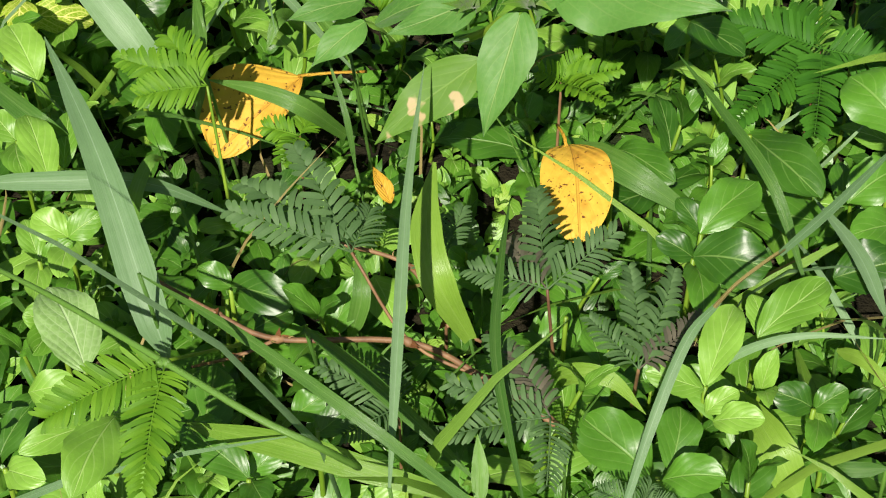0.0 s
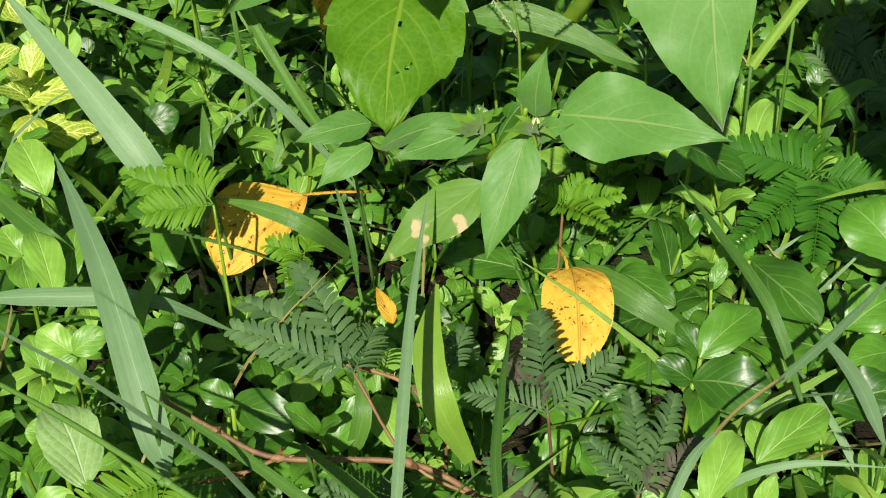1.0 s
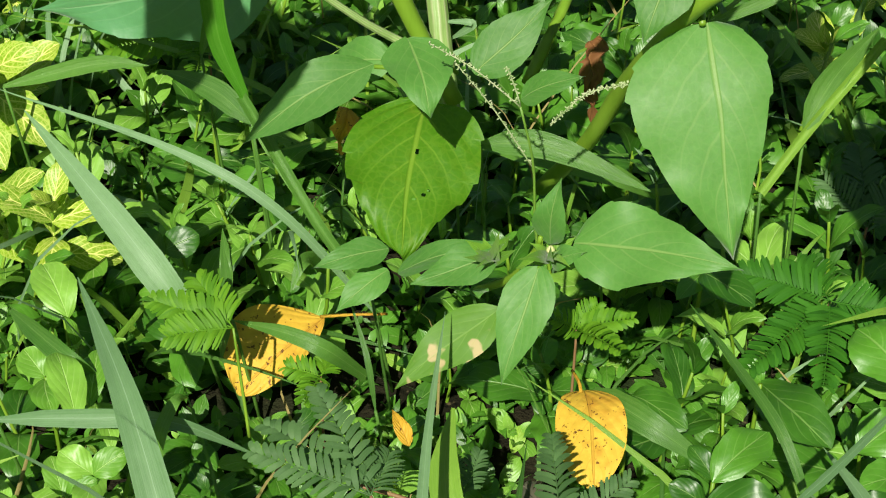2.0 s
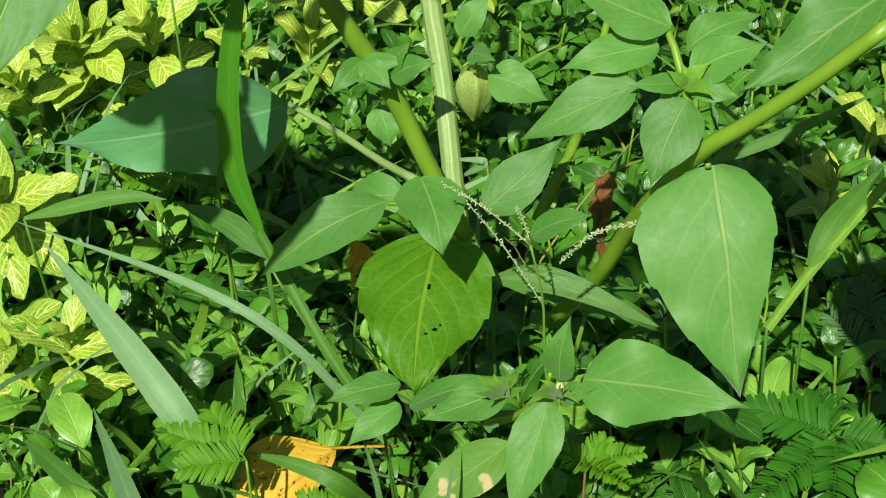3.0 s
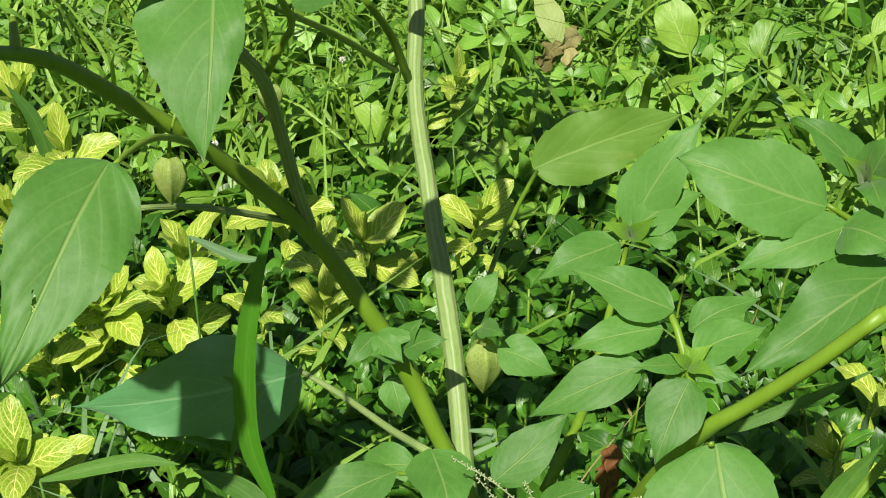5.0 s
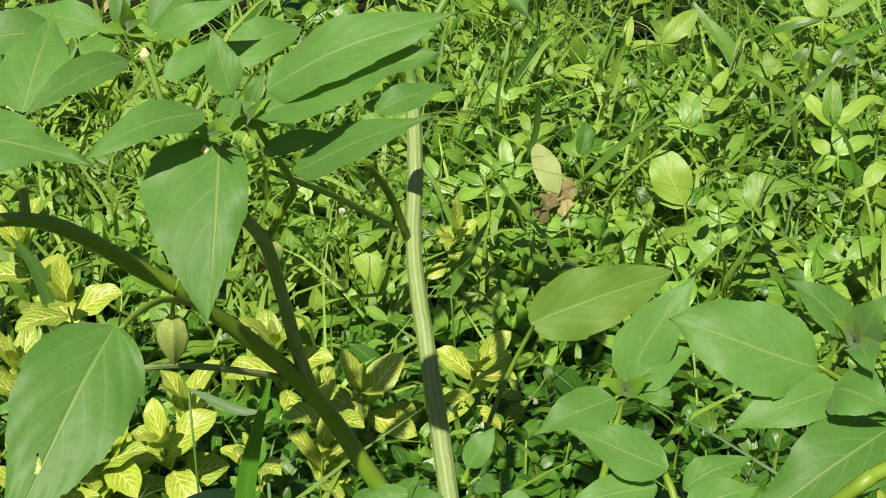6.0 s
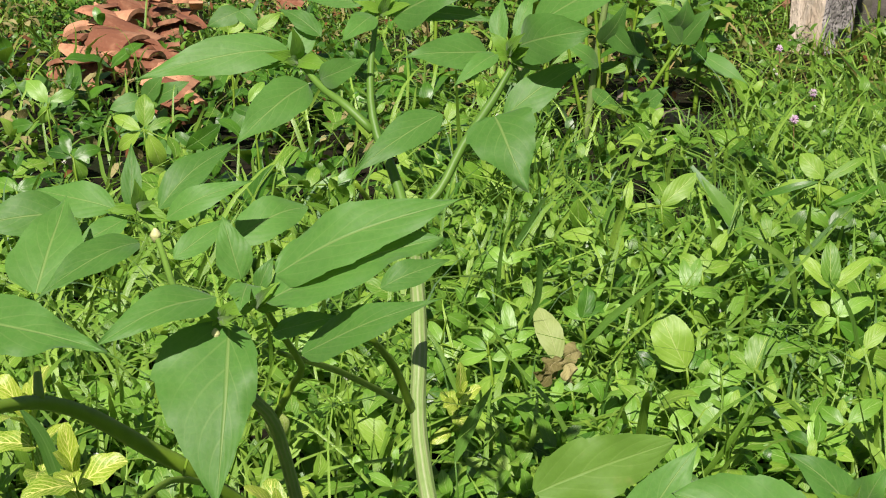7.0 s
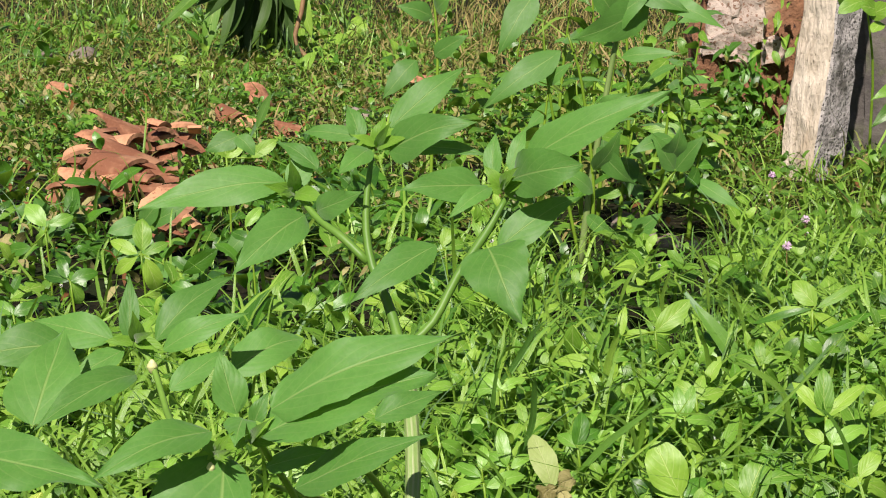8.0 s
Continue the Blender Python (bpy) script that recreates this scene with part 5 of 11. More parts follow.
leaf(plant, (-0.053, 0.805, 0.266), (-0.039, 0.800, 0.286), (-0.586, -0.779, 0.221), 0.0139)
leaf(plant, (-0.050, 0.800, 0.265), (-0.025, 0.790, 0.279), (-0.566, -0.557, 0.608), 0.0179)
leaf(plant, (-0.060, 0.830, 0.229), (-0.051, 0.820, 0.207), (0.236, -0.839, 0.490), 0.0208)
leaf(plant, (-0.013, 0.860, 0.261), (0.005, 0.870, 0.285), (-0.252, -0.816, 0.519), 0.0179)
leaf(plant, (0.005, 0.860, 0.234), (0.042, 0.850, 0.225), (-0.018, -0.708, 0.706), 0.0271)
leaf(plant, (-0.006, 0.860, 0.249), (0.009, 0.840, 0.255), (-0.649, -0.312, 0.694), 0.0142)
leaf(plant, (-0.115, 0.655, 0.540), (-0.107, 0.645, 0.547), (-0.709, -0.677, -0.198), 0.0025, PHYS_YOUNG, n=9, m=2, fold=0.5)
leaf(plant, (-0.115, 0.655, 0.540), (-0.110, 0.665, 0.552), (0.136, -0.795, 0.592), 0.0073, PHYS_YOUNG, n=9, m=2, fold=0.5)
leaf(plant, (-0.115, 0.655, 0.540), (-0.113, 0.634, 0.555), (0.314, -0.527, -0.790), 0.0031, PHYS_YOUNG, n=9, m=2, fold=0.5)
leaf(plant, (-0.115, 0.655, 0.540), (-0.132, 0.665, 0.534), (-0.573, -0.789, 0.220), 0.0070, PHYS_YOUNG, n=9, m=2, fold=0.5)
leaf(plant, (-0.115, 0.655, 0.540), (-0.107, 0.662, 0.548), (-0.107, -0.686, 0.720), 0.0070, PHYS_YOUNG, n=9, m=2, fold=0.5)
leaf(plant, (-0.115, 0.655, 0.540), (-0.103, 0.659, 0.537), (0.340, -0.874, 0.348), 0.0052, PHYS_YOUNG, n=9, m=2, fold=0.5)
leaf(plant, (-0.115, 0.655, 0.540), (-0.117, 0.672, 0.542), (-0.174, -0.156, 0.972), 0.0035, PHYS_YOUNG, n=9, m=2, fold=0.5)
leaf(plant, (-0.115, 0.655, 0.540), (-0.103, 0.654, 0.552), (-0.455, -0.806, 0.378), 0.0086, PHYS_YOUNG, n=9, m=2, fold=0.5)
leaf(plant, (-0.115, 0.655, 0.540), (-0.115, 0.655, 0.551), (0.052, -0.999, -0.006), 0.0042, PHYS_YOUNG, n=9, m=2, fold=0.5)
leaf(plant, (-0.115, 0.655, 0.540), (-0.100, 0.627, 0.559), (-0.811, -0.554, -0.187), 0.0052, PHYS_YOUNG, n=9, m=2, fold=0.5)
leaf(plant, (-0.115, 0.655, 0.540), (-0.105, 0.649, 0.549), (-0.686, -0.661, 0.303), 0.0055, PHYS_YOUNG, n=9, m=2, fold=0.5)
leaf(plant, (-0.130, 0.652, 0.533), (-0.117, 0.632, 0.542), (-0.837, -0.547, 0.024), 0.0045, PHYS_YOUNG, n=9, m=2, fold=0.5)
leaf(plant, (-0.130, 0.652, 0.533), (-0.119, 0.638, 0.549), (-0.732, -0.674, -0.101), 0.0069, PHYS_YOUNG, n=9, m=2, fold=0.5)
leaf(plant, (-0.130, 0.652, 0.533), (-0.120, 0.633, 0.538), (-0.808, -0.276, 0.521), 0.0033, PHYS_YOUNG, n=9, m=2, fold=0.5)
leaf(plant, (-0.130, 0.652, 0.533), (-0.118, 0.631, 0.544), (-0.766, -0.582, -0.272), 0.0038, PHYS_YOUNG, n=9, m=2, fold=0.5)
leaf(plant, (-0.130, 0.652, 0.533), (-0.144, 0.670, 0.538), (0.027, -0.292, 0.956), 0.0085, PHYS_YOUNG, n=9, m=2, fold=0.5)
leaf(plant, (-0.130, 0.652, 0.533), (-0.125, 0.670, 0.523), (0.958, -0.287, -0.028), 0.0044, PHYS_YOUNG, n=9, m=2, fold=0.5)
leaf(plant, (-0.130, 0.652, 0.533), (-0.145, 0.663, 0.526), (-0.636, -0.757, 0.151), 0.0049, PHYS_YOUNG, n=9, m=2, fold=0.5)
leaf(plant, (-0.130, 0.652, 0.533), (-0.126, 0.641, 0.543), (-0.310, -0.724, -0.616), 0.0037, PHYS_YOUNG, n=9, m=2, fold=0.5)
leaf(plant, (-0.130, 0.652, 0.533), (-0.121, 0.630, 0.536), (-0.707, -0.186, 0.682), 0.0030, PHYS_YOUNG, n=9, m=2, fold=0.5)
leaf(plant, (-0.130, 0.652, 0.533), (-0.128, 0.671, 0.532), (0.661, -0.047, 0.749), 0.0029, PHYS_YOUNG, n=9, m=2, fold=0.5)
leaf(plant, (-0.130, 0.652, 0.533), (-0.120, 0.630, 0.538), (-0.860, -0.300, 0.414), 0.0029, PHYS_YOUNG, n=9, m=2, fold=0.5)
leaf(plant, (-0.221, 0.900, 0.522), (-0.203, 0.882, 0.522), (-0.602, -0.630, 0.490), 0.0076, PHYS_YOUNG, n=9, m=2, fold=0.5)
leaf(plant, (-0.221, 0.900, 0.522), (-0.220, 0.890, 0.544), (0.514, -0.784, -0.348), 0.0101, PHYS_YOUNG, n=9, m=2, fold=0.5)
leaf(plant, (-0.221, 0.900, 0.522), (-0.202, 0.872, 0.536), (-0.774, -0.606, -0.185), 0.0057, PHYS_YOUNG, n=9, m=2, fold=0.5)
leaf(plant, (-0.221, 0.900, 0.522), (-0.240, 0.895, 0.522), (0.247, -0.886, 0.392), 0.0069, PHYS_YOUNG, n=9, m=2, fold=0.5)
leaf(plant, (-0.221, 0.900, 0.522), (-0.207, 0.882, 0.532), (-0.713, -0.666, -0.219), 0.0054, PHYS_YOUNG, n=9, m=2, fold=0.5)
leaf(plant, (-0.221, 0.900, 0.522), (-0.200, 0.898, 0.516), (0.063, -0.851, 0.521), 0.0112, PHYS_YOUNG, n=9, m=2, fold=0.5)
leaf(plant, (-0.221, 0.900, 0.522), (-0.241, 0.910, 0.518), (-0.451, -0.767, 0.456), 0.0085, PHYS_YOUNG, n=9, m=2, fold=0.5)
leaf(plant, (-0.221, 0.900, 0.522), (-0.213, 0.914, 0.517), (0.774, -0.287, 0.565), 0.0065, PHYS_YOUNG, n=9, m=2, fold=0.5)
leaf(plant, (-0.221, 0.900, 0.522), (-0.211, 0.910, 0.534), (-0.066, -0.741, 0.668), 0.0089, PHYS_YOUNG, n=9, m=2, fold=0.5)
leaf(plant, (-0.221, 0.900, 0.522), (-0.223, 0.904, 0.539), (0.693, -0.672, 0.262), 0.0079, PHYS_YOUNG, n=9, m=2, fold=0.5)
leaf(plant, (-0.221, 0.900, 0.522), (-0.234, 0.919, 0.514), (-0.831, -0.495, 0.252), 0.0051, PHYS_YOUNG, n=9, m=2, fold=0.5)
leaf(plant, (-0.158, 1.190, 0.570), (-0.130, 1.166, 0.566), (-0.416, -0.613, 0.672), 0.0145, PHYS_YOUNG, n=9, m=2, fold=0.5)
leaf(plant, (-0.158, 1.190, 0.570), (-0.145, 1.192, 0.567), (0.251, -0.795, 0.552), 0.0065, PHYS_YOUNG, n=9, m=2, fold=0.5)
leaf(plant, (-0.158, 1.190, 0.570), (-0.169, 1.160, 0.572), (0.924, -0.310, 0.225), 0.0070, PHYS_YOUNG, n=9, m=2, fold=0.5)
leaf(plant, (-0.158, 1.190, 0.570), (-0.172, 1.200, 0.569), (-0.503, -0.594, 0.628), 0.0069, PHYS_YOUNG, n=9, m=2, fold=0.5)
leaf(plant, (-0.158, 1.190, 0.570), (-0.161, 1.170, 0.599), (0.415, -0.769, -0.487), 0.0120, PHYS_YOUNG, n=9, m=2, fold=0.5)
leaf(plant, (-0.158, 1.190, 0.570), (-0.182, 1.184, 0.570), (0.254, -0.951, 0.175), 0.0104, PHYS_YOUNG, n=9, m=2, fold=0.5)
leaf(plant, (-0.158, 1.190, 0.570), (-0.137, 1.184, 0.564), (-0.044, -0.817, 0.575), 0.0110, PHYS_YOUNG, n=9, m=2, fold=0.5)
leaf(plant, (-0.158, 1.190, 0.570), (-0.142, 1.198, 0.570), (0.445, -0.877, 0.180), 0.0073, PHYS_YOUNG, n=9, m=2, fold=0.5)
leaf(plant, (-0.158, 1.190, 0.570), (-0.180, 1.164, 0.579), (0.781, -0.592, 0.201), 0.0111, PHYS_YOUNG, n=9, m=2, fold=0.5)
leaf(plant, (-0.158, 1.190, 0.570), (-0.171, 1.172, 0.579), (0.845, -0.407, 0.347), 0.0081, PHYS_YOUNG, n=9, m=2, fold=0.5)
leaf(plant, (-0.158, 1.190, 0.570), (-0.146, 1.191, 0.569), (0.120, -0.882, 0.455), 0.0064, PHYS_YOUNG, n=9, m=2, fold=0.5)
leaf(plant, (-0.094, 1.170, 0.610), (-0.087, 1.179, 0.634), (-0.389, -0.825, 0.410), 0.0103, PHYS_YOUNG, n=9, m=2, fold=0.5)
leaf(plant, (-0.094, 1.170, 0.610), (-0.080, 1.182, 0.614), (0.354, -0.636, 0.685), 0.0072, PHYS_YOUNG, n=9, m=2, fold=0.5)
leaf(plant, (-0.094, 1.170, 0.610), (-0.067, 1.149, 0.619), (-0.648, -0.719, 0.252), 0.0097, PHYS_YOUNG, n=9, m=2, fold=0.5)
leaf(plant, (-0.094, 1.170, 0.610), (-0.082, 1.185, 0.625), (0.376, -0.769, 0.517), 0.0091, PHYS_YOUNG, n=9, m=2, fold=0.5)
leaf(plant, (-0.094, 1.170, 0.610), (-0.079, 1.164, 0.626), (-0.410, -0.911, 0.052), 0.0095, PHYS_YOUNG, n=9, m=2, fold=0.5)
leaf(plant, (-0.094, 1.170, 0.610), (-0.080, 1.182, 0.606), (0.669, -0.602, 0.435), 0.0065, PHYS_YOUNG, n=9, m=2, fold=0.5)
leaf(plant, (-0.094, 1.170, 0.610), (-0.114, 1.174, 0.601), (-0.266, -0.946, 0.184), 0.0096, PHYS_YOUNG, n=9, m=2, fold=0.5)
leaf(plant, (-0.094, 1.170, 0.610), (-0.114, 1.186, 0.606), (-0.594, -0.618, 0.515), 0.0084, PHYS_YOUNG, n=9, m=2, fold=0.5)
leaf(plant, (-0.094, 1.170, 0.610), (-0.113, 1.162, 0.620), (0.511, -0.758, 0.405), 0.0085, PHYS_YOUNG, n=9, m=2, fold=0.5)
leaf(plant, (-0.094, 1.170, 0.610), (-0.080, 1.147, 0.632), (-0.443, -0.734, -0.514), 0.0077, PHYS_YOUNG, n=9, m=2, fold=0.5)
leaf(plant, (-0.094, 1.170, 0.610), (-0.108, 1.185, 0.613), (-0.528, -0.581, 0.620), 0.0057, PHYS_YOUNG, n=9, m=2, fold=0.5)
leaf(plant, (0.003, 1.140, 0.584), (0.015, 1.115, 0.605), (-0.837, -0.521, -0.168), 0.0099, PHYS_YOUNG, n=9, m=2, fold=0.5)
leaf(plant, (0.003, 1.140, 0.584), (0.024, 1.126, 0.592), (-0.553, -0.833, -0.002), 0.0082, PHYS_YOUNG, n=9, m=2, fold=0.5)
leaf(plant, (0.003, 1.140, 0.584), (0.029, 1.151, 0.572), (0.536, -0.740, 0.406), 0.0143, PHYS_YOUNG, n=9, m=2, fold=0.5)
leaf(plant, (0.003, 1.140, 0.584), (-0.009, 1.139, 0.580), (-0.084, -0.875, 0.477), 0.0057, PHYS_YOUNG, n=9, m=2, fold=0.5)
leaf(plant, (0.003, 1.140, 0.584), (-0.020, 1.158, 0.576), (-0.657, -0.665, 0.355), 0.0091, PHYS_YOUNG, n=9, m=2, fold=0.5)
leaf(plant, (0.003, 1.140, 0.584), (-0.012, 1.141, 0.601), (0.184, -0.960, 0.211), 0.0111, PHYS_YOUNG, n=9, m=2, fold=0.5)
leaf(plant, (0.003, 1.140, 0.584), (-0.014, 1.140, 0.581), (-0.101, -0.834, 0.542), 0.0092, PHYS_YOUNG, n=9, m=2, fold=0.5)
leaf(plant, (0.003, 1.140, 0.584), (0.013, 1.126, 0.596), (-0.837, -0.544, 0.054), 0.0075, PHYS_YOUNG, n=9, m=2, fold=0.5)
leaf(plant, (0.003, 1.140, 0.584), (-0.014, 1.130, 0.584), (0.480, -0.810, 0.336), 0.0081, PHYS_YOUNG, n=9, m=2, fold=0.5)
leaf(plant, (0.003, 1.140, 0.584), (0.007, 1.119, 0.597), (-0.680, -0.462, -0.569), 0.0047, PHYS_YOUNG, n=9, m=2, fold=0.5)
leaf(plant, (0.003, 1.140, 0.584), (-0.004, 1.158, 0.596), (-0.229, -0.623, 0.748), 0.0073, PHYS_YOUNG, n=9, m=2, fold=0.5)
leaf(plant, (0.043, 0.635, 0.172), (0.063, 0.654, 0.152), (0.808, -0.316, 0.497), 0.0116, PHYS_YOUNG, n=9, m=2, fold=0.5)
leaf(plant, (0.043, 0.635, 0.172), (0.047, 0.618, 0.192), (-0.962, -0.269, -0.048), 0.0041, PHYS_YOUNG, n=9, m=2, fold=0.5)
leaf(plant, (0.043, 0.635, 0.172), (0.026, 0.612, 0.189), (0.837, -0.265, 0.480), 0.0071, PHYS_YOUNG, n=9, m=2, fold=0.5)
leaf(plant, (0.043, 0.635, 0.172), (0.036, 0.645, 0.161), (-0.878, -0.295, 0.378), 0.0050, PHYS_YOUNG, n=9, m=2, fold=0.5)
leaf(plant, (0.043, 0.635, 0.172), (0.034, 0.631, 0.171), (0.207, -0.668, 0.715), 0.0042, PHYS_YOUNG, n=9, m=2, fold=0.5)
leaf(plant, (0.043, 0.635, 0.172), (0.051, 0.611, 0.186), (-0.541, 0.298, 0.786), 0.0052, PHYS_YOUNG, n=9, m=2, fold=0.5)
leaf(plant, (0.043, 0.635, 0.172), (0.056, 0.640, 0.182), (-0.367, -0.551, 0.749), 0.0102, PHYS_YOUNG, n=9, m=2, fold=0.5)
leaf(plant, (0.043, 0.635, 0.172), (0.027, 0.641, 0.161), (-0.612, -0.420, 0.670), 0.0097, PHYS_YOUNG, n=9, m=2, fold=0.5)
leaf(plant, (0.043, 0.635, 0.172), (0.032, 0.630, 0.186), (0.754, -0.507, 0.418), 0.0065, PHYS_YOUNG, n=9, m=2, fold=0.5)
leaf(plant, (0.043, 0.635, 0.172), (0.042, 0.613, 0.198), (-0.232, -0.746, -0.624), 0.0043, PHYS_YOUNG, n=9, m=2, fold=0.5)
leaf(plant, (0.043, 0.635, 0.172), (0.050, 0.648, 0.179), (-0.095, -0.416, 0.904), 0.0071, PHYS_YOUNG, n=9, m=2, fold=0.5)
leaf(plant, (0.101, 0.700, 0.317), (0.104, 0.714, 0.317), (-0.367, 0.085, 0.926), 0.0035, PHYS_YOUNG, n=9, m=2, fold=0.5)
leaf(plant, (0.101, 0.700, 0.317), (0.111, 0.712, 0.311), (0.750, -0.400, 0.527), 0.0050, PHYS_YOUNG, n=9, m=2, fold=0.5)
leaf(plant, (0.101, 0.700, 0.317), (0.098, 0.706, 0.327), (0.357, -0.769, 0.531), 0.0062, PHYS_YOUNG, n=9, m=2, fold=0.5)
leaf(plant, (0.101, 0.700, 0.317), (0.090, 0.716, 0.300), (-0.868, -0.488, 0.094), 0.0093, PHYS_YOUNG, n=9, m=2, fold=0.5)
leaf(plant, (0.101, 0.700, 0.317), (0.084, 0.699, 0.320), (0.159, -0.654, 0.739), 0.0075, PHYS_YOUNG, n=9, m=2, fold=0.5)
leaf(plant, (0.101, 0.700, 0.317), (0.091, 0.702, 0.314), (-0.343, -0.610, 0.715), 0.0065, PHYS_YOUNG, n=9, m=2, fold=0.5)
leaf(plant, (0.101, 0.700, 0.317), (0.112, 0.683, 0.321), (-0.602, -0.184, 0.777), 0.0088, PHYS_YOUNG, n=9, m=2, fold=0.5)
leaf(plant, (0.101, 0.700, 0.317), (0.112, 0.701, 0.330), (-0.586, -0.587, 0.560), 0.0093, PHYS_YOUNG, n=9, m=2, fold=0.5)
leaf(plant, (0.101, 0.700, 0.317), (0.085, 0.714, 0.308), (-0.681, -0.355, 0.641), 0.0102, PHYS_YOUNG, n=9, m=2, fold=0.5)
leaf(plant, (0.101, 0.700, 0.317), (0.097, 0.719, 0.320), (-0.356, -0.209, 0.911), 0.0062, PHYS_YOUNG, n=9, m=2, fold=0.5)
leaf(plant, (0.101, 0.700, 0.317), (0.090, 0.697, 0.327), (0.426, -0.881, 0.204), 0.0066, PHYS_YOUNG, n=9, m=2, fold=0.5)
leaf(plant, (0.094, 0.980, 0.258), (0.104, 0.989, 0.258), (0.364, -0.396, 0.843), 0.0066, PHYS_YOUNG, n=9, m=2, fold=0.5)
leaf(plant, (0.094, 0.980, 0.258), (0.120, 0.991, 0.253), (0.428, -0.818, 0.384), 0.0125, PHYS_YOUNG, n=9, m=2, fold=0.5)
leaf(plant, (0.094, 0.980, 0.258), (0.075, 0.981, 0.260), (0.070, -0.649, 0.757), 0.0086, PHYS_YOUNG, n=9, m=2, fold=0.5)
leaf(plant, (0.094, 0.980, 0.258), (0.107, 0.957, 0.262), (-0.518, -0.135, 0.845), 0.0092, PHYS_YOUNG, n=9, m=2, fold=0.5)
leaf(plant, (0.094, 0.980, 0.258), (0.073, 0.965, 0.277), (0.713, -0.655, 0.251), 0.0113, PHYS_YOUNG, n=9, m=2, fold=0.5)
leaf(plant, (0.094, 0.980, 0.258), (0.111, 0.999, 0.243), (0.801, -0.397, 0.447), 0.0102, PHYS_YOUNG, n=9, m=2, fold=0.5)
leaf(plant, (0.094, 0.980, 0.258), (0.109, 0.989, 0.269), (-0.088, -0.690, 0.718), 0.0114, PHYS_YOUNG, n=9, m=2, fold=0.5)
leaf(plant, (0.094, 0.980, 0.258), (0.104, 0.994, 0.254), (0.726, -0.372, 0.579), 0.0057, PHYS_YOUNG, n=9, m=2, fold=0.5)
leaf(plant, (0.094, 0.980, 0.258), (0.080, 0.981, 0.266), (0.183, -0.860, 0.475), 0.0091, PHYS_YOUNG, n=9, m=2, fold=0.5)
leaf(plant, (0.094, 0.980, 0.258), (0.087, 0.976, 0.273), (0.372, -0.923, -0.094), 0.0054, PHYS_YOUNG, n=9, m=2, fold=0.5)
leaf(plant, (0.094, 0.980, 0.258), (0.108, 0.957, 0.285), (-0.696, -0.684, -0.218), 0.0130, PHYS_YOUNG, n=9, m=2, fold=0.5)
leaf(plant, (0.189, 0.750, 0.400), (0.176, 0.725, 0.407), (0.430, 0.003, 0.903), 0.0046, PHYS_YOUNG, n=9, m=2, fold=0.5)
leaf(plant, (0.189, 0.750, 0.400), (0.175, 0.745, 0.417), (0.363, -0.931, 0.025), 0.0076, PHYS_YOUNG, n=9, m=2, fold=0.5)
leaf(plant, (0.189, 0.750, 0.400), (0.185, 0.728, 0.429), (-0.681, -0.524, -0.510), 0.0096, PHYS_YOUNG, n=9, m=2, fold=0.5)
leaf(plant, (0.189, 0.750, 0.400), (0.204, 0.735, 0.407), (-0.690, -0.408, 0.598), 0.0103, PHYS_YOUNG, n=9, m=2, fold=0.5)
leaf(plant, (0.189, 0.750, 0.400), (0.185, 0.762, 0.394), (-0.897, -0.131, 0.422), 0.0038, PHYS_YOUNG, n=9, m=2, fold=0.5)
leaf(plant, (0.189, 0.750, 0.400), (0.199, 0.729, 0.403), (-0.825, -0.338, 0.453), 0.0071, PHYS_YOUNG, n=9, m=2, fold=0.5)
leaf(plant, (0.189, 0.750, 0.400), (0.200, 0.769, 0.401), (0.250, -0.198, 0.948), 0.0059, PHYS_YOUNG, n=9, m=2, fold=0.5)
leaf(plant, (0.189, 0.750, 0.400), (0.177, 0.731, 0.404), (0.371, -0.048, 0.928), 0.0063, PHYS_YOUNG, n=9, m=2, fold=0.5)
leaf(plant, (0.189, 0.750, 0.400), (0.169, 0.723, 0.426), (0.761, -0.646, -0.067), 0.0117, PHYS_YOUNG, n=9, m=2, fold=0.5)
leaf(plant, (0.189, 0.750, 0.400), (0.171, 0.725, 0.424), (0.533, -0.758, -0.377), 0.0074, PHYS_YOUNG, n=9, m=2, fold=0.5)
leaf(plant, (0.189, 0.750, 0.400), (0.188, 0.747, 0.416), (0.230, -0.959, -0.163), 0.0071, PHYS_YOUNG, n=9, m=2, fold=0.5)
leaf(plant, (0.015, 0.645, 0.162), (-0.001, 0.617, 0.188), (0.922, -0.327, 0.208), 0.0068, PHYS_YOUNG, n=9, m=2, fold=0.5)
leaf(plant, (0.015, 0.645, 0.162), (0.026, 0.625, 0.186), (-0.898, -0.437, 0.040), 0.0072, PHYS_YOUNG, n=9, m=2, fold=0.5)
leaf(plant, (0.015, 0.645, 0.162), (0.024, 0.662, 0.165), (0.117, -0.232, 0.966), 0.0069, PHYS_YOUNG, n=9, m=2, fold=0.5)
leaf(plant, (0.015, 0.645, 0.162), (0.006, 0.616, 0.180), (0.587, 0.296, 0.754), 0.0046, PHYS_YOUNG, n=9, m=2, fold=0.5)
leaf(plant, (0.015, 0.645, 0.162), (0.000, 0.640, 0.179), (0.609, -0.735, 0.299), 0.0075, PHYS_YOUNG, n=9, m=2, fold=0.5)
leaf(plant, (0.015, 0.645, 0.162), (0.006, 0.622, 0.189), (0.882, -0.463, -0.085), 0.0056, PHYS_YOUNG, n=9, m=2, fold=0.5)
leaf(plant, (0.015, 0.645, 0.162), (0.021, 0.622, 0.192), (-0.862, -0.468, -0.194), 0.0055, PHYS_YOUNG, n=9, m=2, fold=0.5)
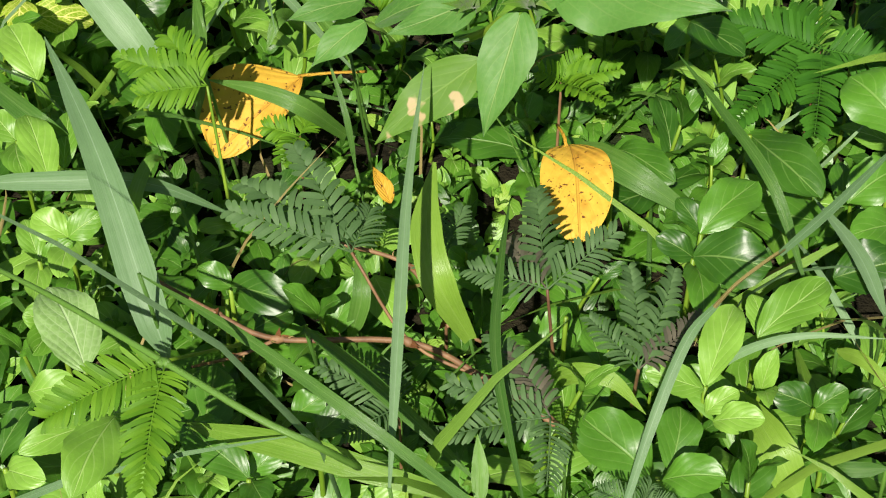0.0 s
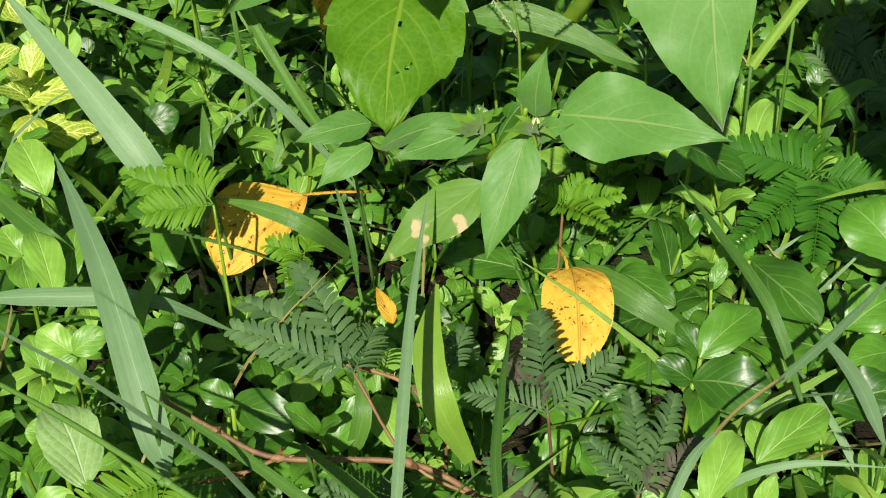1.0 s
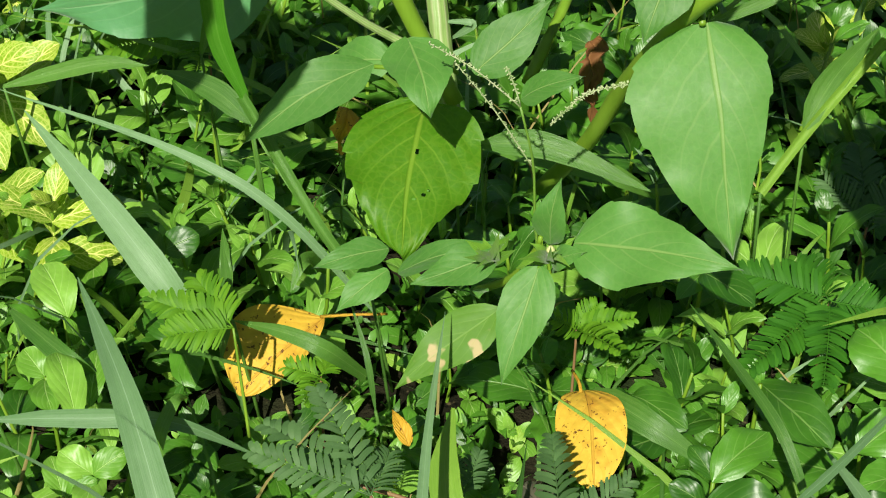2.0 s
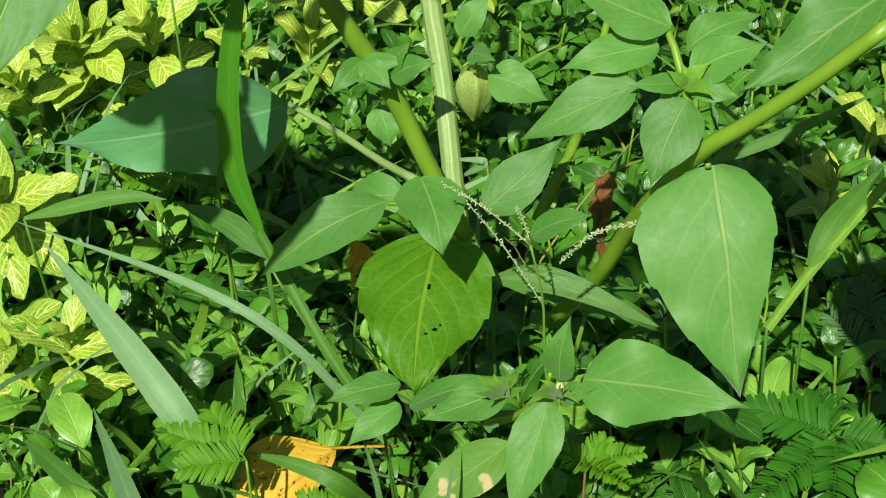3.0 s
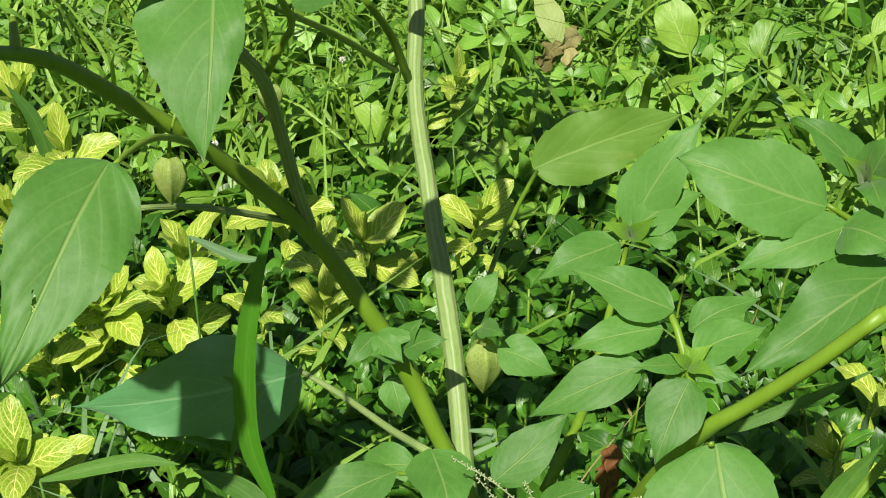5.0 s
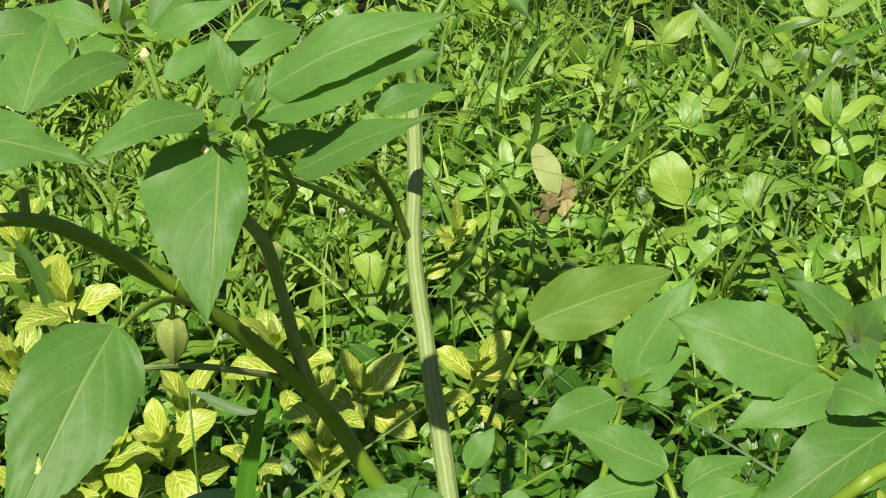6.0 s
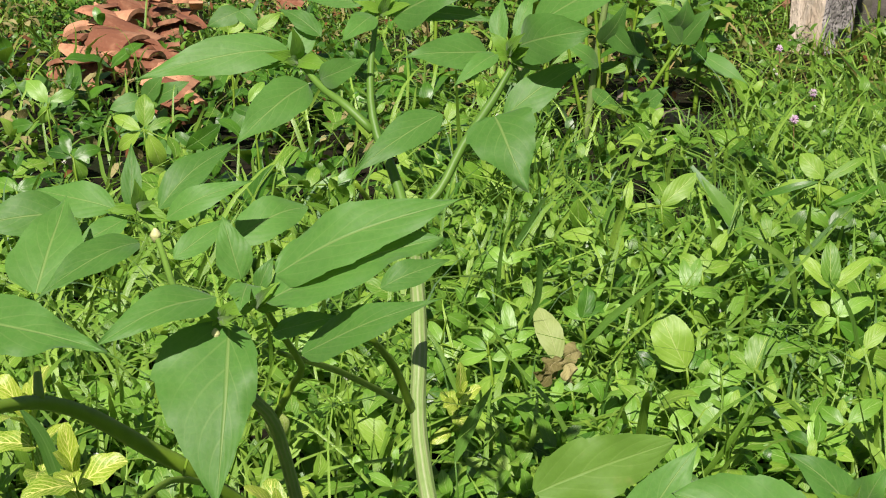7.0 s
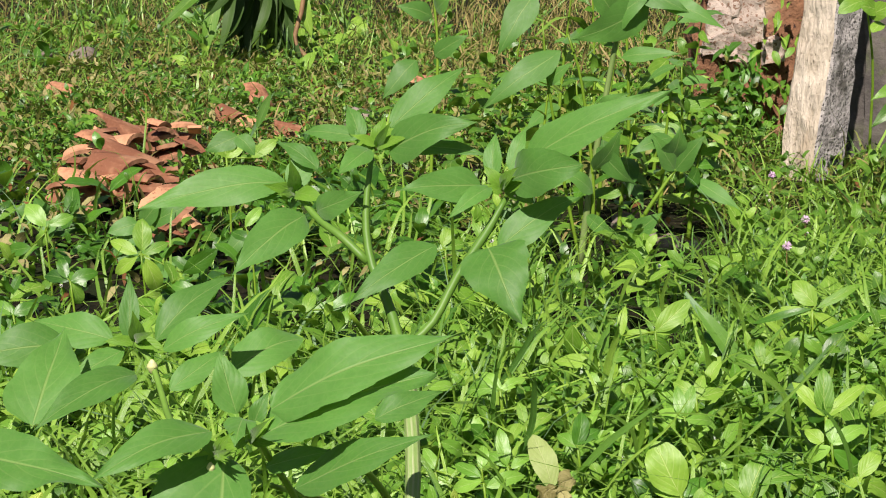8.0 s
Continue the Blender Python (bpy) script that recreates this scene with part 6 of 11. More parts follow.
leaf(plant, (0.015, 0.645, 0.162), (0.005, 0.621, 0.189), (0.919, -0.394, -0.010), 0.0057, PHYS_YOUNG, n=9, m=2, fold=0.5)
leaf(plant, (0.015, 0.645, 0.162), (0.003, 0.664, 0.146), (-0.889, -0.308, 0.339), 0.0065, PHYS_YOUNG, n=9, m=2, fold=0.5)
leaf(plant, (0.015, 0.645, 0.162), (0.009, 0.645, 0.177), (0.258, -0.960, 0.103), 0.0076, PHYS_YOUNG, n=9, m=2, fold=0.5)
leaf(plant, (0.015, 0.645, 0.162), (0.018, 0.622, 0.199), (-0.357, -0.809, -0.466), 0.0066, PHYS_YOUNG, n=9, m=2, fold=0.5)
# six unseen leaves outside the view, added to shade the weeds on the right
leaf(plant, (0.200, 0.640, 0.370), (0.255, 0.550, 0.345), (0.100, -0.500, 0.850), 0.0550)
leaf(plant, (0.215, 0.620, 0.385), (0.290, 0.600, 0.360), (0.100, -0.500, 0.850), 0.0500)
leaf(plant, (0.200, 0.620, 0.370), (0.215, 0.510, 0.310), (0.100, -0.500, 0.850), 0.0600)
leaf(plant, (0.240, 0.630, 0.400), (0.310, 0.550, 0.380), (0.100, -0.500, 0.850), 0.0550)
leaf(plant, (0.220, 0.640, 0.360), (0.280, 0.660, 0.300), (0.100, -0.500, 0.850), 0.0500)
leaf(plant, (0.235, 0.600, 0.350), (0.200, 0.530, 0.270), (0.100, -0.500, 0.850), 0.0500)
# further unseen leaves on both sides, added only to block the sun
for base, tip, w in [((-0.240, 0.60, 0.512), (-0.252, 0.50, 0.500), 0.040), ((-0.235, 0.62, 0.515), (-0.305, 0.55, 0.49), 0.06), ((-0.25, 0.66, 0.50), (-0.345, 0.62, 0.50), 0.06), ((-0.24, 0.58, 0.51), (-0.262, 0.48, 0.47), 0.055), ((-0.27, 0.66, 0.46), (-0.34, 0.70, 0.44), 0.05),
                     ((0.24, 0.55, 0.37), (0.19, 0.43, 0.34), 0.045),
                     ((0.27, 0.52, 0.35), (0.33, 0.42, 0.32), 0.055), ((0.23, 0.46, 0.33), (0.185, 0.37, 0.33), 0.05), ((0.26, 0.45, 0.40), (0.30, 0.36, 0.38), 0.055)]:
    leaf(plant, base, tip, (0.1, -0.5, 0.85), w)
# unseen twig added to carry the shading leaves
stem(plant, [(0.209, 0.65, 0.402), (0.225, 0.57, 0.385), (0.245, 0.50, 0.375), (0.25, 0.45, 0.37)], (0.0035, 0.0028, 0.0022, 0.0015), STEM, name="side_twig", n=8)
lantern(plant, (-0.003, 0.875, 0.231), 0.0244, 0.0370)
for tip, n, w in [((-0.050, 0.790, 0.262), (0.1, -0.8, 0.5), 0.016), ((-0.085, 0.79, 0.258), (0.2, -0.7, 0.6), 0.013), ((-0.040, 0.80, 0.275), (-0.3, -0.8, 0.4), 0.011)]:
    leaf(plant, (-0.066, 0.805, 0.272), tip, n, w, fold=0.3)
lantern(plant, (-0.158, 0.690, 0.429), 0.0161, 0.0257)
lantern(plant, (-0.152, 1.000, 0.354), 0.0172, 0.0224)
flower_bud(plant, (0.043, 0.630, 0.182), 0.0025)
flower_bud(plant, (-0.208, 0.885, 0.511), 0.0038)
flower_bud(plant, (-0.150, 1.190, 0.558), 0.0033)
flower_bud(plant, (0.012, 1.140, 0.577), 0.0028)
flower_bud(plant, (-0.132, 0.650, 0.528), 0.0023)


# ---- mimosa ----
def mimosa(place, label):
    return thing("mimosa_spray", place, label, "plant", "mimosa sprays")


def pinna(parent, hub, tip, width, material, pairs, seed):
    """One feather: a midrib with two ranks of narrow leaflets."""
    rng = random.Random(seed * 31 + int(abs(tip[0]) * 1e4))
    hub, tip = np.asarray(hub, dtype=float), np.asarray(tip, dtype=float)
    axis = tip - hub
    length = np.linalg.norm(axis)
    d = axis / length
    up = unit(np.array((rng.uniform(-0.25, 0.25), -0.55 + rng.uniform(-0.2, 0.2), 1.0)))
    side = unit(np.cross(d, up))
    nrm = np.cross(side, d)
    arch = rng.uniform(0.03, 0.09)

    def mid(u):
        return hub + axis * u + nrm * (arch * length * 4 * u * (1 - u))

    fin = part("pinna", mesh_of("pinna", *rel(parent, tube([mid(u) for u in (0, 0.3, 0.6, 1.0)], (0.0005, 0.0003), n=8, ring=5))), material, parent)
    origin = np.array(parent.location)
    dense = material is MIMOSA_NEW or material is MIMOSA_SHADED
    pairs = int(pairs * (1.5 if dense else 0.85))
    gap = 0.92 * length / pairs
    for i in range(pairs):
        u = 0.10 + 0.88 * i / (pairs - 1)
        long = {MIMOSA: 1.12, MIMOSA_BRONZE: 1.0, MIMOSA_NEW: 1.3}.get(material, 1.0)
        reach = 0.5 * width * long * (0.55 + 0.45 * math.sin(math.pi * min(1.0, 0.18 + u * 0.85))) * (1.25 - 0.4 * u)
        for s in (-1, 1):
            lean = radians(68 - 24 * u + rng.uniform(-6, 6))
            out = unit(math.cos(lean) * d + math.sin(lean) * side * s + nrm * rng.uniform(0.02, 0.30))
            across = unit(np.cross(out, nrm + d * rng.uniform(-0.35, 0.25)))
            m = np.eye(4)
            m[:3, 0] = across * (gap * (1.15 if dense else 0.70) / 0.003)
            m[:3, 1] = out * (reach / math.sin(lean) / 0.012)
            m[:3, 2] = np.cross(across, out)
            m[:3, 3] = mid(u) - origin
            part("leaflet", LEAFLETS[material.name], material, fin).matrix_basis = Matrix(m.tolist())
    return fin


LEAFLETS = {m.name: mesh_of("leaflet", *leaf_grid((0, 0, 0), (0, 0.012, 0), (0, 0, 1), 0.003, p=0.24, q=0.22, sag=0.10, fold=0.12, wave=0.0, n=6, m=1)) for m in (MIMOSA, MIMOSA_BRONZE, MIMOSA_NEW, MIMOSA_SHADED)}

sp = mimosa((-0.045, 0.562, -0.040), "greyish-green feathery mimosa leaf spray on a reddish stalk")
stem(sp, [(0.022, 0.526, 0.020), (-0.017, 0.539, 0.035), (-0.045, 0.562, 0.075)], (0.0011, 0.0008), TWIG, n=8, ring=6)
pinna(sp, (-0.045, 0.562, 0.075), (-0.108, 0.596, 0.070), 0.0185, MIMOSA, 17, 1)
pinna(sp, (-0.045, 0.562, 0.075), (-0.078, 0.638, 0.075), 0.0191, MIMOSA, 17, 2)
pinna(sp, (-0.045, 0.562, 0.075), (-0.105, 0.625, 0.060), 0.0191, MIMOSA, 17, 3)
pinna(sp, (-0.045, 0.562, 0.075), (-0.037, 0.596, 0.070), 0.0185, MIMOSA, 17, 4)
sp = mimosa((0.050, 0.528, -0.040), "greyish-green feathery mimosa leaf spray on a reddish stalk")
stem(sp, [(0.057, 0.519, 0.020), (0.050, 0.528, 0.085)], (0.0011, 0.0008), TWIG, n=8, ring=6)
pinna(sp, (0.050, 0.528, 0.085), (0.049, 0.610, 0.070), 0.0181, MIMOSA, 17, 1)
pinna(sp, (0.050, 0.528, 0.085), (0.084, 0.561, 0.090), 0.0171, MIMOSA, 17, 2)
pinna(sp, (0.050, 0.528, 0.085), (0.014, 0.545, 0.080), 0.0170, MIMOSA, 17, 3)
pinna(sp, (0.050, 0.528, 0.085), (0.035, 0.583, 0.060), 0.0179, MIMOSA_BRONZE, 17, 4)
sp = mimosa((0.091, 0.487, -0.040), "greyish-green feathery mimosa leaf spray on a reddish stalk")
stem(sp, [(0.094, 0.509, 0.020), (0.091, 0.487, 0.075)], (0.0011, 0.0008), TWIG, n=8, ring=6)
pinna(sp, (0.091, 0.487, 0.075), (0.114, 0.553, 0.070), 0.0139, MIMOSA, 17, 1)
pinna(sp, (0.091, 0.487, 0.075), (0.124, 0.524, 0.070), 0.0136, MIMOSA_BRONZE, 17, 2)
pinna(sp, (0.091, 0.487, 0.075), (0.071, 0.522, 0.070), 0.0136, MIMOSA, 17, 3)
pinna(sp, (0.091, 0.487, 0.075), (0.092, 0.555, 0.070), 0.0140, MIMOSA, 17, 4)
sp = mimosa((0.048, 0.451, -0.040), "greyish-green feathery mimosa leaf spray on a reddish stalk")
stem(sp, [(0.063, 0.491, 0.020), (0.048, 0.451, 0.085)], (0.0011, 0.0008), TWIG, n=8, ring=6)
pinna(sp, (0.048, 0.451, 0.085), (0.045, 0.417, 0.080), 0.0151, MIMOSA, 17, 1)
pinna(sp, (0.048, 0.451, 0.085), (0.004, 0.474, 0.080), 0.0160, MIMOSA, 17, 2)
pinna(sp, (0.048, 0.451, 0.085), (0.023, 0.502, 0.080), 0.0164, MIMOSA, 17, 3)
pinna(sp, (0.048, 0.451, 0.085), (0.003, 0.445, 0.080), 0.0155, MIMOSA, 17, 4)
pinna(sp, (0.048, 0.451, 0.085), (0.032, 0.494, 0.080), 0.0163, MIMOSA_BRONZE, 17, 5)
sp = mimosa((-0.021, 0.501, -0.040), "greyish-green feathery mimosa leaf spray on a reddish stalk")
stem(sp, [(-0.021, 0.501, -0.040), (-0.021, 0.501, 0.030)], (0.0011, 0.0008), TWIG, n=8, ring=6)
pinna(sp, (-0.021, 0.501, 0.030), (-0.060, 0.526, 0.030), 0.0158, MIMOSA, 17, 1)
pinna(sp, (-0.021, 0.501, 0.030), (-0.048, 0.483, 0.030), 0.0152, MIMOSA, 17, 2)
pinna(sp, (-0.021, 0.501, 0.030), (-0.026, 0.529, 0.030), 0.0159, MIMOSA, 17, 3)
sp = mimosa((-0.127, 0.677, -0.040), "bright green feathery mimosa leaf spray in sunlight")
stem(sp, [(-0.120, 0.657, 0.020), (-0.127, 0.677, 0.085)], (0.0011, 0.0008), STEM, n=8, ring=6)
pinna(sp, (-0.127, 0.677, 0.085), (-0.173, 0.698, 0.085), 0.0180, MIMOSA_NEW, 13, 1)
pinna(sp, (-0.127, 0.677, 0.085), (-0.164, 0.674, 0.080), 0.0177, MIMOSA_NEW, 13, 2)
pinna(sp, (-0.127, 0.677, 0.085), (-0.151, 0.712, 0.090), 0.0181, MIMOSA_NEW, 13, 3)
sp = mimosa((-0.123, 0.471, -0.040), "bright green feathery mimosa leaf spray in sunlight")
stem(sp, [(-0.101, 0.541, 0.030), (-0.123, 0.471, 0.100)], (0.0011, 0.0008), STEM, n=8, ring=6)
pinna(sp, (-0.123, 0.471, 0.100), (-0.174, 0.446, 0.090), 0.0194, MIMOSA_NEW, 18, 1)
pinna(sp, (-0.123, 0.471, 0.100), (-0.129, 0.414, 0.080), 0.0190, MIMOSA_NEW, 18, 2)
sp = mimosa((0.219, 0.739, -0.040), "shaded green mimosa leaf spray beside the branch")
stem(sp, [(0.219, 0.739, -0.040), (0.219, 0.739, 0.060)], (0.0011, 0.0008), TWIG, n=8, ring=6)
pinna(sp, (0.219, 0.739, 0.060), (0.165, 0.689, 0.050), 0.0267, MIMOSA_SHADED, 16, 1)
pinna(sp, (0.219, 0.739, 0.060), (0.206, 0.675, 0.050), 0.0265, MIMOSA_SHADED, 16, 2)
pinna(sp, (0.219, 0.739, 0.060), (0.257, 0.739, 0.050), 0.0278, MIMOSA_SHADED, 16, 3)
pinna(sp, (0.219, 0.739, 0.060), (0.173, 0.775, 0.050), 0.0285, MIMOSA_SHADED, 16, 4)
pinna(sp, (0.219, 0.739, 0.060), (0.208, 0.786, 0.050), 0.0288, MIMOSA_SHADED, 16, 5)
sp = mimosa((0.267, 0.851, -0.040), "greyish-green feathery mimosa leaf spray on a reddish stalk")
stem(sp, [(0.267, 0.851, -0.040), (0.267, 0.851, 0.030)], (0.0011, 0.0008), TWIG, n=8, ring=6)
pinna(sp, (0.267, 0.851, 0.030), (0.274, 0.928, 0.040), 0.0254, MIMOSA, 17, 1)
pinna(sp, (0.267, 0.851, 0.030), (0.244, 0.887, 0.040), 0.0246, MIMOSA, 17, 2)
pinna(sp, (0.267, 0.851, 0.030), (0.294, 0.889, 0.040), 0.0247, MIMOSA, 17, 3)
sp = mimosa((0.066, 0.698, -0.040), "bright green feathery mimosa leaf spray in sunlight")
stem(sp, [(0.066, 0.698, -0.040), (0.066, 0.698, 0.070)], (0.0011, 0.0008), TWIG, n=8, ring=6)
pinna(sp, (0.066, 0.698, 0.070), (0.078, 0.708, 0.080), 0.0126, MIMOSA_NEW, 9, 1)
pinna(sp, (0.066, 0.698, 0.070), (0.097, 0.696, 0.080), 0.0125, MIMOSA_NEW, 9, 2)
pinna(sp, (0.066, 0.698, 0.070), (0.053, 0.696, 0.080), 0.0125, MIMOSA_NEW, 9, 3)
pinna(sp, (0.066, 0.698, 0.070), (0.088, 0.668, 0.080), 0.0122, MIMOSA_NEW, 9, 4)
sp = mimosa((-0.191, 1.044, -0.040), "bright green feathery mimosa leaf spray in sunlight")
stem(sp, [(-0.191, 1.044, -0.040), (-0.191, 1.044, 0.050)], (0.0011, 0.0008), TWIG, n=8, ring=6)
pinna(sp, (-0.191, 1.044, 0.050), (-0.258, 1.008, 0.060), 0.0238, MIMOSA_NEW, 17, 1)
pinna(sp, (-0.191, 1.044, 0.050), (-0.244, 1.050, 0.060), 0.0245, MIMOSA_NEW, 17, 2)
pinna(sp, (-0.191, 1.044, 0.050), (-0.212, 1.069, 0.060), 0.0248, MIMOSA_NEW, 17, 3)
pinna(sp, (-0.191, 1.044, 0.050), (-0.190, 0.981, 0.060), 0.0233, MIMOSA_NEW, 17, 4)
sp = mimosa((0.002, 0.585, -0.040), "greyish-green feathery mimosa leaf spray on a reddish stalk")
stem(sp, [(0.002, 0.585, -0.040), (0.002, 0.585, 0.050)], (0.0011, 0.0008), TWIG, n=8, ring=6)
pinna(sp, (0.002, 0.585, 0.050), (-0.004, 0.614, 0.050), 0.0131, MIMOSA, 17, 1)
pinna(sp, (0.002, 0.585, 0.050), (0.011, 0.618, 0.050), 0.0132, MIMOSA, 17, 2)
pinna(sp, (0.002, 0.585, 0.050), (-0.012, 0.573, 0.050), 0.0127, MIMOSA, 17, 3)
sp = mimosa((-0.082, 0.698, -0.040), "greyish-green feathery mimosa leaf spray on a reddish stalk")
stem(sp, [(-0.082, 0.698, -0.040), (-0.082, 0.698, 0.030)], (0.0011, 0.0008), TWIG, n=8, ring=6)
pinna(sp, (-0.082, 0.698, 0.030), (-0.102, 0.705, 0.030), 0.0130, MIMOSA_NEW, 9, 1)
pinna(sp, (-0.082, 0.698, 0.030), (-0.090, 0.674, 0.030), 0.0127, MIMOSA_NEW, 9, 2)
pinna(sp, (-0.082, 0.698, 0.030), (-0.073, 0.718, 0.030), 0.0131, MIMOSA_NEW, 9, 3)
sp = mimosa((0.087, 0.420, -0.040), "greyish-green feathery mimosa leaf spray on a reddish stalk")
stem(sp, [(0.087, 0.420, -0.040), (0.087, 0.420, 0.060)], (0.0011, 0.0008), TWIG, n=8, ring=6)
pinna(sp, (0.087, 0.420, 0.060), (0.070, 0.429, 0.060), 0.0126, MIMOSA, 17, 1)
pinna(sp, (0.087, 0.420, 0.060), (0.093, 0.432, 0.060), 0.0126, MIMOSA, 17, 2)
pinna(sp, (0.087, 0.420, 0.060), (0.102, 0.420, 0.060), 0.0125, MIMOSA, 17, 3)
def runner(points, radii, seed):
    """A creeping woody stem: swollen joints, papery scales at them and hooked thorns between."""
    r = random.Random(seed)
    ob = thing("mimosa_runner", points[0], "thorny reddish-brown mimosa stem creeping through the weeds", "plant stem")
    line = [np.array(q) for q in points]
    fine = smooth_line(points, 24)
    girth = [radii[0] + (radii[1] - radii[0]) * i / 23 for i in range(24)]
    stem(ob, line, radii, TWIG, n=24)
    for q, k in zip(line[1:-1], (8, 13, 18, 20)):
        d = unit(fine[min(23, k + 1)] - fine[k - 1])
        stem(ob, [q - d * 0.0035, q, q + d * 0.0035], (girth[k], girth[k] * 1.6, girth[k]), TWIG, name="joint", n=6)
        for _ in range(2):
            out = unit(np.array((r.uniform(-1, 1), r.uniform(-1, 0.4), r.uniform(0, 1))))
            leaf(ob, q, q + 0.007 * unit(out + d), (0, -0.6, 0.8), 0.0028, DRY, name="scale", n=6, m=1, teeth=0.0)
    for i in range(2, 23, 2):
        out = unit(np.array((r.uniform(-1, 1), r.uniform(-1, 1), r.uniform(-0.2, 1))))
        stem(ob, [fine[i] + out * girth[i] * 0.7, fine[i] + out * (girth[i] + 0.0018), fine[i] + out * (girth[i] + 0.0028) + np.array((0.0008, 0, -0.0006))], (0.0006, 0.0004, 0.0001), STRAW, name="thorn", n=3, ring=5)
    return ob


runner([(-0.157, 0.574, 0.050), (-0.115, 0.553, 0.040), (-0.083, 0.540, 0.035), (-0.017, 0.538, 0.035), (0.022, 0.526, 0.020), (0.065, 0.506, 0.000)], (0.0013, 0.0018), 1)
runner([(-0.083, 0.540, 0.035), (-0.103, 0.533, 0.030), (-0.131, 0.551, 0.000)], (0.0011, 0.0008), 2)
runner([(-0.054, 0.593, 0.050), (-0.018, 0.586, 0.040), (0.002, 0.556, 0.030), (0.020, 0.551, 0.020)], (0.0012, 0.0010), 3)


# ---- grass blades ----
def grass_blade(points, width, material, label, **kw):
    b = thing("grass_shoot", points[0], label, "grass", "large grass shoots")
    eye_side = (0.0, -0.75, 0.65)
    part("blade", mesh_of("blade", *rel(b, ribbon(points, width, eye_side, **kw))), material, b)
    foot = [points[0], (points[0][0] + 0.01, points[0][1] + 0.015, -0.045)]
    stem(b, [foot[1], foot[0]], (0.0012, 0.0010), GRASS, name="sheath", n=3, ring=6)
    return b


grass_blade([(-0.135, 0.521, 0.040), (-0.145, 0.539, 0.070), (-0.174, 0.608, 0.100), (-0.220, 0.713, 0.090)], 0.0195, GRASS_GREY, "broad grey-green grass blade with a pale midrib", taper=(0.10, 0.85, 1.0, 0.85, 0.55, 0.03))
grass_blade([(-0.256, 0.637, 0.050), (-0.208, 0.629, 0.060), (-0.156, 0.627, 0.060), (-0.113, 0.642, 0.020)], 0.0108, GRASS_GREY, "narrow green grass blade among the weeds")
grass_blade([(-0.022, 0.402, 0.100), (-0.019, 0.480, 0.120), (-0.016, 0.552, 0.130), (-0.009, 0.636, 0.135)], 0.0058, GRASS_GREY, "narrow green grass blade among the weeds")
grass_blade([(0.014, 0.544, 0.030), (-0.002, 0.546, 0.070), (-0.008, 0.571, 0.085), (-0.004, 0.606, 0.095)], 0.0173, GRASS_MID, "short light green grass blade with a withered tip", taper=(0.4, 1.0, 0.9, 0.1))
grass_blade([(0.034, 0.402, 0.090), (0.024, 0.471, 0.100), (0.027, 0.526, 0.100), (0.034, 0.587, 0.090)], 0.0052, GRASS, "narrow green grass blade among the weeds")
blade = grass_blade([(0.079, 0.413, 0.070), (0.092, 0.440, 0.100), (0.107, 0.467, 0.120), (0.122, 0.484, 0.125)], 0.0052, GRASS_GREY, "long grass blade turning brown in the middle", taper=(0.6, 1.0, 0.95, 0.45))
part("withered_part", mesh_of("withered_part", *rel(blade, ribbon([(0.119, 0.481, 0.1245), (0.130, 0.492, 0.127), (0.142, 0.501, 0.129), (0.154, 0.510, 0.130)], 0.0027, (0.0, -0.75, 0.65), fold=1.2, taper=(0.75, 0.6, 0.8, 0.9), n=10, twist=1.4))), STRAW, blade, "shrivelled brown middle")
part("blade_end", mesh_of("blade_end", *rel(blade, ribbon([(0.151, 0.508, 0.130), (0.180, 0.540, 0.127), (0.219, 0.588, 0.120)], 0.0048, (0.0, -0.75, 0.65), taper=(0.6, 1.0, 0.9, 0.4), n=12))), GRASS_GREY, blade)
grass_blade([(0.184, 0.565, 0.050), (0.166, 0.594, 0.090), (0.148, 0.649, 0.090), (0.130, 0.713, 0.080)], 0.0065, GRASS, "narrow green grass blade among the weeds")
grass_blade([(-0.120, 0.474, 0.050), (-0.067, 0.446, 0.070), (-0.021, 0.429, 0.070), (0.030, 0.425, 0.050)], 0.0135, GRASS_MID, "narrow green grass blade among the weeds")
grass_blade([(-0.142, 0.524, 0.100), (-0.089, 0.470, 0.120), (-0.038, 0.426, 0.120), (0.011, 0.402, 0.090)], 0.0057, GRASS, "narrow green grass blade among the weeds", taper=(0.1, 0.9, 1.0, 0.8))
grass_blade([(-0.068, 0.534, 0.050), (-0.038, 0.497, 0.060), (-0.009, 0.464, 0.060), (0.018, 0.446, 0.040)], 0.0085, GRASS, "narrow green grass blade among the weeds")
grass_blade([(-0.133, 0.712, 0.060), (-0.101, 0.691, 0.070), (-0.076, 0.682, 0.065), (-0.055, 0.698, 0.030)], 0.0106, GRASS, "narrow green grass blade among the weeds", taper=(0.05, 0.8, 1.0, 0.6))
grass_blade([(0.126, 0.511, 0.030), (0.140, 0.508, 0.060), (0.168, 0.503, 0.080), (0.210, 0.501, 0.080)], 0.0048, GRASS_GREY, "narrow green grass blade among the weeds")
grass_blade([(0.168, 0.454, 0.020), (0.156, 0.469, 0.040), (0.147, 0.511, 0.030)], 0.0197, GRASS_MID, "narrow green grass blade among the weeds")
grass_blade([(0.047, 0.511, 0.030), (0.061, 0.497, 0.060), (0.079, 0.489, 0.065), (0.096, 0.480, 0.050)], 0.0106, GRASS_MID, "narrow green grass blade among the weeds")
grass_blade([(0.077, 0.680, 0.040), (0.103, 0.644, 0.050), (0.143, 0.627, 0.030)], 0.0165, GRASS, "narrow green grass blade among the weeds")
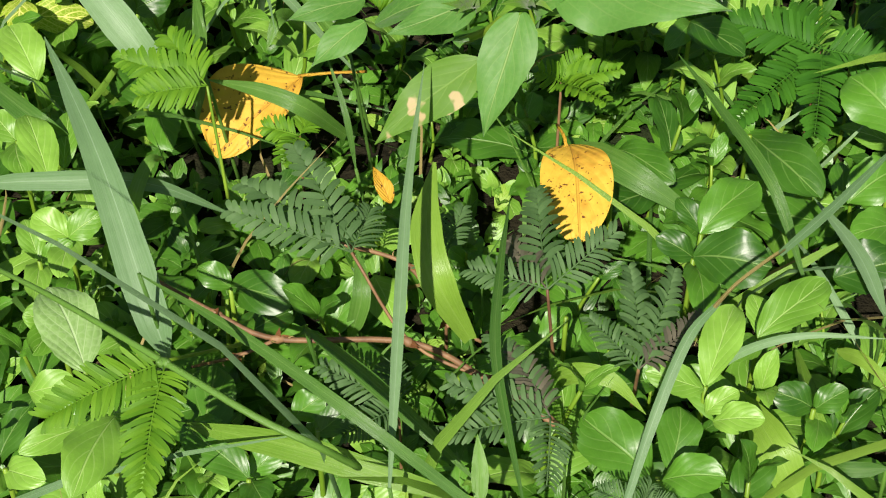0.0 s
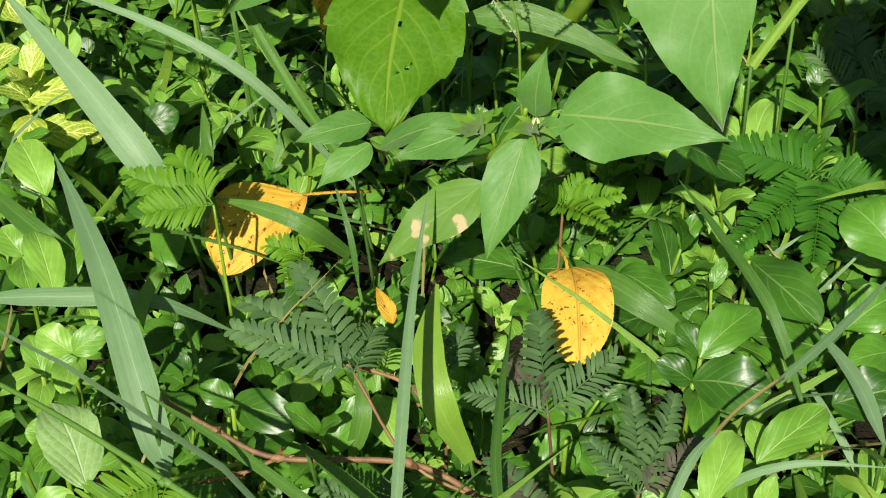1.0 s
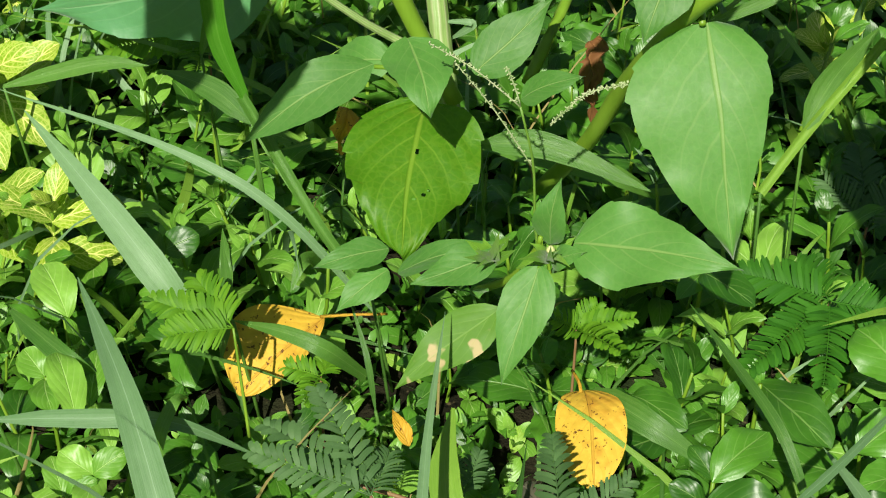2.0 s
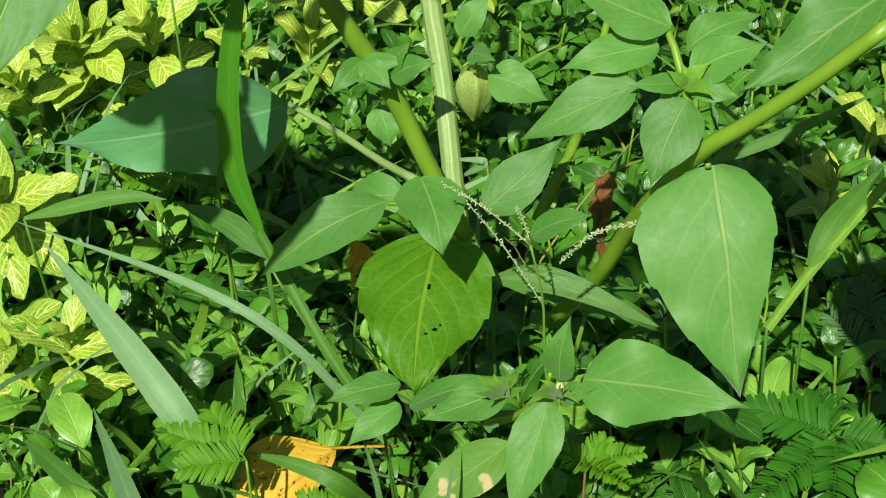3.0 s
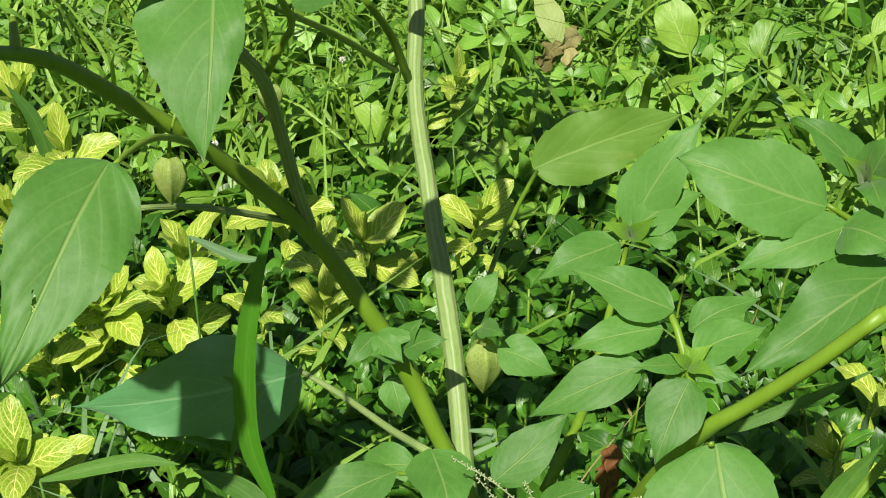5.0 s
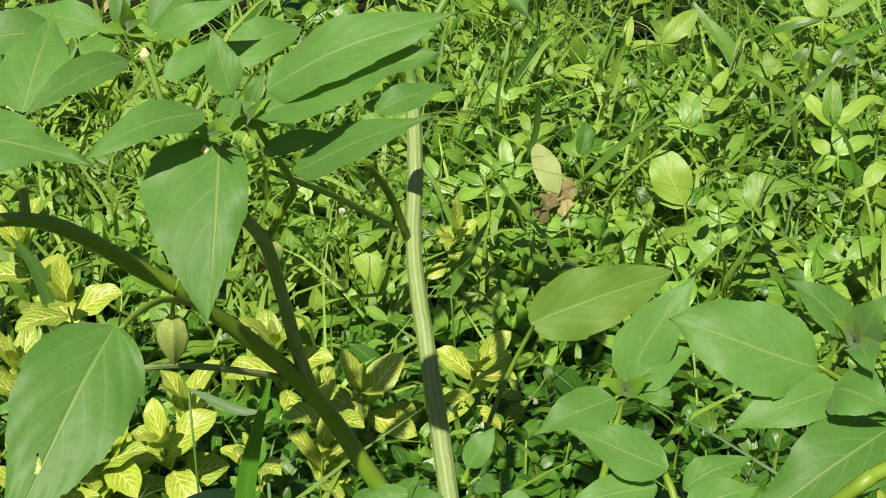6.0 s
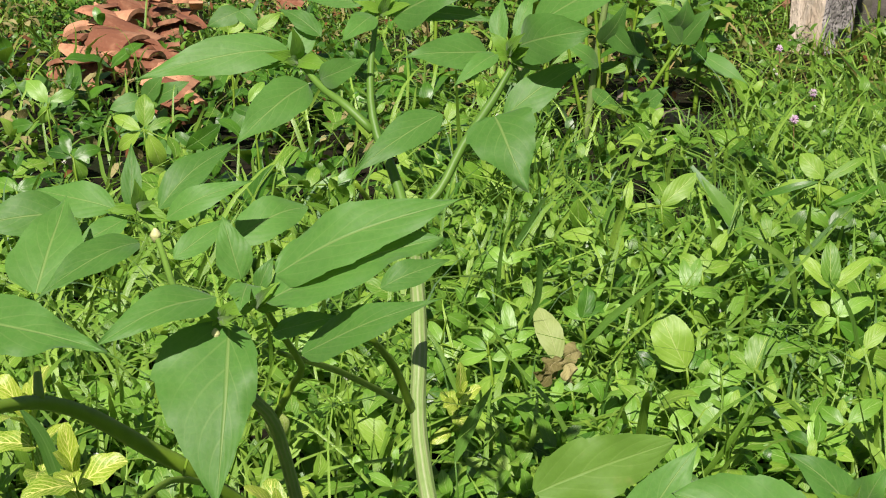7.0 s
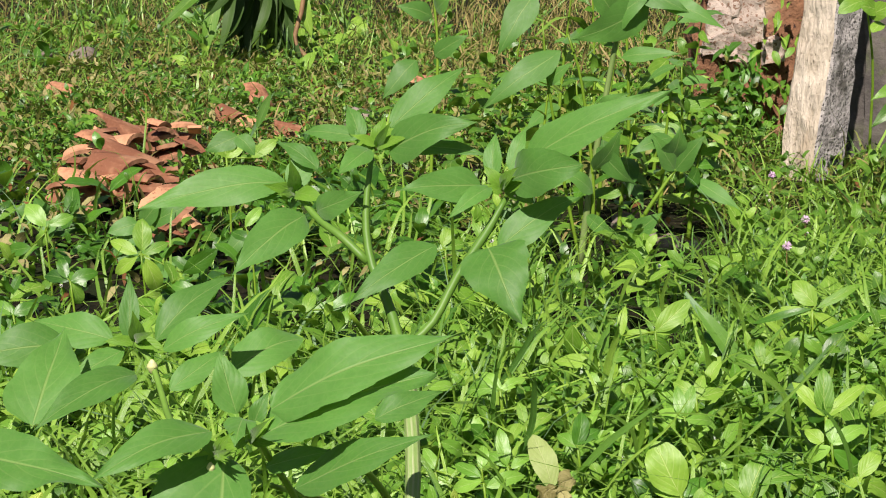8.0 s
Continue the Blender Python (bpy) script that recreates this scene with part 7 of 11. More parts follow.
grass_blade([(-0.169, 0.628, 0.000), (-0.164, 0.618, 0.050), (-0.155, 0.632, 0.070), (-0.150, 0.647, 0.060)], 0.0083, GRASS, "narrow green grass blade among the weeds")
grass_blade([(-0.268, 0.729, 0.050), (-0.225, 0.679, 0.060), (-0.203, 0.678, 0.040)], 0.0125, GRASS, "narrow green grass blade among the weeds")
grass_blade([(-0.081, 0.828, 0.000), (-0.096, 0.782, 0.050), (-0.105, 0.762, 0.040)], 0.0102, GRASS, "narrow green grass blade among the weeds")
grass_blade([(-0.047, 0.649, 0.050), (-0.052, 0.661, 0.080), (-0.063, 0.688, 0.100)], 0.0036, GRASS, "narrow green grass blade among the weeds")
grass_blade([(0.217, 0.533, 0.060), (0.211, 0.575, 0.060), (0.198, 0.627, 0.050)], 0.0086, GRASS_GREY, "narrow green grass blade among the weeds")
grass_blade([(-0.144, 0.724, 0.020), (-0.141, 0.745, 0.050), (-0.148, 0.785, 0.060)], 0.0086, GRASS, "narrow green grass blade among the weeds")
grass_blade([(0.199, 0.537, 0.030), (0.208, 0.521, 0.040), (0.223, 0.500, 0.040)], 0.0072, GRASS_MID, "narrow green grass blade among the weeds")
grass_blade([(0.207, 0.456, 0.040), (0.189, 0.456, 0.040), (0.179, 0.468, 0.030)], 0.0079, GRASS, "narrow green grass blade among the weeds")
grass_blade([(0.187, 0.562, 0.000), (0.182, 0.487, 0.030), (0.180, 0.500, 0.040)], 0.0098, GRASS_MID, "narrow green grass blade among the weeds")
grass_blade([(0.016, 0.406, 0.080), (0.016, 0.419, 0.090), (0.015, 0.430, 0.100)], 0.0077, GRASS, "narrow green grass blade among the weeds")
grass_blade([(-0.049, 0.570, 0.000), (-0.042, 0.575, 0.030), (-0.045, 0.599, 0.040)], 0.0106, GRASS, "narrow green grass blade among the weeds")
grass_blade([(-0.157, 0.732, 0.030), (-0.177, 0.736, 0.070), (-0.220, 0.778, 0.100), (-0.273, 0.838, 0.120)], 0.0208, GRASS_GREY, "broad grey-green grass blade with a pale midrib")
grass_blade([(-0.052, 0.744, 0.040), (-0.105, 0.738, 0.120), (-0.168, 0.757, 0.150), (-0.284, 0.818, 0.150)], 0.0064, GRASS_GREY, "long thin grass blade arching over the weeds")
grass_blade([(0.012, 0.895, 0.060), (0.055, 0.855, 0.080), (0.098, 0.848, 0.070), (0.133, 0.876, 0.030)], 0.0180, GRASS, "narrow green grass blade among the weeds")
grass_blade([(-0.151, 0.783, 0.000), (-0.147, 0.785, 0.040), (-0.152, 0.812, 0.050)], 0.0091, GRASS, "narrow green grass blade among the weeds")
grass_blade([(-0.059, 0.802, 0.000), (-0.085, 0.795, 0.060), (-0.132, 0.843, 0.110), (-0.154, 0.900, 0.140)], 0.0056, GRASS, "slender grass stem rising through the leaves")
grass_blade([(-0.135, 0.840, 0.129), (-0.150, 0.845, 0.176), (-0.149, 0.850, 0.245), (-0.134, 0.860, 0.318)], 0.0145, GRASS_DEEP, "tall upright dark green grass blade", taper=(0.35, 0.9, 1.0, 0.8, 0.15), fold=0.5)
grass_blade([(-0.052, 0.720, 0.072), (-0.086, 0.770, 0.086), (-0.117, 0.810, 0.116), (-0.137, 0.840, 0.131)], 0.0070, GRASS, "grass stem carrying a tall blade", taper=(1.0, 1.0, 1.0, 1.0), fold=0.9)
grass_blade([(-0.131, 0.830, 0.119), (-0.157, 0.850, 0.130), (-0.192, 0.870, 0.131)], 0.0159, GRASS, "narrow green grass blade among the weeds")
grass_blade([(-0.310, 0.920, 0.084), (-0.243, 0.910, 0.109), (-0.206, 0.900, 0.115)], 0.0115, GRASS, "narrow green grass blade among the weeds")
grass_blade([(-0.171, 0.900, 0.124), (-0.157, 0.900, 0.172), (-0.175, 0.900, 0.185)], 0.0110, GRASS, "narrow green grass blade among the weeds")
grass_blade([(0.177, 0.780, 0.109), (0.202, 0.790, 0.149), (0.239, 0.800, 0.204)], 0.0061, GRASS_MID, "pale green grass stem", taper=(1.0, 1.0, 1.0, 1.0), fold=0.9)
grass_blade([(0.199, 0.790, 0.149), (0.213, 0.800, 0.176), (0.234, 0.800, 0.212)], 0.0175, GRASS, "narrow green grass blade among the weeds")
grass_blade([(0.153, 0.900, 0.152), (0.198, 0.900, 0.175), (0.254, 0.900, 0.208)], 0.0088, GRASS, "narrow green grass blade among the weeds")
grass_blade([(0.010, 0.800, 0.127), (0.051, 0.790, 0.132), (0.112, 0.770, 0.115)], 0.0171, GRASS, "narrow green grass blade among the weeds")
grass_blade([(-0.009, 0.840, 0.175), (0.004, 0.830, 0.192), (-0.020, 0.840, 0.187)], 0.0048, GRASS_GREY, "narrow green grass blade among the weeds")
grass_blade([(0.487, 2.600, -0.033), (0.451, 2.600, 0.025), (0.373, 2.620, 0.125), (0.345, 2.640, 0.159)], 0.0342, GRASS, "narrow green grass blade among the weeds")
grass_blade([(0.354, 2.300, 0.011), (0.451, 2.350, 0.087), (0.533, 2.400, 0.165)], 0.0137, GRASS, "narrow green grass blade among the weeds")
grass_blade([(0.001, 2.000, -0.064), (0.011, 2.000, 0.008), (0.023, 2.000, 0.111)], 0.0196, GRASS, "narrow green grass blade among the weeds")
grass_blade([(0.178, 2.600, -0.016), (0.188, 2.600, 0.083), (0.200, 2.600, 0.132)], 0.0226, GRASS, "narrow green grass blade among the weeds")
grass_blade([(-0.433, 1.500, 0.018), (-0.458, 1.500, 0.117), (-0.487, 1.500, 0.163)], 0.0170, GRASS, "narrow green grass blade among the weeds")
grass_blade([(-0.040, 1.600, 0.071), (-0.023, 1.600, 0.116), (-0.001, 1.600, 0.160)], 0.0143, GRASS, "narrow green grass blade among the weeds")
grass_blade([(-0.232, 1.100, 0.191), (-0.194, 1.100, 0.174), (-0.172, 1.100, 0.174)], 0.0078, GRASS_GREY, "narrow green grass blade among the weeds")
grass_blade([(-0.649, 4.400, 0.229), (-0.626, 4.400, 0.285), (-0.610, 4.400, 0.324)], 0.0279, GRASS, "narrow green grass blade among the weeds")
stalk = thing("grass_stalk", (-0.036, 0.434, 0.070), "long yellow-green grass stalk lying across the weeds", "grass")
stem(stalk, [(-0.229, 0.546, 0.090), (-0.178, 0.501, 0.110), (-0.121, 0.458, 0.115), (-0.080, 0.432, 0.110), (-0.054, 0.424, 0.100), (-0.036, 0.434, 0.070)], (0.0012, 0.0016, 0.0018), GRASS, n=20)
stem(stalk, [(-0.123, 0.456, 0.115), (-0.121, 0.458, 0.115), (-0.118, 0.456, 0.115)], (0.0018, 0.0023, 0.0018), GRASS, name="node", n=5)


# ---- fallen and dry leaves ----
fl = thing("fallen_leaf", (-0.086, 0.763, 0.020), "yellow fallen leaf with brown spots lying among weeds", "fallen leaf")
leaf(fl, (-0.086, 0.763, 0.020), (-0.133, 0.711, 0.000), (0.202, -0.508, 0.837), 0.0478, YELLOW, name="blade", p=0.75, q=0.62, sag=0.06, fold=0.2, teeth=0.0, n=26, m=5, skew=0.45)
stem(fl, [(-0.087, 0.763, 0.020), (-0.065, 0.754, 0.030), (-0.045, 0.755, 0.030)], (0.0011, 0.0009), YELLOW, name="petiole", n=6)
fl = thing("fallen_leaf", (0.070, 0.679, 0.040), "oval yellow fallen leaf speckled with brown, resting on weeds", "fallen leaf")
leaf(fl, (0.070, 0.679, 0.040), (0.075, 0.612, 0.030), (-0.077, -0.154, 0.985), 0.0398, YELLOW, name="blade", p=0.46, q=0.46, sag=0.14, fold=0.35, wave=0.03, teeth=0.0, n=26, m=5)
stem(fl, [(0.069, 0.675, 0.042), (0.068, 0.681, 0.045), (0.065, 0.696, 0.040)], (0.0011, 0.0009), YELLOW, name="petiole", n=5)
fl = thing("dry_leaf", (-0.074, 0.895, 0.088), "curled orange-brown dry leaf hanging beside the plant", "dry leaf")
leaf(fl, (-0.074, 0.895, 0.088), (-0.083, 0.880, 0.062), (-0.097, -0.759, 0.643), 0.017, YELLOW, name="blade", wave=0.25, fold=0.9, twist=1.2, teeth=0.1, n=30, m=7, crumple=0.1)
fl = thing("dry_leaf", (0.085, 0.900, 0.145), "shrivelled brown dry leaf hanging by the branch", "dry leaf")
leaf(fl, (0.085, 0.900, 0.145), (0.078, 0.870, 0.098), (-0.252, -0.798, 0.548), 0.0174, DRY, name="blade", wave=0.2, fold=1.2, twist=1.6, teeth=0.15, n=40, m=8, crumple=0.12)
fl = thing("dry_leaf", (-0.028, 0.622, 0.050), "small dry yellow leaf stuck on grass", "dry leaf")
leaf(fl, (-0.028, 0.622, 0.050), (-0.037, 0.641, 0.060), (0.079, -0.433, 0.898), 0.0092, YELLOW, name="blade", fold=0.9)
fl = thing("dry_leaf", (0.101, 1.900, 0.081), "withered brown leaf clump on the ground cover", "dry leaf")
for base, tip, wide, turn in (((0.108, 1.892, 0.100), (0.080, 1.876, 0.092), 0.022, 0.9), ((0.086, 1.884, 0.094), (0.062, 1.872, 0.066), 0.024, -0.7), ((0.080, 1.880, 0.080), (0.052, 1.872, 0.074), 0.020, 1.4), ((0.092, 1.882, 0.090), (0.098, 1.868, 0.062), 0.018, -1.2)):
    leaf(fl, base, tip, (0.05, -0.75, 0.65), wide, WITHERED, name="blade", p=0.4, q=0.5, sag=0.3, wave=0.22, fold=0.7, twist=turn, n=30, m=8, crumple=0.14)
fl = thing("dry_leaf", (0.082, 1.950, 0.067), "olive brown dying leaf standing in the ground cover", "dry leaf")
leaf(fl, (0.082, 1.950, 0.067), (0.059, 1.990, 0.127), (0.051, -0.820, 0.570), 0.0343, DYING, name="blade", p=0.6, q=0.6, n=16)


# ---- grass seed head ----
def spike(parent, points, count):
    """A thin axis set with many tiny spikelets."""
    rng = random.Random(count)
    line = smooth_line(points, count)
    pieces = [tube(points, (0.0005, 0.0003), n=10, ring=5)]
    for i in range(2, count + 1):
        for _ in range(2):
            out = unit(np.array((rng.uniform(-1, 1), rng.uniform(-1, 1), rng.uniform(-0.6, 1)))) * 0.0017
            a = line[i] + out * 0.2
            pieces.append(tube([a, a + out * 0.6, a + out], (0.00025, 0.0005, 0.00015), n=3, ring=5))
    return part("spike", mesh_of("spike", *rel(parent, joined(pieces))), SPIKE, parent, "pale spikelets along a thin axis")


head = thing("grass_seed_head", (0.045, 0.700, 0.097), "slender grass seed head with pale spikelets in front of the plant", "grass")
stem(head, [(0.045, 0.700, 0.097), (0.039, 0.700, 0.144), (0.036, 0.700, 0.185), (0.028, 0.700, 0.220)], (0.0010, 0.0007), GRASS_LIGHT, n=10, ring=6)
spike(head, [(0.028, 0.700, 0.220), (0.004, 0.700, 0.242), (-0.019, 0.700, 0.257)], 34)
spike(head, [(0.037, 0.700, 0.180), (0.015, 0.700, 0.217), (-0.006, 0.700, 0.246)], 34)
spike(head, [(0.044, 0.700, 0.209), (0.061, 0.700, 0.228), (0.082, 0.700, 0.235)], 90)
spike(head, [(0.028, 0.700, 0.221), (0.024, 0.700, 0.234), (0.020, 0.700, 0.244)], 16)


# ---- weeds standing further back ----
weed = thing("tall_weed", (0.217, 3.857, -0.045), "tall leafy green weed standing behind the plant", "plant")
stem(weed, [(0.217, 3.850, -0.039), (0.240, 3.820, 0.217), (0.276, 3.800, 0.488), (0.304, 3.800, 0.658)], (0.0096, 0.0074, 0.0046), STEM_RIB, n=12)
stem(weed, [(0.276, 3.850, -0.023), (0.328, 3.820, 0.040), (0.377, 3.800, 0.134), (0.433, 3.800, 0.224)], (0.0076, 0.0059, 0.0037), STEM, n=12)
stem(weed, [(0.238, 3.850, -0.038), (0.242, 3.820, 0.176), (0.205, 3.800, 0.420), (0.168, 3.800, 0.538)], (0.0055, 0.0043, 0.0026), STEM, n=12)
stem(weed, [(0.224, 3.850, -0.036), (0.174, 3.820, 0.174), (0.126, 3.800, 0.418), (0.108, 3.800, 0.563)], (0.0048, 0.0037, 0.0023), STEM, n=12)
leaf(weed, (0.150, 3.800, 0.501), (-0.028, 3.760, 0.358), (-0.139, -0.895, 0.423), 0.0697, n=9)
leaf(weed, (0.093, 3.800, 0.628), (0.001, 3.760, 0.488), (-0.131, -0.928, 0.349), 0.0756, n=9)
leaf(weed, (0.356, 3.800, 0.620), (0.173, 3.760, 0.525), (0.286, -0.947, -0.150), 0.0943, n=9)
leaf(weed, (0.376, 3.800, 0.614), (0.530, 3.760, 0.561), (-0.063, -0.878, 0.475), 0.0477, n=9)
leaf(weed, (0.295, 3.800, 0.488), (0.429, 3.760, 0.497), (-0.271, -0.789, 0.552), 0.0411, n=9)
leaf(weed, (0.423, 3.800, 0.298), (0.317, 3.760, 0.264), (0.097, -0.777, 0.622), 0.0419, n=9)
leaf(weed, (0.333, 3.800, 0.047), (0.405, 3.760, 0.129), (-0.541, -0.839, 0.065), 0.0543, n=9)
leaf(weed, (0.412, 3.800, 0.237), (0.437, 3.760, 0.330), (0.254, -0.862, -0.439), 0.0760, n=9)
leaf(weed, (0.254, 3.800, 0.540), (0.364, 3.760, 0.648), (-0.461, -0.875, 0.146), 0.0628, n=9)
leaf(weed, (0.279, 3.800, 0.580), (0.194, 3.760, 0.670), (0.434, -0.901, 0.006), 0.0627, n=9)
leaf(weed, (0.248, 3.800, 0.354), (0.315, 3.760, 0.406), (-0.547, -0.834, 0.072), 0.0453, n=9)
leaf(weed, (0.239, 3.800, 0.219), (0.299, 3.760, 0.320), (0.094, -0.905, -0.416), 0.0551, n=9)
leaf(weed, (0.241, 3.800, 0.165), (0.150, 3.760, 0.223), (0.530, -0.801, 0.277), 0.0443, n=9)
leaf(weed, (0.315, 3.800, 0.646), (0.444, 3.760, 0.598), (-0.091, -0.869, 0.486), 0.0650, n=9)
leaf(weed, (0.250, 3.800, 0.274), (0.338, 3.760, 0.187), (-0.520, -0.844, -0.133), 0.0578, n=9)
leaf(weed, (0.433, 3.800, 0.224), (0.497, 3.760, 0.311), (-0.589, -0.806, 0.063), 0.0531, n=9)
leaf(weed, (0.433, 3.800, 0.224), (0.365, 3.760, 0.315), (0.456, -0.888, -0.051), 0.0489, n=9)
leaf(weed, (0.126, 3.800, 0.418), (0.182, 3.760, 0.476), (-0.592, -0.806, 0.016), 0.0317, n=9)
leaf(weed, (0.230, 3.800, 0.110), (0.296, 3.760, 0.064), (-0.490, -0.870, 0.051), 0.0386, n=9)
weed = thing("tall_weed", (-0.02, 4.3, -0.045), "thin weed stalk with a few leaves behind the plant", "plant")
stem(weed, [(-0.166, 4.300, -0.048), (-0.163, 4.300, 0.214), (-0.152, 4.300, 0.441), (-0.170, 4.300, 0.633)], (0.0054, 0.0045, 0.0030), STEM, n=10)
leaf(weed, (-0.212, 4.300, 0.432), (-0.294, 4.260, 0.325), (-0.119, -0.898, 0.424), 0.0670, n=8)
leaf(weed, (-0.161, 4.300, 0.560), (-0.117, 4.260, 0.607), (-0.594, -0.797, -0.111), 0.0474, n=8)
leaf(weed, (-0.159, 4.300, 0.441), (-0.070, 4.260, 0.505), (-0.480, -0.868, 0.129), 0.0540, n=8)
leaf(weed, (-0.169, 4.300, 0.545), (-0.264, 4.260, 0.574), (0.445, -0.850, 0.284), 0.0538, n=8)
leaf(weed, (-0.158, 4.300, 0.351), (-0.230, 4.260, 0.308), (0.132, -0.825, 0.549), 0.0480, n=8)
weed = thing("broad_weed", (-0.62, 3.75, -0.045), "bright green broad-leaved weed in the grass", "plant")
stem(weed, [(-0.825, 3.700, -0.047), (-0.817, 3.700, 0.035), (-0.829, 3.700, 0.088)], (0.0047, 0.0033), STEM, n=6)
leaf(weed, (-0.823, 3.700, 0.075), (-0.880, 3.680, 0.003), (-0.075, -0.944, 0.322), 0.0522, n=8, p=0.5, q=0.9)
leaf(weed, (-0.807, 3.700, 0.035), (-0.774, 3.680, -0.062), (0.459, -0.825, 0.329), 0.0595, n=8, p=0.5, q=0.9)
leaf(weed, (-0.822, 3.700, 0.082), (-0.771, 3.680, 0.140), (-0.358, -0.934, -0.003), 0.0473, n=8, p=0.5, q=0.9)
leaf(weed, (-0.829, 3.700, 0.082), (-0.898, 3.680, 0.057), (0.091, -0.885, 0.456), 0.0474, n=8, p=0.5, q=0.9)
leaf(weed, (-0.802, 3.700, 0.082), (-0.711, 3.680, 0.128), (-0.330, -0.908, 0.257), 0.0426, n=8, p=0.5, q=0.9)
leaf(weed, (-0.817, 3.700, 0.021), (-0.913, 3.680, -0.018), (0.009, -0.899, 0.438), 0.0476, n=8, p=0.5, q=0.9)
leaf(weed, (-0.808, 3.700, -0.020), (-0.660, 3.680, -0.059), (0.036, -0.833, 0.553), 0.0452, n=8, p=0.5, q=0.9)
leaf(weed, (-0.569, 3.700, 0.068), (-0.620, 3.680, 0.010), (-0.084, -0.918, 0.389), 0.0474, n=8, p=0.5, q=0.9)
weed = thing("broad_weed", (-0.95, 3.6, -0.045), "low green weed with rounded leaves in the grass", "plant")
leaf(weed, (-1.112, 3.900, 0.053), (-1.176, 3.880, 0.076), (0.407, -0.808, 0.427), 0.0474, n=8, p=0.5, q=0.9)
leaf(weed, (-1.105, 3.900, 0.053), (-1.126, 3.880, 0.106), (0.663, -0.749, -0.019), 0.0424, n=8, p=0.5, q=0.9)
leaf(weed, (-1.098, 3.900, 0.046), (-1.094, 3.880, -0.007), (-0.058, -0.936, 0.348), 0.0450, n=8, p=0.5, q=0.9)
leaf(weed, (-0.626, 3.900, 0.268), (-0.699, 3.880, 0.228), (0.024, -0.914, 0.405), 0.0543, n=8, p=0.5, q=0.9)
leaf(weed, (-0.626, 3.900, 0.268), (-0.581, 3.880, 0.223), (0.172, -0.826, 0.537), 0.0444, n=8, p=0.5, q=0.9)
weed = thing("wall_shrub", (1.32, 5.1, -0.045), "shrub with bright yellow-green leaves beside the post", "plant")
stem(weed, [(1.239, 5.100, -0.090), (1.191, 5.100, 0.089), (1.158, 5.000, 0.381), (1.094, 4.900, 0.623)], (0.0060, 0.0045, 0.0030), STEM, n=10)
leaf(weed, (1.152, 4.950, 0.555), (1.084, 4.900, 0.571), (0.611, -0.776, 0.157), 0.0489, COVER_PALE, n=8, p=0.6, q=0.6)
leaf(weed, (1.162, 4.950, 0.522), (1.128, 4.900, 0.493), (0.091, -0.535, 0.840), 0.0392, COVER_PALE, n=8, p=0.6, q=0.6)
leaf(weed, (1.107, 4.950, 0.588), (1.023, 4.900, 0.548), (0.186, -0.783, 0.594), 0.0489, COVER_PALE, n=8, p=0.6, q=0.6)
leaf(weed, (1.056, 4.950, 0.587), (1.014, 4.900, 0.618), (0.640, -0.717, -0.276), 0.0587, COVER_PALE, n=8, p=0.6, q=0.6)
leaf(weed, (1.127, 4.950, 0.538), (1.174, 4.900, 0.576), (-0.744, -0.668, 0.029), 0.0587, COVER_PALE, n=8, p=0.6, q=0.6)
leaf(weed, (1.262, 4.980, 0.345), (1.140, 4.930, 0.285), (0.1, -0.8, 0.55), 0.052, WEED, n=12)
leaf(weed, (1.255, 4.980, 0.290), (1.148, 4.930, 0.200), (0.2, -0.8, 0.5), 0.050, WEED, n=12)
leaf(weed, (1.270, 4.990, 0.420), (1.190, 4.940, 0.395), (0.1, -0.7, 0.6), 0.045, n=12)
leaf(weed, (1.240, 4.990, 0.150), (1.180, 4.930, 0.110), (0.1, -0.7, 0.6), 0.040, WEED, n=12)


# ---- golden variegated weeds ----
def weed_plant(name, label, group, material, stem_mat, height, tiers, length, seed, leaf_geo, spread_deg=0.0):
    """A short weed at the origin: a stem and opposite pairs of leaves, each of them a part."""
    r = random.Random(seed)
    ob = thing(name, (0, 0, 0), label, "plant", group)
    stem(ob, [(0, 0, 0), (r.uniform(-0.006, 0.006), r.uniform(-0.006, 0.006), height * 0.5), (0, 0, height)], (0.0016, 0.0009), stem_mat, n=5, ring=6)
    for m in tier_poses(r, height, tiers, length):
        lf = part("leaf", r.choice(leaf_geo), material, ob)
        lf.matrix_basis = Matrix(m.tolist())
    return ob


def shared(geos, name, material):
    out = []
    for g in geos:
        me = mesh_of(name, *g)
        me.materials.append(material)
        out.append(me)
    return out


gold_leaves = shared([small_leaf(0.050, 0.026, s, p=0.62, q=0.62, n=10, m=3, sag=0.10, fold=0.3, wave=0.05) for s in (3, 4, 5)], "golden_leaf", GOLD)


def gold_plant(seed):
    """A golden weed at the origin, 0.1 m high: leaves crowd round the top."""
    r = random.Random(seed)
    ob = thing("golden_weed", (0, 0, 0), "yellow-veined variegated weed with golden green leaves", "plant", "golden weeds")
    stem(ob, [(0, 0, 0), (0.006, 0.004, 0.05), (0, 0, 0.1)], (0.0022, 0.0012), STEM, n=5, ring=6)
    turn = r.uniform(0, 90)
    for z, k, size, lift in ((0.055, 2, 1.0, 2), (0.075, 2, 1.1, 10), (0.09, 2, 1.05, 24), (0.1, 2, 0.85, 42), (0.103, 2, 0.45, 60)):
        for i in range(k):
            lf = part("leaf", r.choice(gold_leaves), GOLD, ob)
            lf.matrix_basis = Matrix(placed(0, 0, z, turn + 180 * i + r.uniform(-18, 18), lift + r.uniform(-14, 14), r.uniform(-15, 15), size * r.uniform(0.85, 1.15)).tolist())
        turn += 90
    return ob


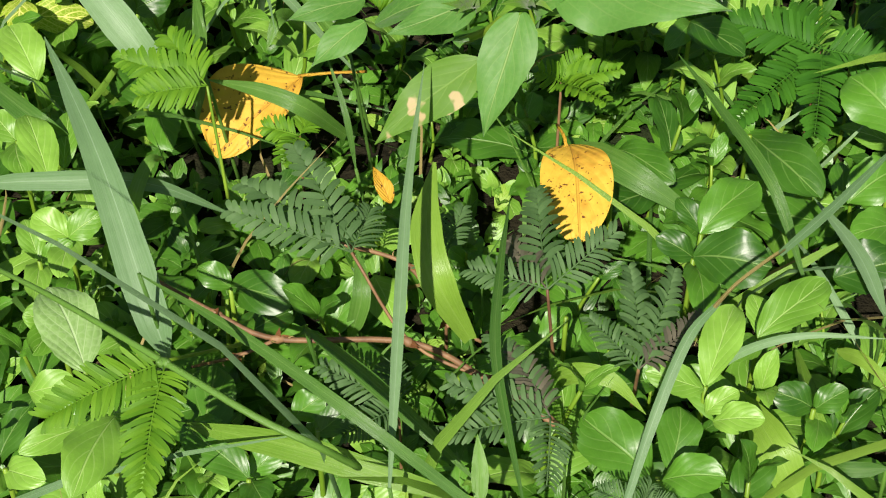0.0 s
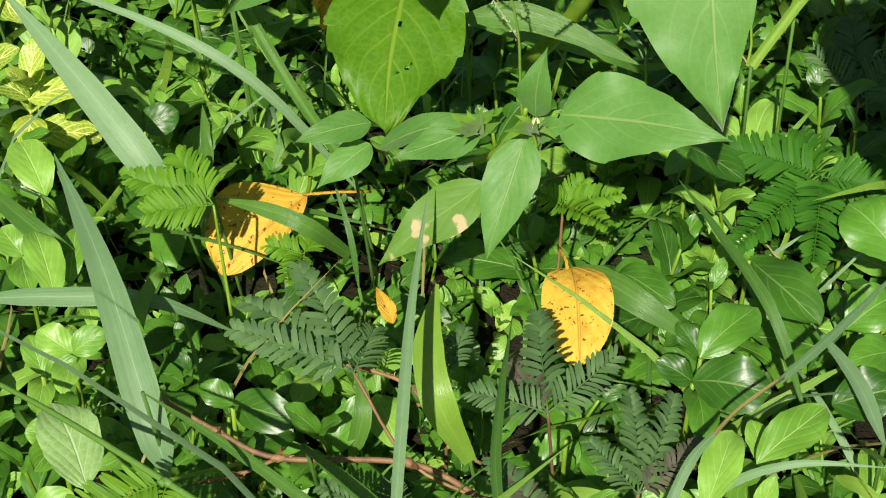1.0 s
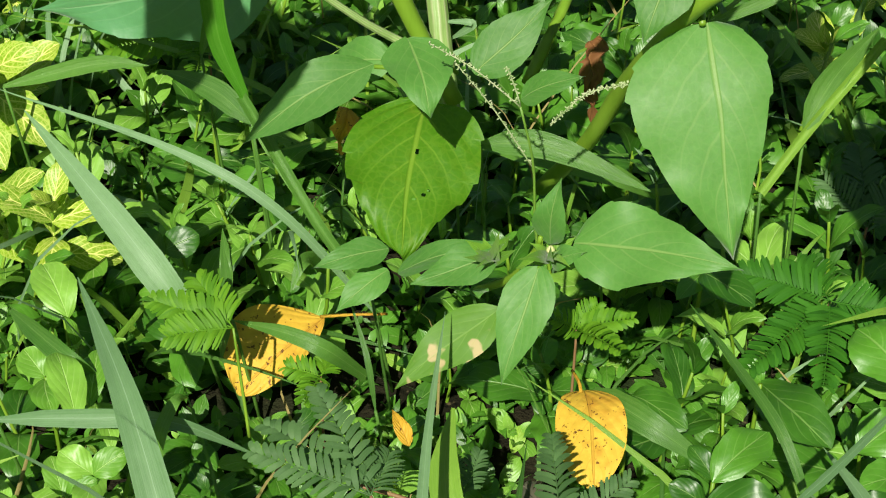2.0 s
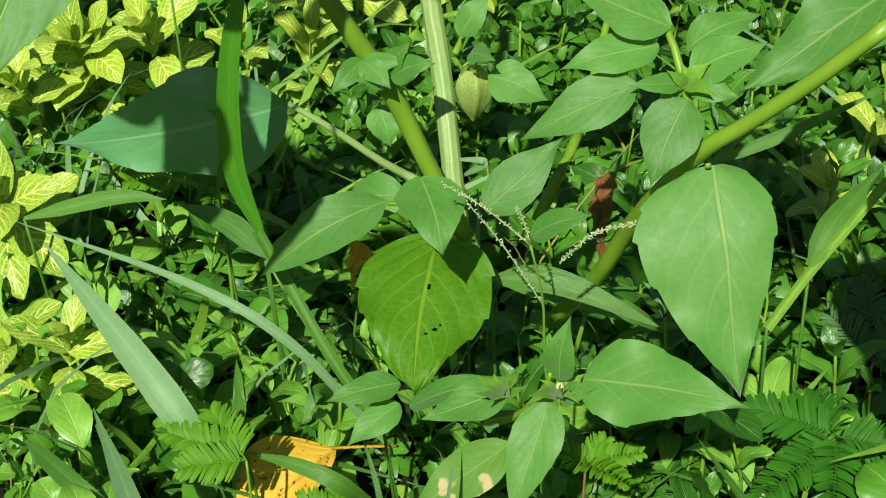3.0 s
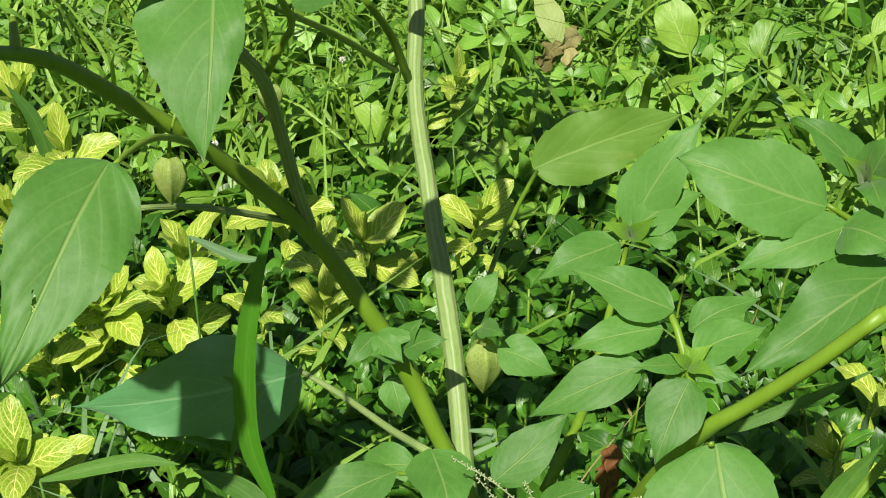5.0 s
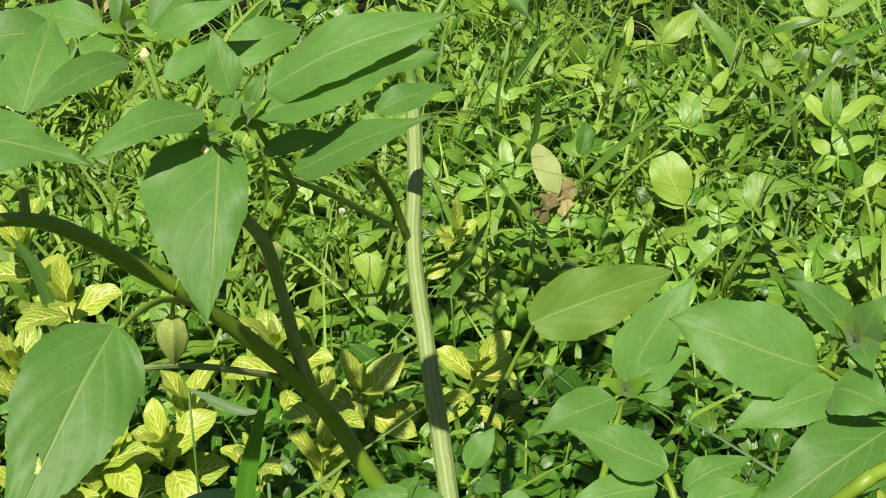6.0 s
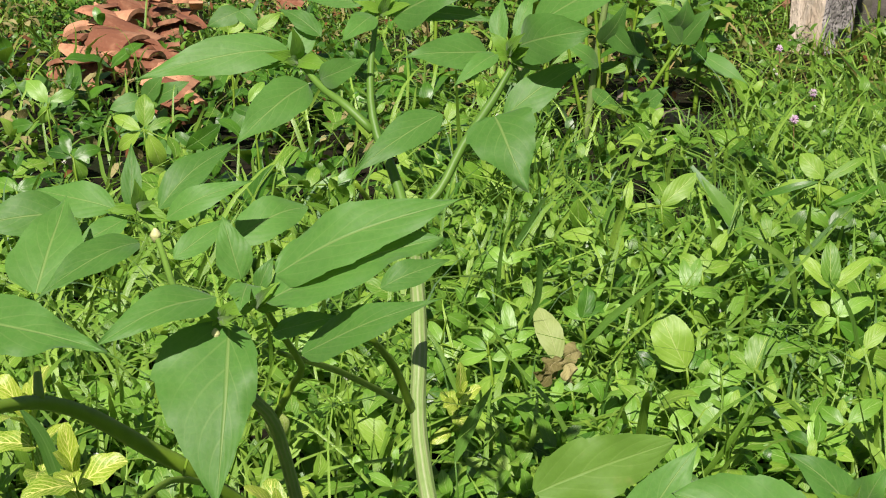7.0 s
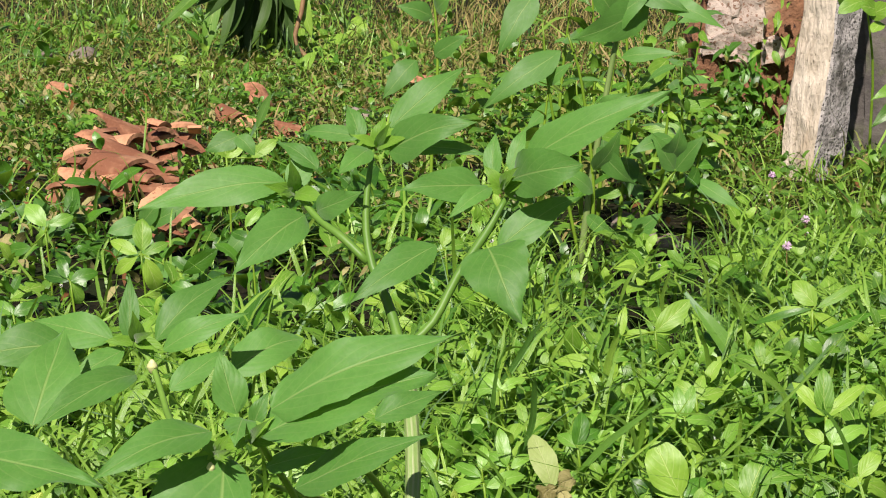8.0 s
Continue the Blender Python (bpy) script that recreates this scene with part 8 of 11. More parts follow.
gold_protos = [gold_plant(40 + i) for i in range(3)]
GOLD_A = [
    (-0.282, 0.855, 0.040, 1.00),
    (-0.293, 0.882, 0.030, 1.10),
    (-0.334, 1.025, 0.060, 1.15),
    (-0.316, 1.242, 0.070, 1.15),
    (-0.288, 1.314, 0.080, 1.10),
    (-0.124, 1.347, 0.080, 1.00),
    (-0.147, 1.259, 0.040, 0.55),
    (-0.361, 1.322, 0.080, 1.10),
    (-0.351, 1.216, 0.050, 1.00),
    (-0.406, 1.521, 0.110, 1.20),
    (-0.440, 1.370, 0.100, 1.10),
    (-0.309, 1.241, 0.080, 1.15),
]
GOLD_B = [
    (-0.275, 1.291, 0.090, 1.15),
    (-0.339, 1.028, 0.070, 1.30),
    (-0.194, 1.500, 0.100, 1.15),
    (-0.096, 1.424, 0.090, 1.20),
    (-0.149, 1.236, 0.060, 0.72),
    (-0.029, 1.485, 0.090, 1.10),
    (-0.178, 1.236, 0.060, 0.72),
    (-0.349, 1.182, 0.060, 1.00),
    (0.317, 1.173, 0.050, 0.90),
    (0.284, 1.055, 0.030, 0.80),
    (-0.488, 1.614, 0.110, 1.15),
    (-0.060, 1.836, 0.080, 0.80),
]
r = random.Random(8)
for i, (x, y, z, s) in enumerate(GOLD_A + GOLD_B):
    m = pose(x, y, soil_height(x, y), r.uniform(12, 34), r.uniform(-12, 12), 0) @ pose(0, 0, 0, 0, 0, r.uniform(0, 360)) @ Matrix.Diagonal((0.84 * s, 0.84 * s, (z + 0.065) / 0.1, 1))
    if i < 3:
        gold_protos[i].matrix_basis = m
    else:
        copy_thing(gold_protos[i % 3], pose(0, 0, 0)).matrix_basis = m

# ---- larger glossy weeds near the mimosa ----
cw = thing("cover_weed", (0.127, 0.501, -0.045), "low weed with large glossy oval green leaves", "plant", "ground cover weeds")
stem(cw, [(0.127, 0.501, -0.045), (0.127, 0.501, 0.045)], (0.0018, 0.0012), n=5, ring=6)
leaf(cw, (0.124, 0.490, 0.060), (0.142, 0.531, 0.070), (-0.232, -0.133, 0.964), 0.0202, COVER_FRESH, p=0.7, q=0.6, sag=0.12, fold=0.3, wave=0.07, n=20, m=4)
leaf(cw, (0.125, 0.496, 0.050), (0.096, 0.497, 0.060), (0.271, -0.465, 0.843), 0.0162, COVER_FRESH, p=0.7, q=0.6, sag=0.12, fold=0.3, wave=0.07, n=20, m=4)
leaf(cw, (0.124, 0.480, 0.050), (0.139, 0.487, 0.060), (-0.365, -0.424, 0.829), 0.0122, COVER_FRESH, p=0.7, q=0.6, sag=0.12, fold=0.3, wave=0.07, n=20, m=4)
leaf(cw, (0.127, 0.477, 0.050), (0.149, 0.469, 0.060), (-0.491, -0.281, 0.825), 0.0159, COVER_FRESH, p=0.7, q=0.6, sag=0.12, fold=0.3, wave=0.07, n=20, m=4)
leaf(cw, (0.126, 0.497, 0.050), (0.131, 0.518, 0.060), (0.170, -0.453, 0.875), 0.0113, COVER_FRESH, p=0.7, q=0.6, sag=0.12, fold=0.3, wave=0.07, n=20, m=4)
cw = thing("cover_weed", (0.130, 0.586, -0.045), "low weed with large glossy oval green leaves", "plant", "ground cover weeds")
stem(cw, [(0.130, 0.586, -0.045), (0.130, 0.586, 0.045)], (0.0018, 0.0012), n=5, ring=6)
leaf(cw, (0.129, 0.582, 0.050), (0.166, 0.567, 0.060), (-0.380, -0.389, 0.839), 0.0311, COVER, p=0.7, q=0.6, sag=0.12, fold=0.3, wave=0.07, n=20, m=4)
leaf(cw, (0.132, 0.586, 0.040), (0.129, 0.542, 0.050), (0.122, 0.209, 0.970), 0.0186, COVER, p=0.7, q=0.6, sag=0.12, fold=0.3, wave=0.07, n=20, m=4)
leaf(cw, (0.132, 0.592, 0.040), (0.111, 0.597, 0.050), (0.242, -0.586, 0.773), 0.0153, COVER, p=0.7, q=0.6, sag=0.12, fold=0.3, wave=0.07, n=20, m=4)
cw = thing("cover_weed", (0.157, 0.531, -0.045), "low weed with large glossy oval green leaves", "plant", "ground cover weeds")
stem(cw, [(0.157, 0.531, -0.045), (0.157, 0.531, 0.045)], (0.0018, 0.0012), n=5, ring=6)
leaf(cw, (0.153, 0.518, 0.060), (0.188, 0.548, 0.070), (-0.080, -0.239, 0.968), 0.0223, COVER_FRESH, p=0.7, q=0.6, sag=0.12, fold=0.3, wave=0.07, n=20, m=4)
leaf(cw, (0.158, 0.534, 0.040), (0.139, 0.513, 0.050), (0.393, 0.074, 0.917), 0.0145, COVER_FRESH, p=0.7, q=0.6, sag=0.12, fold=0.3, wave=0.07, n=20, m=4)
leaf(cw, (0.160, 0.536, 0.040), (0.156, 0.557, 0.050), (0.035, -0.417, 0.908), 0.0133, COVER_FRESH, p=0.7, q=0.6, sag=0.12, fold=0.3, wave=0.07, n=20, m=4)
cw = thing("cover_weed", (0.177, 0.487, -0.045), "low weed with large glossy oval green leaves", "plant", "ground cover weeds")
stem(cw, [(0.177, 0.487, -0.045), (0.177, 0.487, 0.045)], (0.0018, 0.0012), n=5, ring=6)
leaf(cw, (0.178, 0.491, 0.040), (0.158, 0.495, 0.050), (0.280, -0.543, 0.792), 0.0175, COVER, p=0.7, q=0.6, sag=0.12, fold=0.3, wave=0.07, n=20, m=4)
leaf(cw, (0.178, 0.491, 0.040), (0.194, 0.495, 0.050), (-0.426, -0.401, 0.811), 0.0141, COVER, p=0.7, q=0.6, sag=0.12, fold=0.3, wave=0.07, n=20, m=4)
leaf(cw, (0.182, 0.497, 0.030), (0.174, 0.466, 0.040), (0.223, 0.244, 0.944), 0.0141, COVER, p=0.7, q=0.6, sag=0.12, fold=0.3, wave=0.07, n=20, m=4)
cw = thing("cover_weed", (0.099, 0.447, -0.045), "low weed with large glossy oval green leaves", "plant", "ground cover weeds")
stem(cw, [(0.099, 0.447, -0.045), (0.099, 0.447, 0.045)], (0.0018, 0.0012), n=5, ring=6)
leaf(cw, (0.096, 0.452, 0.040), (0.066, 0.479, 0.050), (-0.003, -0.354, 0.935), 0.0308, COVER, p=0.7, q=0.6, sag=0.12, fold=0.3, wave=0.07, n=20, m=4)
leaf(cw, (0.107, 0.455, 0.040), (0.112, 0.485, 0.050), (0.179, -0.334, 0.925), 0.0215, COVER, p=0.7, q=0.6, sag=0.12, fold=0.3, wave=0.07, n=20, m=4)
leaf(cw, (0.100, 0.443, 0.050), (0.127, 0.436, 0.060), (-0.404, -0.290, 0.868), 0.0207, COVER, p=0.7, q=0.6, sag=0.12, fold=0.3, wave=0.07, n=20, m=4)
leaf(cw, (0.101, 0.449, 0.040), (0.096, 0.427, 0.050), (-0.154, 0.429, 0.890), 0.0161, COVER, p=0.7, q=0.6, sag=0.12, fold=0.3, wave=0.07, n=20, m=4)
cw = thing("cover_weed", (0.136, 0.604, -0.045), "low weed with large glossy oval green leaves", "plant", "ground cover weeds")
stem(cw, [(0.136, 0.604, -0.045), (0.136, 0.604, 0.045)], (0.0018, 0.0012), n=5, ring=6)
leaf(cw, (0.133, 0.589, 0.060), (0.163, 0.619, 0.070), (-0.050, -0.275, 0.960), 0.0249, COVER, p=0.7, q=0.6, sag=0.12, fold=0.3, wave=0.07, n=20, m=4)
leaf(cw, (0.137, 0.610, 0.040), (0.126, 0.627, 0.050), (0.026, -0.508, 0.861), 0.0125, COVER, p=0.7, q=0.6, sag=0.12, fold=0.3, wave=0.07, n=20, m=4)
cw = thing("cover_weed", (0.172, 0.682, -0.045), "low weed with large glossy oval green leaves", "plant", "ground cover weeds")
stem(cw, [(0.172, 0.682, -0.045), (0.172, 0.682, 0.045)], (0.0018, 0.0012), n=5, ring=6)
leaf(cw, (0.174, 0.688, 0.040), (0.202, 0.626, 0.050), (-0.419, -0.042, 0.907), 0.0316, COVER, p=0.7, q=0.6, sag=0.12, fold=0.3, wave=0.07, n=20, m=4)
leaf(cw, (0.174, 0.688, 0.040), (0.161, 0.695, 0.050), (0.166, -0.702, 0.692), 0.0165, COVER, p=0.7, q=0.6, sag=0.12, fold=0.3, wave=0.07, n=20, m=4)
cw = thing("cover_weed", (0.150, 0.784, -0.045), "low weed with large glossy oval green leaves", "plant", "ground cover weeds")
stem(cw, [(0.150, 0.784, -0.045), (0.150, 0.784, 0.045)], (0.0018, 0.0012), n=5, ring=6)
leaf(cw, (0.149, 0.778, 0.050), (0.173, 0.731, 0.060), (-0.515, -0.085, 0.853), 0.0220, COVER, p=0.7, q=0.6, sag=0.12, fold=0.3, wave=0.07, n=20, m=4)
leaf(cw, (0.152, 0.789, 0.040), (0.131, 0.750, 0.050), (0.276, 0.102, 0.956), 0.0154, COVER, p=0.7, q=0.6, sag=0.12, fold=0.3, wave=0.07, n=20, m=4)
cw = thing("cover_weed", (0.258, 0.681, -0.045), "low weed with large glossy oval green leaves", "plant", "ground cover weeds")
stem(cw, [(0.258, 0.681, -0.045), (0.258, 0.681, 0.045)], (0.0018, 0.0012), n=5, ring=6)
leaf(cw, (0.252, 0.667, 0.060), (0.227, 0.703, 0.070), (-0.233, -0.412, 0.881), 0.0373, COVER, p=0.7, q=0.6, sag=0.12, fold=0.3, wave=0.07, n=20, m=4)
leaf(cw, (0.219, 0.632, 0.040), (0.248, 0.649, 0.050), (-0.110, -0.357, 0.928), 0.0271, COVER, p=0.7, q=0.6, sag=0.12, fold=0.3, wave=0.07, n=20, m=4)
leaf(cw, (0.202, 0.578, 0.040), (0.235, 0.578, 0.050), (-0.269, -0.432, 0.861), 0.0288, COVER, p=0.7, q=0.6, sag=0.12, fold=0.3, wave=0.07, n=20, m=4)
leaf(cw, (0.246, 0.615, 0.040), (0.211, 0.597, 0.050), (0.399, -0.289, 0.870), 0.0217, COVER, p=0.7, q=0.6, sag=0.12, fold=0.3, wave=0.07, n=20, m=4)
cw = thing("cover_weed", (0.096, 0.668, -0.045), "low weed with large glossy oval green leaves", "plant", "ground cover weeds")
stem(cw, [(0.096, 0.668, -0.045), (0.096, 0.668, 0.045)], (0.0018, 0.0012), n=5, ring=6)
leaf(cw, (0.100, 0.696, 0.020), (0.130, 0.660, 0.030), (-0.485, -0.174, 0.857), 0.0213, COVER, p=0.7, q=0.6, sag=0.12, fold=0.3, wave=0.07, n=20, m=4)
leaf(cw, (0.100, 0.697, 0.020), (0.081, 0.670, 0.030), (0.435, 0.034, 0.900), 0.0147, COVER, p=0.7, q=0.6, sag=0.12, fold=0.3, wave=0.07, n=20, m=4)
cw = thing("cover_weed", (-0.174, 0.511, -0.045), "low weed with large glossy oval green leaves", "plant", "ground cover weeds")
stem(cw, [(-0.174, 0.511, -0.045), (-0.174, 0.511, 0.045)], (0.0018, 0.0012), n=5, ring=6)
leaf(cw, (-0.172, 0.507, 0.050), (-0.197, 0.553, 0.060), (0.102, -0.162, 0.982), 0.0300, COVER_VEINED, p=0.62, q=0.62, sag=0.10, fold=0.14, wave=0.06, n=24, m=5)
leaf(cw, (-0.201, 0.502, 0.040), (-0.175, 0.499, 0.050), (-0.368, -0.539, 0.757), 0.0171, COVER_FRESH, p=0.7, q=0.6, sag=0.12, fold=0.3, wave=0.07, n=20, m=4)
cw = thing("cover_weed", (-0.160, 0.480, -0.045), "low weed with large glossy oval green leaves", "plant", "ground cover weeds")
stem(cw, [(-0.160, 0.480, -0.045), (-0.160, 0.480, 0.045)], (0.0018, 0.0012), n=5, ring=6)
leaf(cw, (-0.161, 0.476, 0.050), (-0.192, 0.449, 0.060), (0.500, -0.272, 0.822), 0.0163, COVER_FRESH, p=0.7, q=0.6, sag=0.12, fold=0.3, wave=0.07, n=20, m=4)
leaf(cw, (-0.152, 0.471, 0.060), (-0.161, 0.418, 0.070), (0.305, 0.127, 0.944), 0.0251, COVER_FRESH, p=0.7, q=0.6, sag=0.12, fold=0.3, wave=0.07, n=20, m=4)
leaf(cw, (-0.160, 0.485, 0.040), (-0.146, 0.492, 0.050), (-0.169, -0.704, 0.690), 0.0136, COVER_FRESH, p=0.7, q=0.6, sag=0.12, fold=0.3, wave=0.07, n=20, m=4)
cw = thing("cover_weed", (-0.089, 0.446, -0.045), "low weed with large glossy oval green leaves", "plant", "ground cover weeds")
stem(cw, [(-0.089, 0.446, -0.045), (-0.089, 0.446, 0.045)], (0.0018, 0.0012), n=5, ring=6)
leaf(cw, (-0.090, 0.449, 0.040), (-0.121, 0.475, 0.050), (0.014, -0.339, 0.941), 0.0207, COVER, p=0.7, q=0.6, sag=0.12, fold=0.3, wave=0.07, n=20, m=4)
leaf(cw, (-0.088, 0.449, 0.040), (-0.079, 0.427, 0.050), (-0.199, 0.327, 0.924), 0.0156, COVER, p=0.7, q=0.6, sag=0.12, fold=0.3, wave=0.07, n=20, m=4)
leaf(cw, (-0.091, 0.458, 0.030), (-0.075, 0.469, 0.040), (-0.102, -0.595, 0.797), 0.0134, COVER, p=0.7, q=0.6, sag=0.12, fold=0.3, wave=0.07, n=20, m=4)
cw = thing("cover_weed", (-0.108, 0.565, -0.045), "low weed with large glossy oval green leaves", "plant", "ground cover weeds")
stem(cw, [(-0.108, 0.565, -0.045), (-0.108, 0.565, 0.045)], (0.0018, 0.0012), n=5, ring=6)
leaf(cw, (-0.111, 0.579, 0.030), (-0.075, 0.562, 0.040), (-0.428, -0.417, 0.802), 0.0230, COVER, p=0.7, q=0.6, sag=0.12, fold=0.3, wave=0.07, n=20, m=4)
leaf(cw, (-0.111, 0.579, 0.030), (-0.127, 0.586, 0.040), (0.237, -0.587, 0.774), 0.0149, COVER, p=0.7, q=0.6, sag=0.12, fold=0.3, wave=0.07, n=20, m=4)
cw = thing("cover_weed", (-0.202, 0.452, -0.045), "low weed with large glossy oval green leaves", "plant", "ground cover weeds")
stem(cw, [(-0.202, 0.452, -0.045), (-0.202, 0.452, 0.045)], (0.0018, 0.0012), n=5, ring=6)
leaf(cw, (-0.204, 0.456, 0.040), (-0.181, 0.442, 0.050), (-0.491, -0.178, 0.853), 0.0163, COVER_FRESH, p=0.7, q=0.6, sag=0.12, fold=0.3, wave=0.07, n=20, m=4)
leaf(cw, (-0.204, 0.454, 0.040), (-0.210, 0.433, 0.050), (0.568, 0.223, 0.792), 0.0157, COVER_FRESH, p=0.7, q=0.6, sag=0.12, fold=0.3, wave=0.07, n=20, m=4)
cw = thing("cover_weed", (-0.237, 0.730, -0.045), "low weed with large glossy oval green leaves", "plant", "ground cover weeds")
stem(cw, [(-0.237, 0.730, -0.045), (-0.237, 0.730, 0.045)], (0.0018, 0.0012), n=5, ring=6)
leaf(cw, (-0.234, 0.723, 0.050), (-0.253, 0.761, 0.060), (0.089, -0.212, 0.973), 0.0258, COVER_FRESH, p=0.7, q=0.6, sag=0.12, fold=0.3, wave=0.07, n=20, m=4)
leaf(cw, (-0.212, 0.634, 0.050), (-0.229, 0.682, 0.060), (0.176, -0.143, 0.974), 0.0205, COVER_FRESH, p=0.7, q=0.6, sag=0.12, fold=0.3, wave=0.07, n=20, m=4)
leaf(cw, (-0.208, 0.659, 0.040), (-0.211, 0.695, 0.050), (0.075, -0.263, 0.962), 0.0159, COVER_FRESH, p=0.7, q=0.6, sag=0.12, fold=0.3, wave=0.07, n=20, m=4)
cw = thing("cover_weed", (-0.209, 0.585, -0.045), "low weed with large glossy oval green leaves", "plant", "ground cover weeds")
stem(cw, [(-0.209, 0.585, -0.045), (-0.209, 0.585, 0.045)], (0.0018, 0.0012), n=5, ring=6)
leaf(cw, (-0.210, 0.590, 0.040), (-0.221, 0.610, 0.050), (0.214, -0.331, 0.919), 0.0144, COVER_FRESH, p=0.7, q=0.6, sag=0.12, fold=0.3, wave=0.07, n=20, m=4)
leaf(cw, (-0.210, 0.590, 0.040), (-0.192, 0.593, 0.050), (-0.212, -0.731, 0.649), 0.0119, COVER_FRESH, p=0.7, q=0.6, sag=0.12, fold=0.3, wave=0.07, n=20, m=4)
leaf(cw, (-0.213, 0.598, 0.030), (-0.209, 0.562, 0.040), (0.132, 0.285, 0.949), 0.0148, COVER_FRESH, p=0.7, q=0.6, sag=0.12, fold=0.3, wave=0.07, n=20, m=4)
cw = thing("cover_weed", (-0.197, 0.602, -0.045), "low weed with large glossy oval green leaves", "plant", "ground cover weeds")
stem(cw, [(-0.197, 0.602, -0.045), (-0.197, 0.602, 0.045)], (0.0018, 0.0012), n=5, ring=6)
leaf(cw, (-0.195, 0.597, 0.050), (-0.213, 0.604, 0.060), (0.239, -0.561, 0.793), 0.0184, COVER_FRESH, p=0.7, q=0.6, sag=0.12, fold=0.3, wave=0.07, n=20, m=4)
leaf(cw, (-0.195, 0.597, 0.050), (-0.177, 0.604, 0.060), (-0.103, -0.736, 0.669), 0.0160, COVER_FRESH, p=0.7, q=0.6, sag=0.12, fold=0.3, wave=0.07, n=20, m=4)
leaf(cw, (-0.198, 0.605, 0.040), (-0.194, 0.568, 0.050), (0.123, 0.274, 0.954), 0.0172, COVER_FRESH, p=0.7, q=0.6, sag=0.12, fold=0.3, wave=0.07, n=20, m=4)
cw = thing("cover_weed", (-0.237, 0.677, -0.045), "low weed with large glossy oval green leaves", "plant", "ground cover weeds")
stem(cw, [(-0.237, 0.677, -0.045), (-0.237, 0.677, 0.045)], (0.0018, 0.0012), n=5, ring=6)
leaf(cw, (-0.239, 0.682, 0.040), (-0.253, 0.695, 0.050), (0.176, -0.488, 0.855), 0.0173, COVER_FRESH, p=0.7, q=0.6, sag=0.12, fold=0.3, wave=0.07, n=20, m=4)
leaf(cw, (-0.238, 0.680, 0.040), (-0.226, 0.643, 0.050), (-0.181, 0.202, 0.962), 0.0182, COVER_FRESH, p=0.7, q=0.6, sag=0.12, fold=0.3, wave=0.07, n=20, m=4)
leaf(cw, (-0.237, 0.682, 0.040), (-0.218, 0.678, 0.050), (-0.442, -0.693, 0.570), 0.0147, COVER_FRESH, p=0.7, q=0.6, sag=0.12, fold=0.3, wave=0.07, n=20, m=4)
cw = thing("cover_weed", (-0.193, 0.543, -0.045), "low weed with large glossy oval green leaves", "plant", "ground cover weeds")
stem(cw, [(-0.193, 0.543, -0.045), (-0.193, 0.543, 0.045)], (0.0018, 0.0012), n=5, ring=6)
leaf(cw, (-0.194, 0.547, 0.040), (-0.209, 0.542, 0.050), (0.611, -0.469, 0.638), 0.0171, COVER_FRESH, p=0.7, q=0.6, sag=0.12, fold=0.3, wave=0.07, n=20, m=4)
leaf(cw, (-0.194, 0.545, 0.040), (-0.199, 0.516, 0.050), (0.467, 0.222, 0.856), 0.0169, COVER_FRESH, p=0.7, q=0.6, sag=0.12, fold=0.3, wave=0.07, n=20, m=4)
leaf(cw, (-0.196, 0.556, 0.030), (-0.174, 0.536, 0.040), (-0.496, -0.112, 0.861), 0.0144, COVER_FRESH, p=0.7, q=0.6, sag=0.12, fold=0.3, wave=0.07, n=20, m=4)
cw = thing("cover_weed", (-0.189, 0.788, -0.045), "low weed with large glossy oval green leaves", "plant", "ground cover weeds")
stem(cw, [(-0.189, 0.788, -0.045), (-0.189, 0.788, 0.045)], (0.0018, 0.0012), n=5, ring=6)
leaf(cw, (-0.184, 0.782, 0.050), (-0.204, 0.791, 0.060), (0.103, -0.629, 0.770), 0.0205, COVER, p=0.7, q=0.6, sag=0.12, fold=0.3, wave=0.07, n=20, m=4)
leaf(cw, (-0.186, 0.787, 0.050), (-0.164, 0.794, 0.060), (-0.065, -0.773, 0.631), 0.0206, COVER, p=0.7, q=0.6, sag=0.12, fold=0.3, wave=0.07, n=20, m=4)
cw = thing("cover_weed", (-0.059, 0.475, -0.045), "low weed with large glossy oval green leaves", "plant", "ground cover weeds")
stem(cw, [(-0.059, 0.475, -0.045), (-0.059, 0.475, 0.045)], (0.0018, 0.0012), n=5, ring=6)
leaf(cw, (-0.073, 0.502, 0.020), (-0.058, 0.508, 0.030), (-0.217, -0.641, 0.736), 0.0169, COVER, p=0.7, q=0.6, sag=0.12, fold=0.3, wave=0.07, n=20, m=4)
leaf(cw, (-0.062, 0.491, 0.020), (-0.045, 0.501, 0.030), (-0.131, -0.597, 0.792), 0.0151, COVER, p=0.7, q=0.6, sag=0.12, fold=0.3, wave=0.07, n=20, m=4)
cw = thing("cover_weed", (0.062, 0.546, -0.045), "low weed with large glossy oval green leaves", "plant", "ground cover weeds")
stem(cw, [(0.062, 0.546, -0.045), (0.062, 0.546, 0.045)], (0.0018, 0.0012), n=5, ring=6)
leaf(cw, (0.051, 0.549, 0.020), (0.065, 0.566, 0.030), (-0.192, -0.392, 0.899), 0.0151, COVER, p=0.7, q=0.6, sag=0.12, fold=0.3, wave=0.07, n=20, m=4)
leaf(cw, (0.062, 0.538, 0.020), (0.083, 0.508, 0.030), (-0.406, 0.032, 0.913), 0.0176, COVER, p=0.7, q=0.6, sag=0.12, fold=0.3, wave=0.07, n=20, m=4)

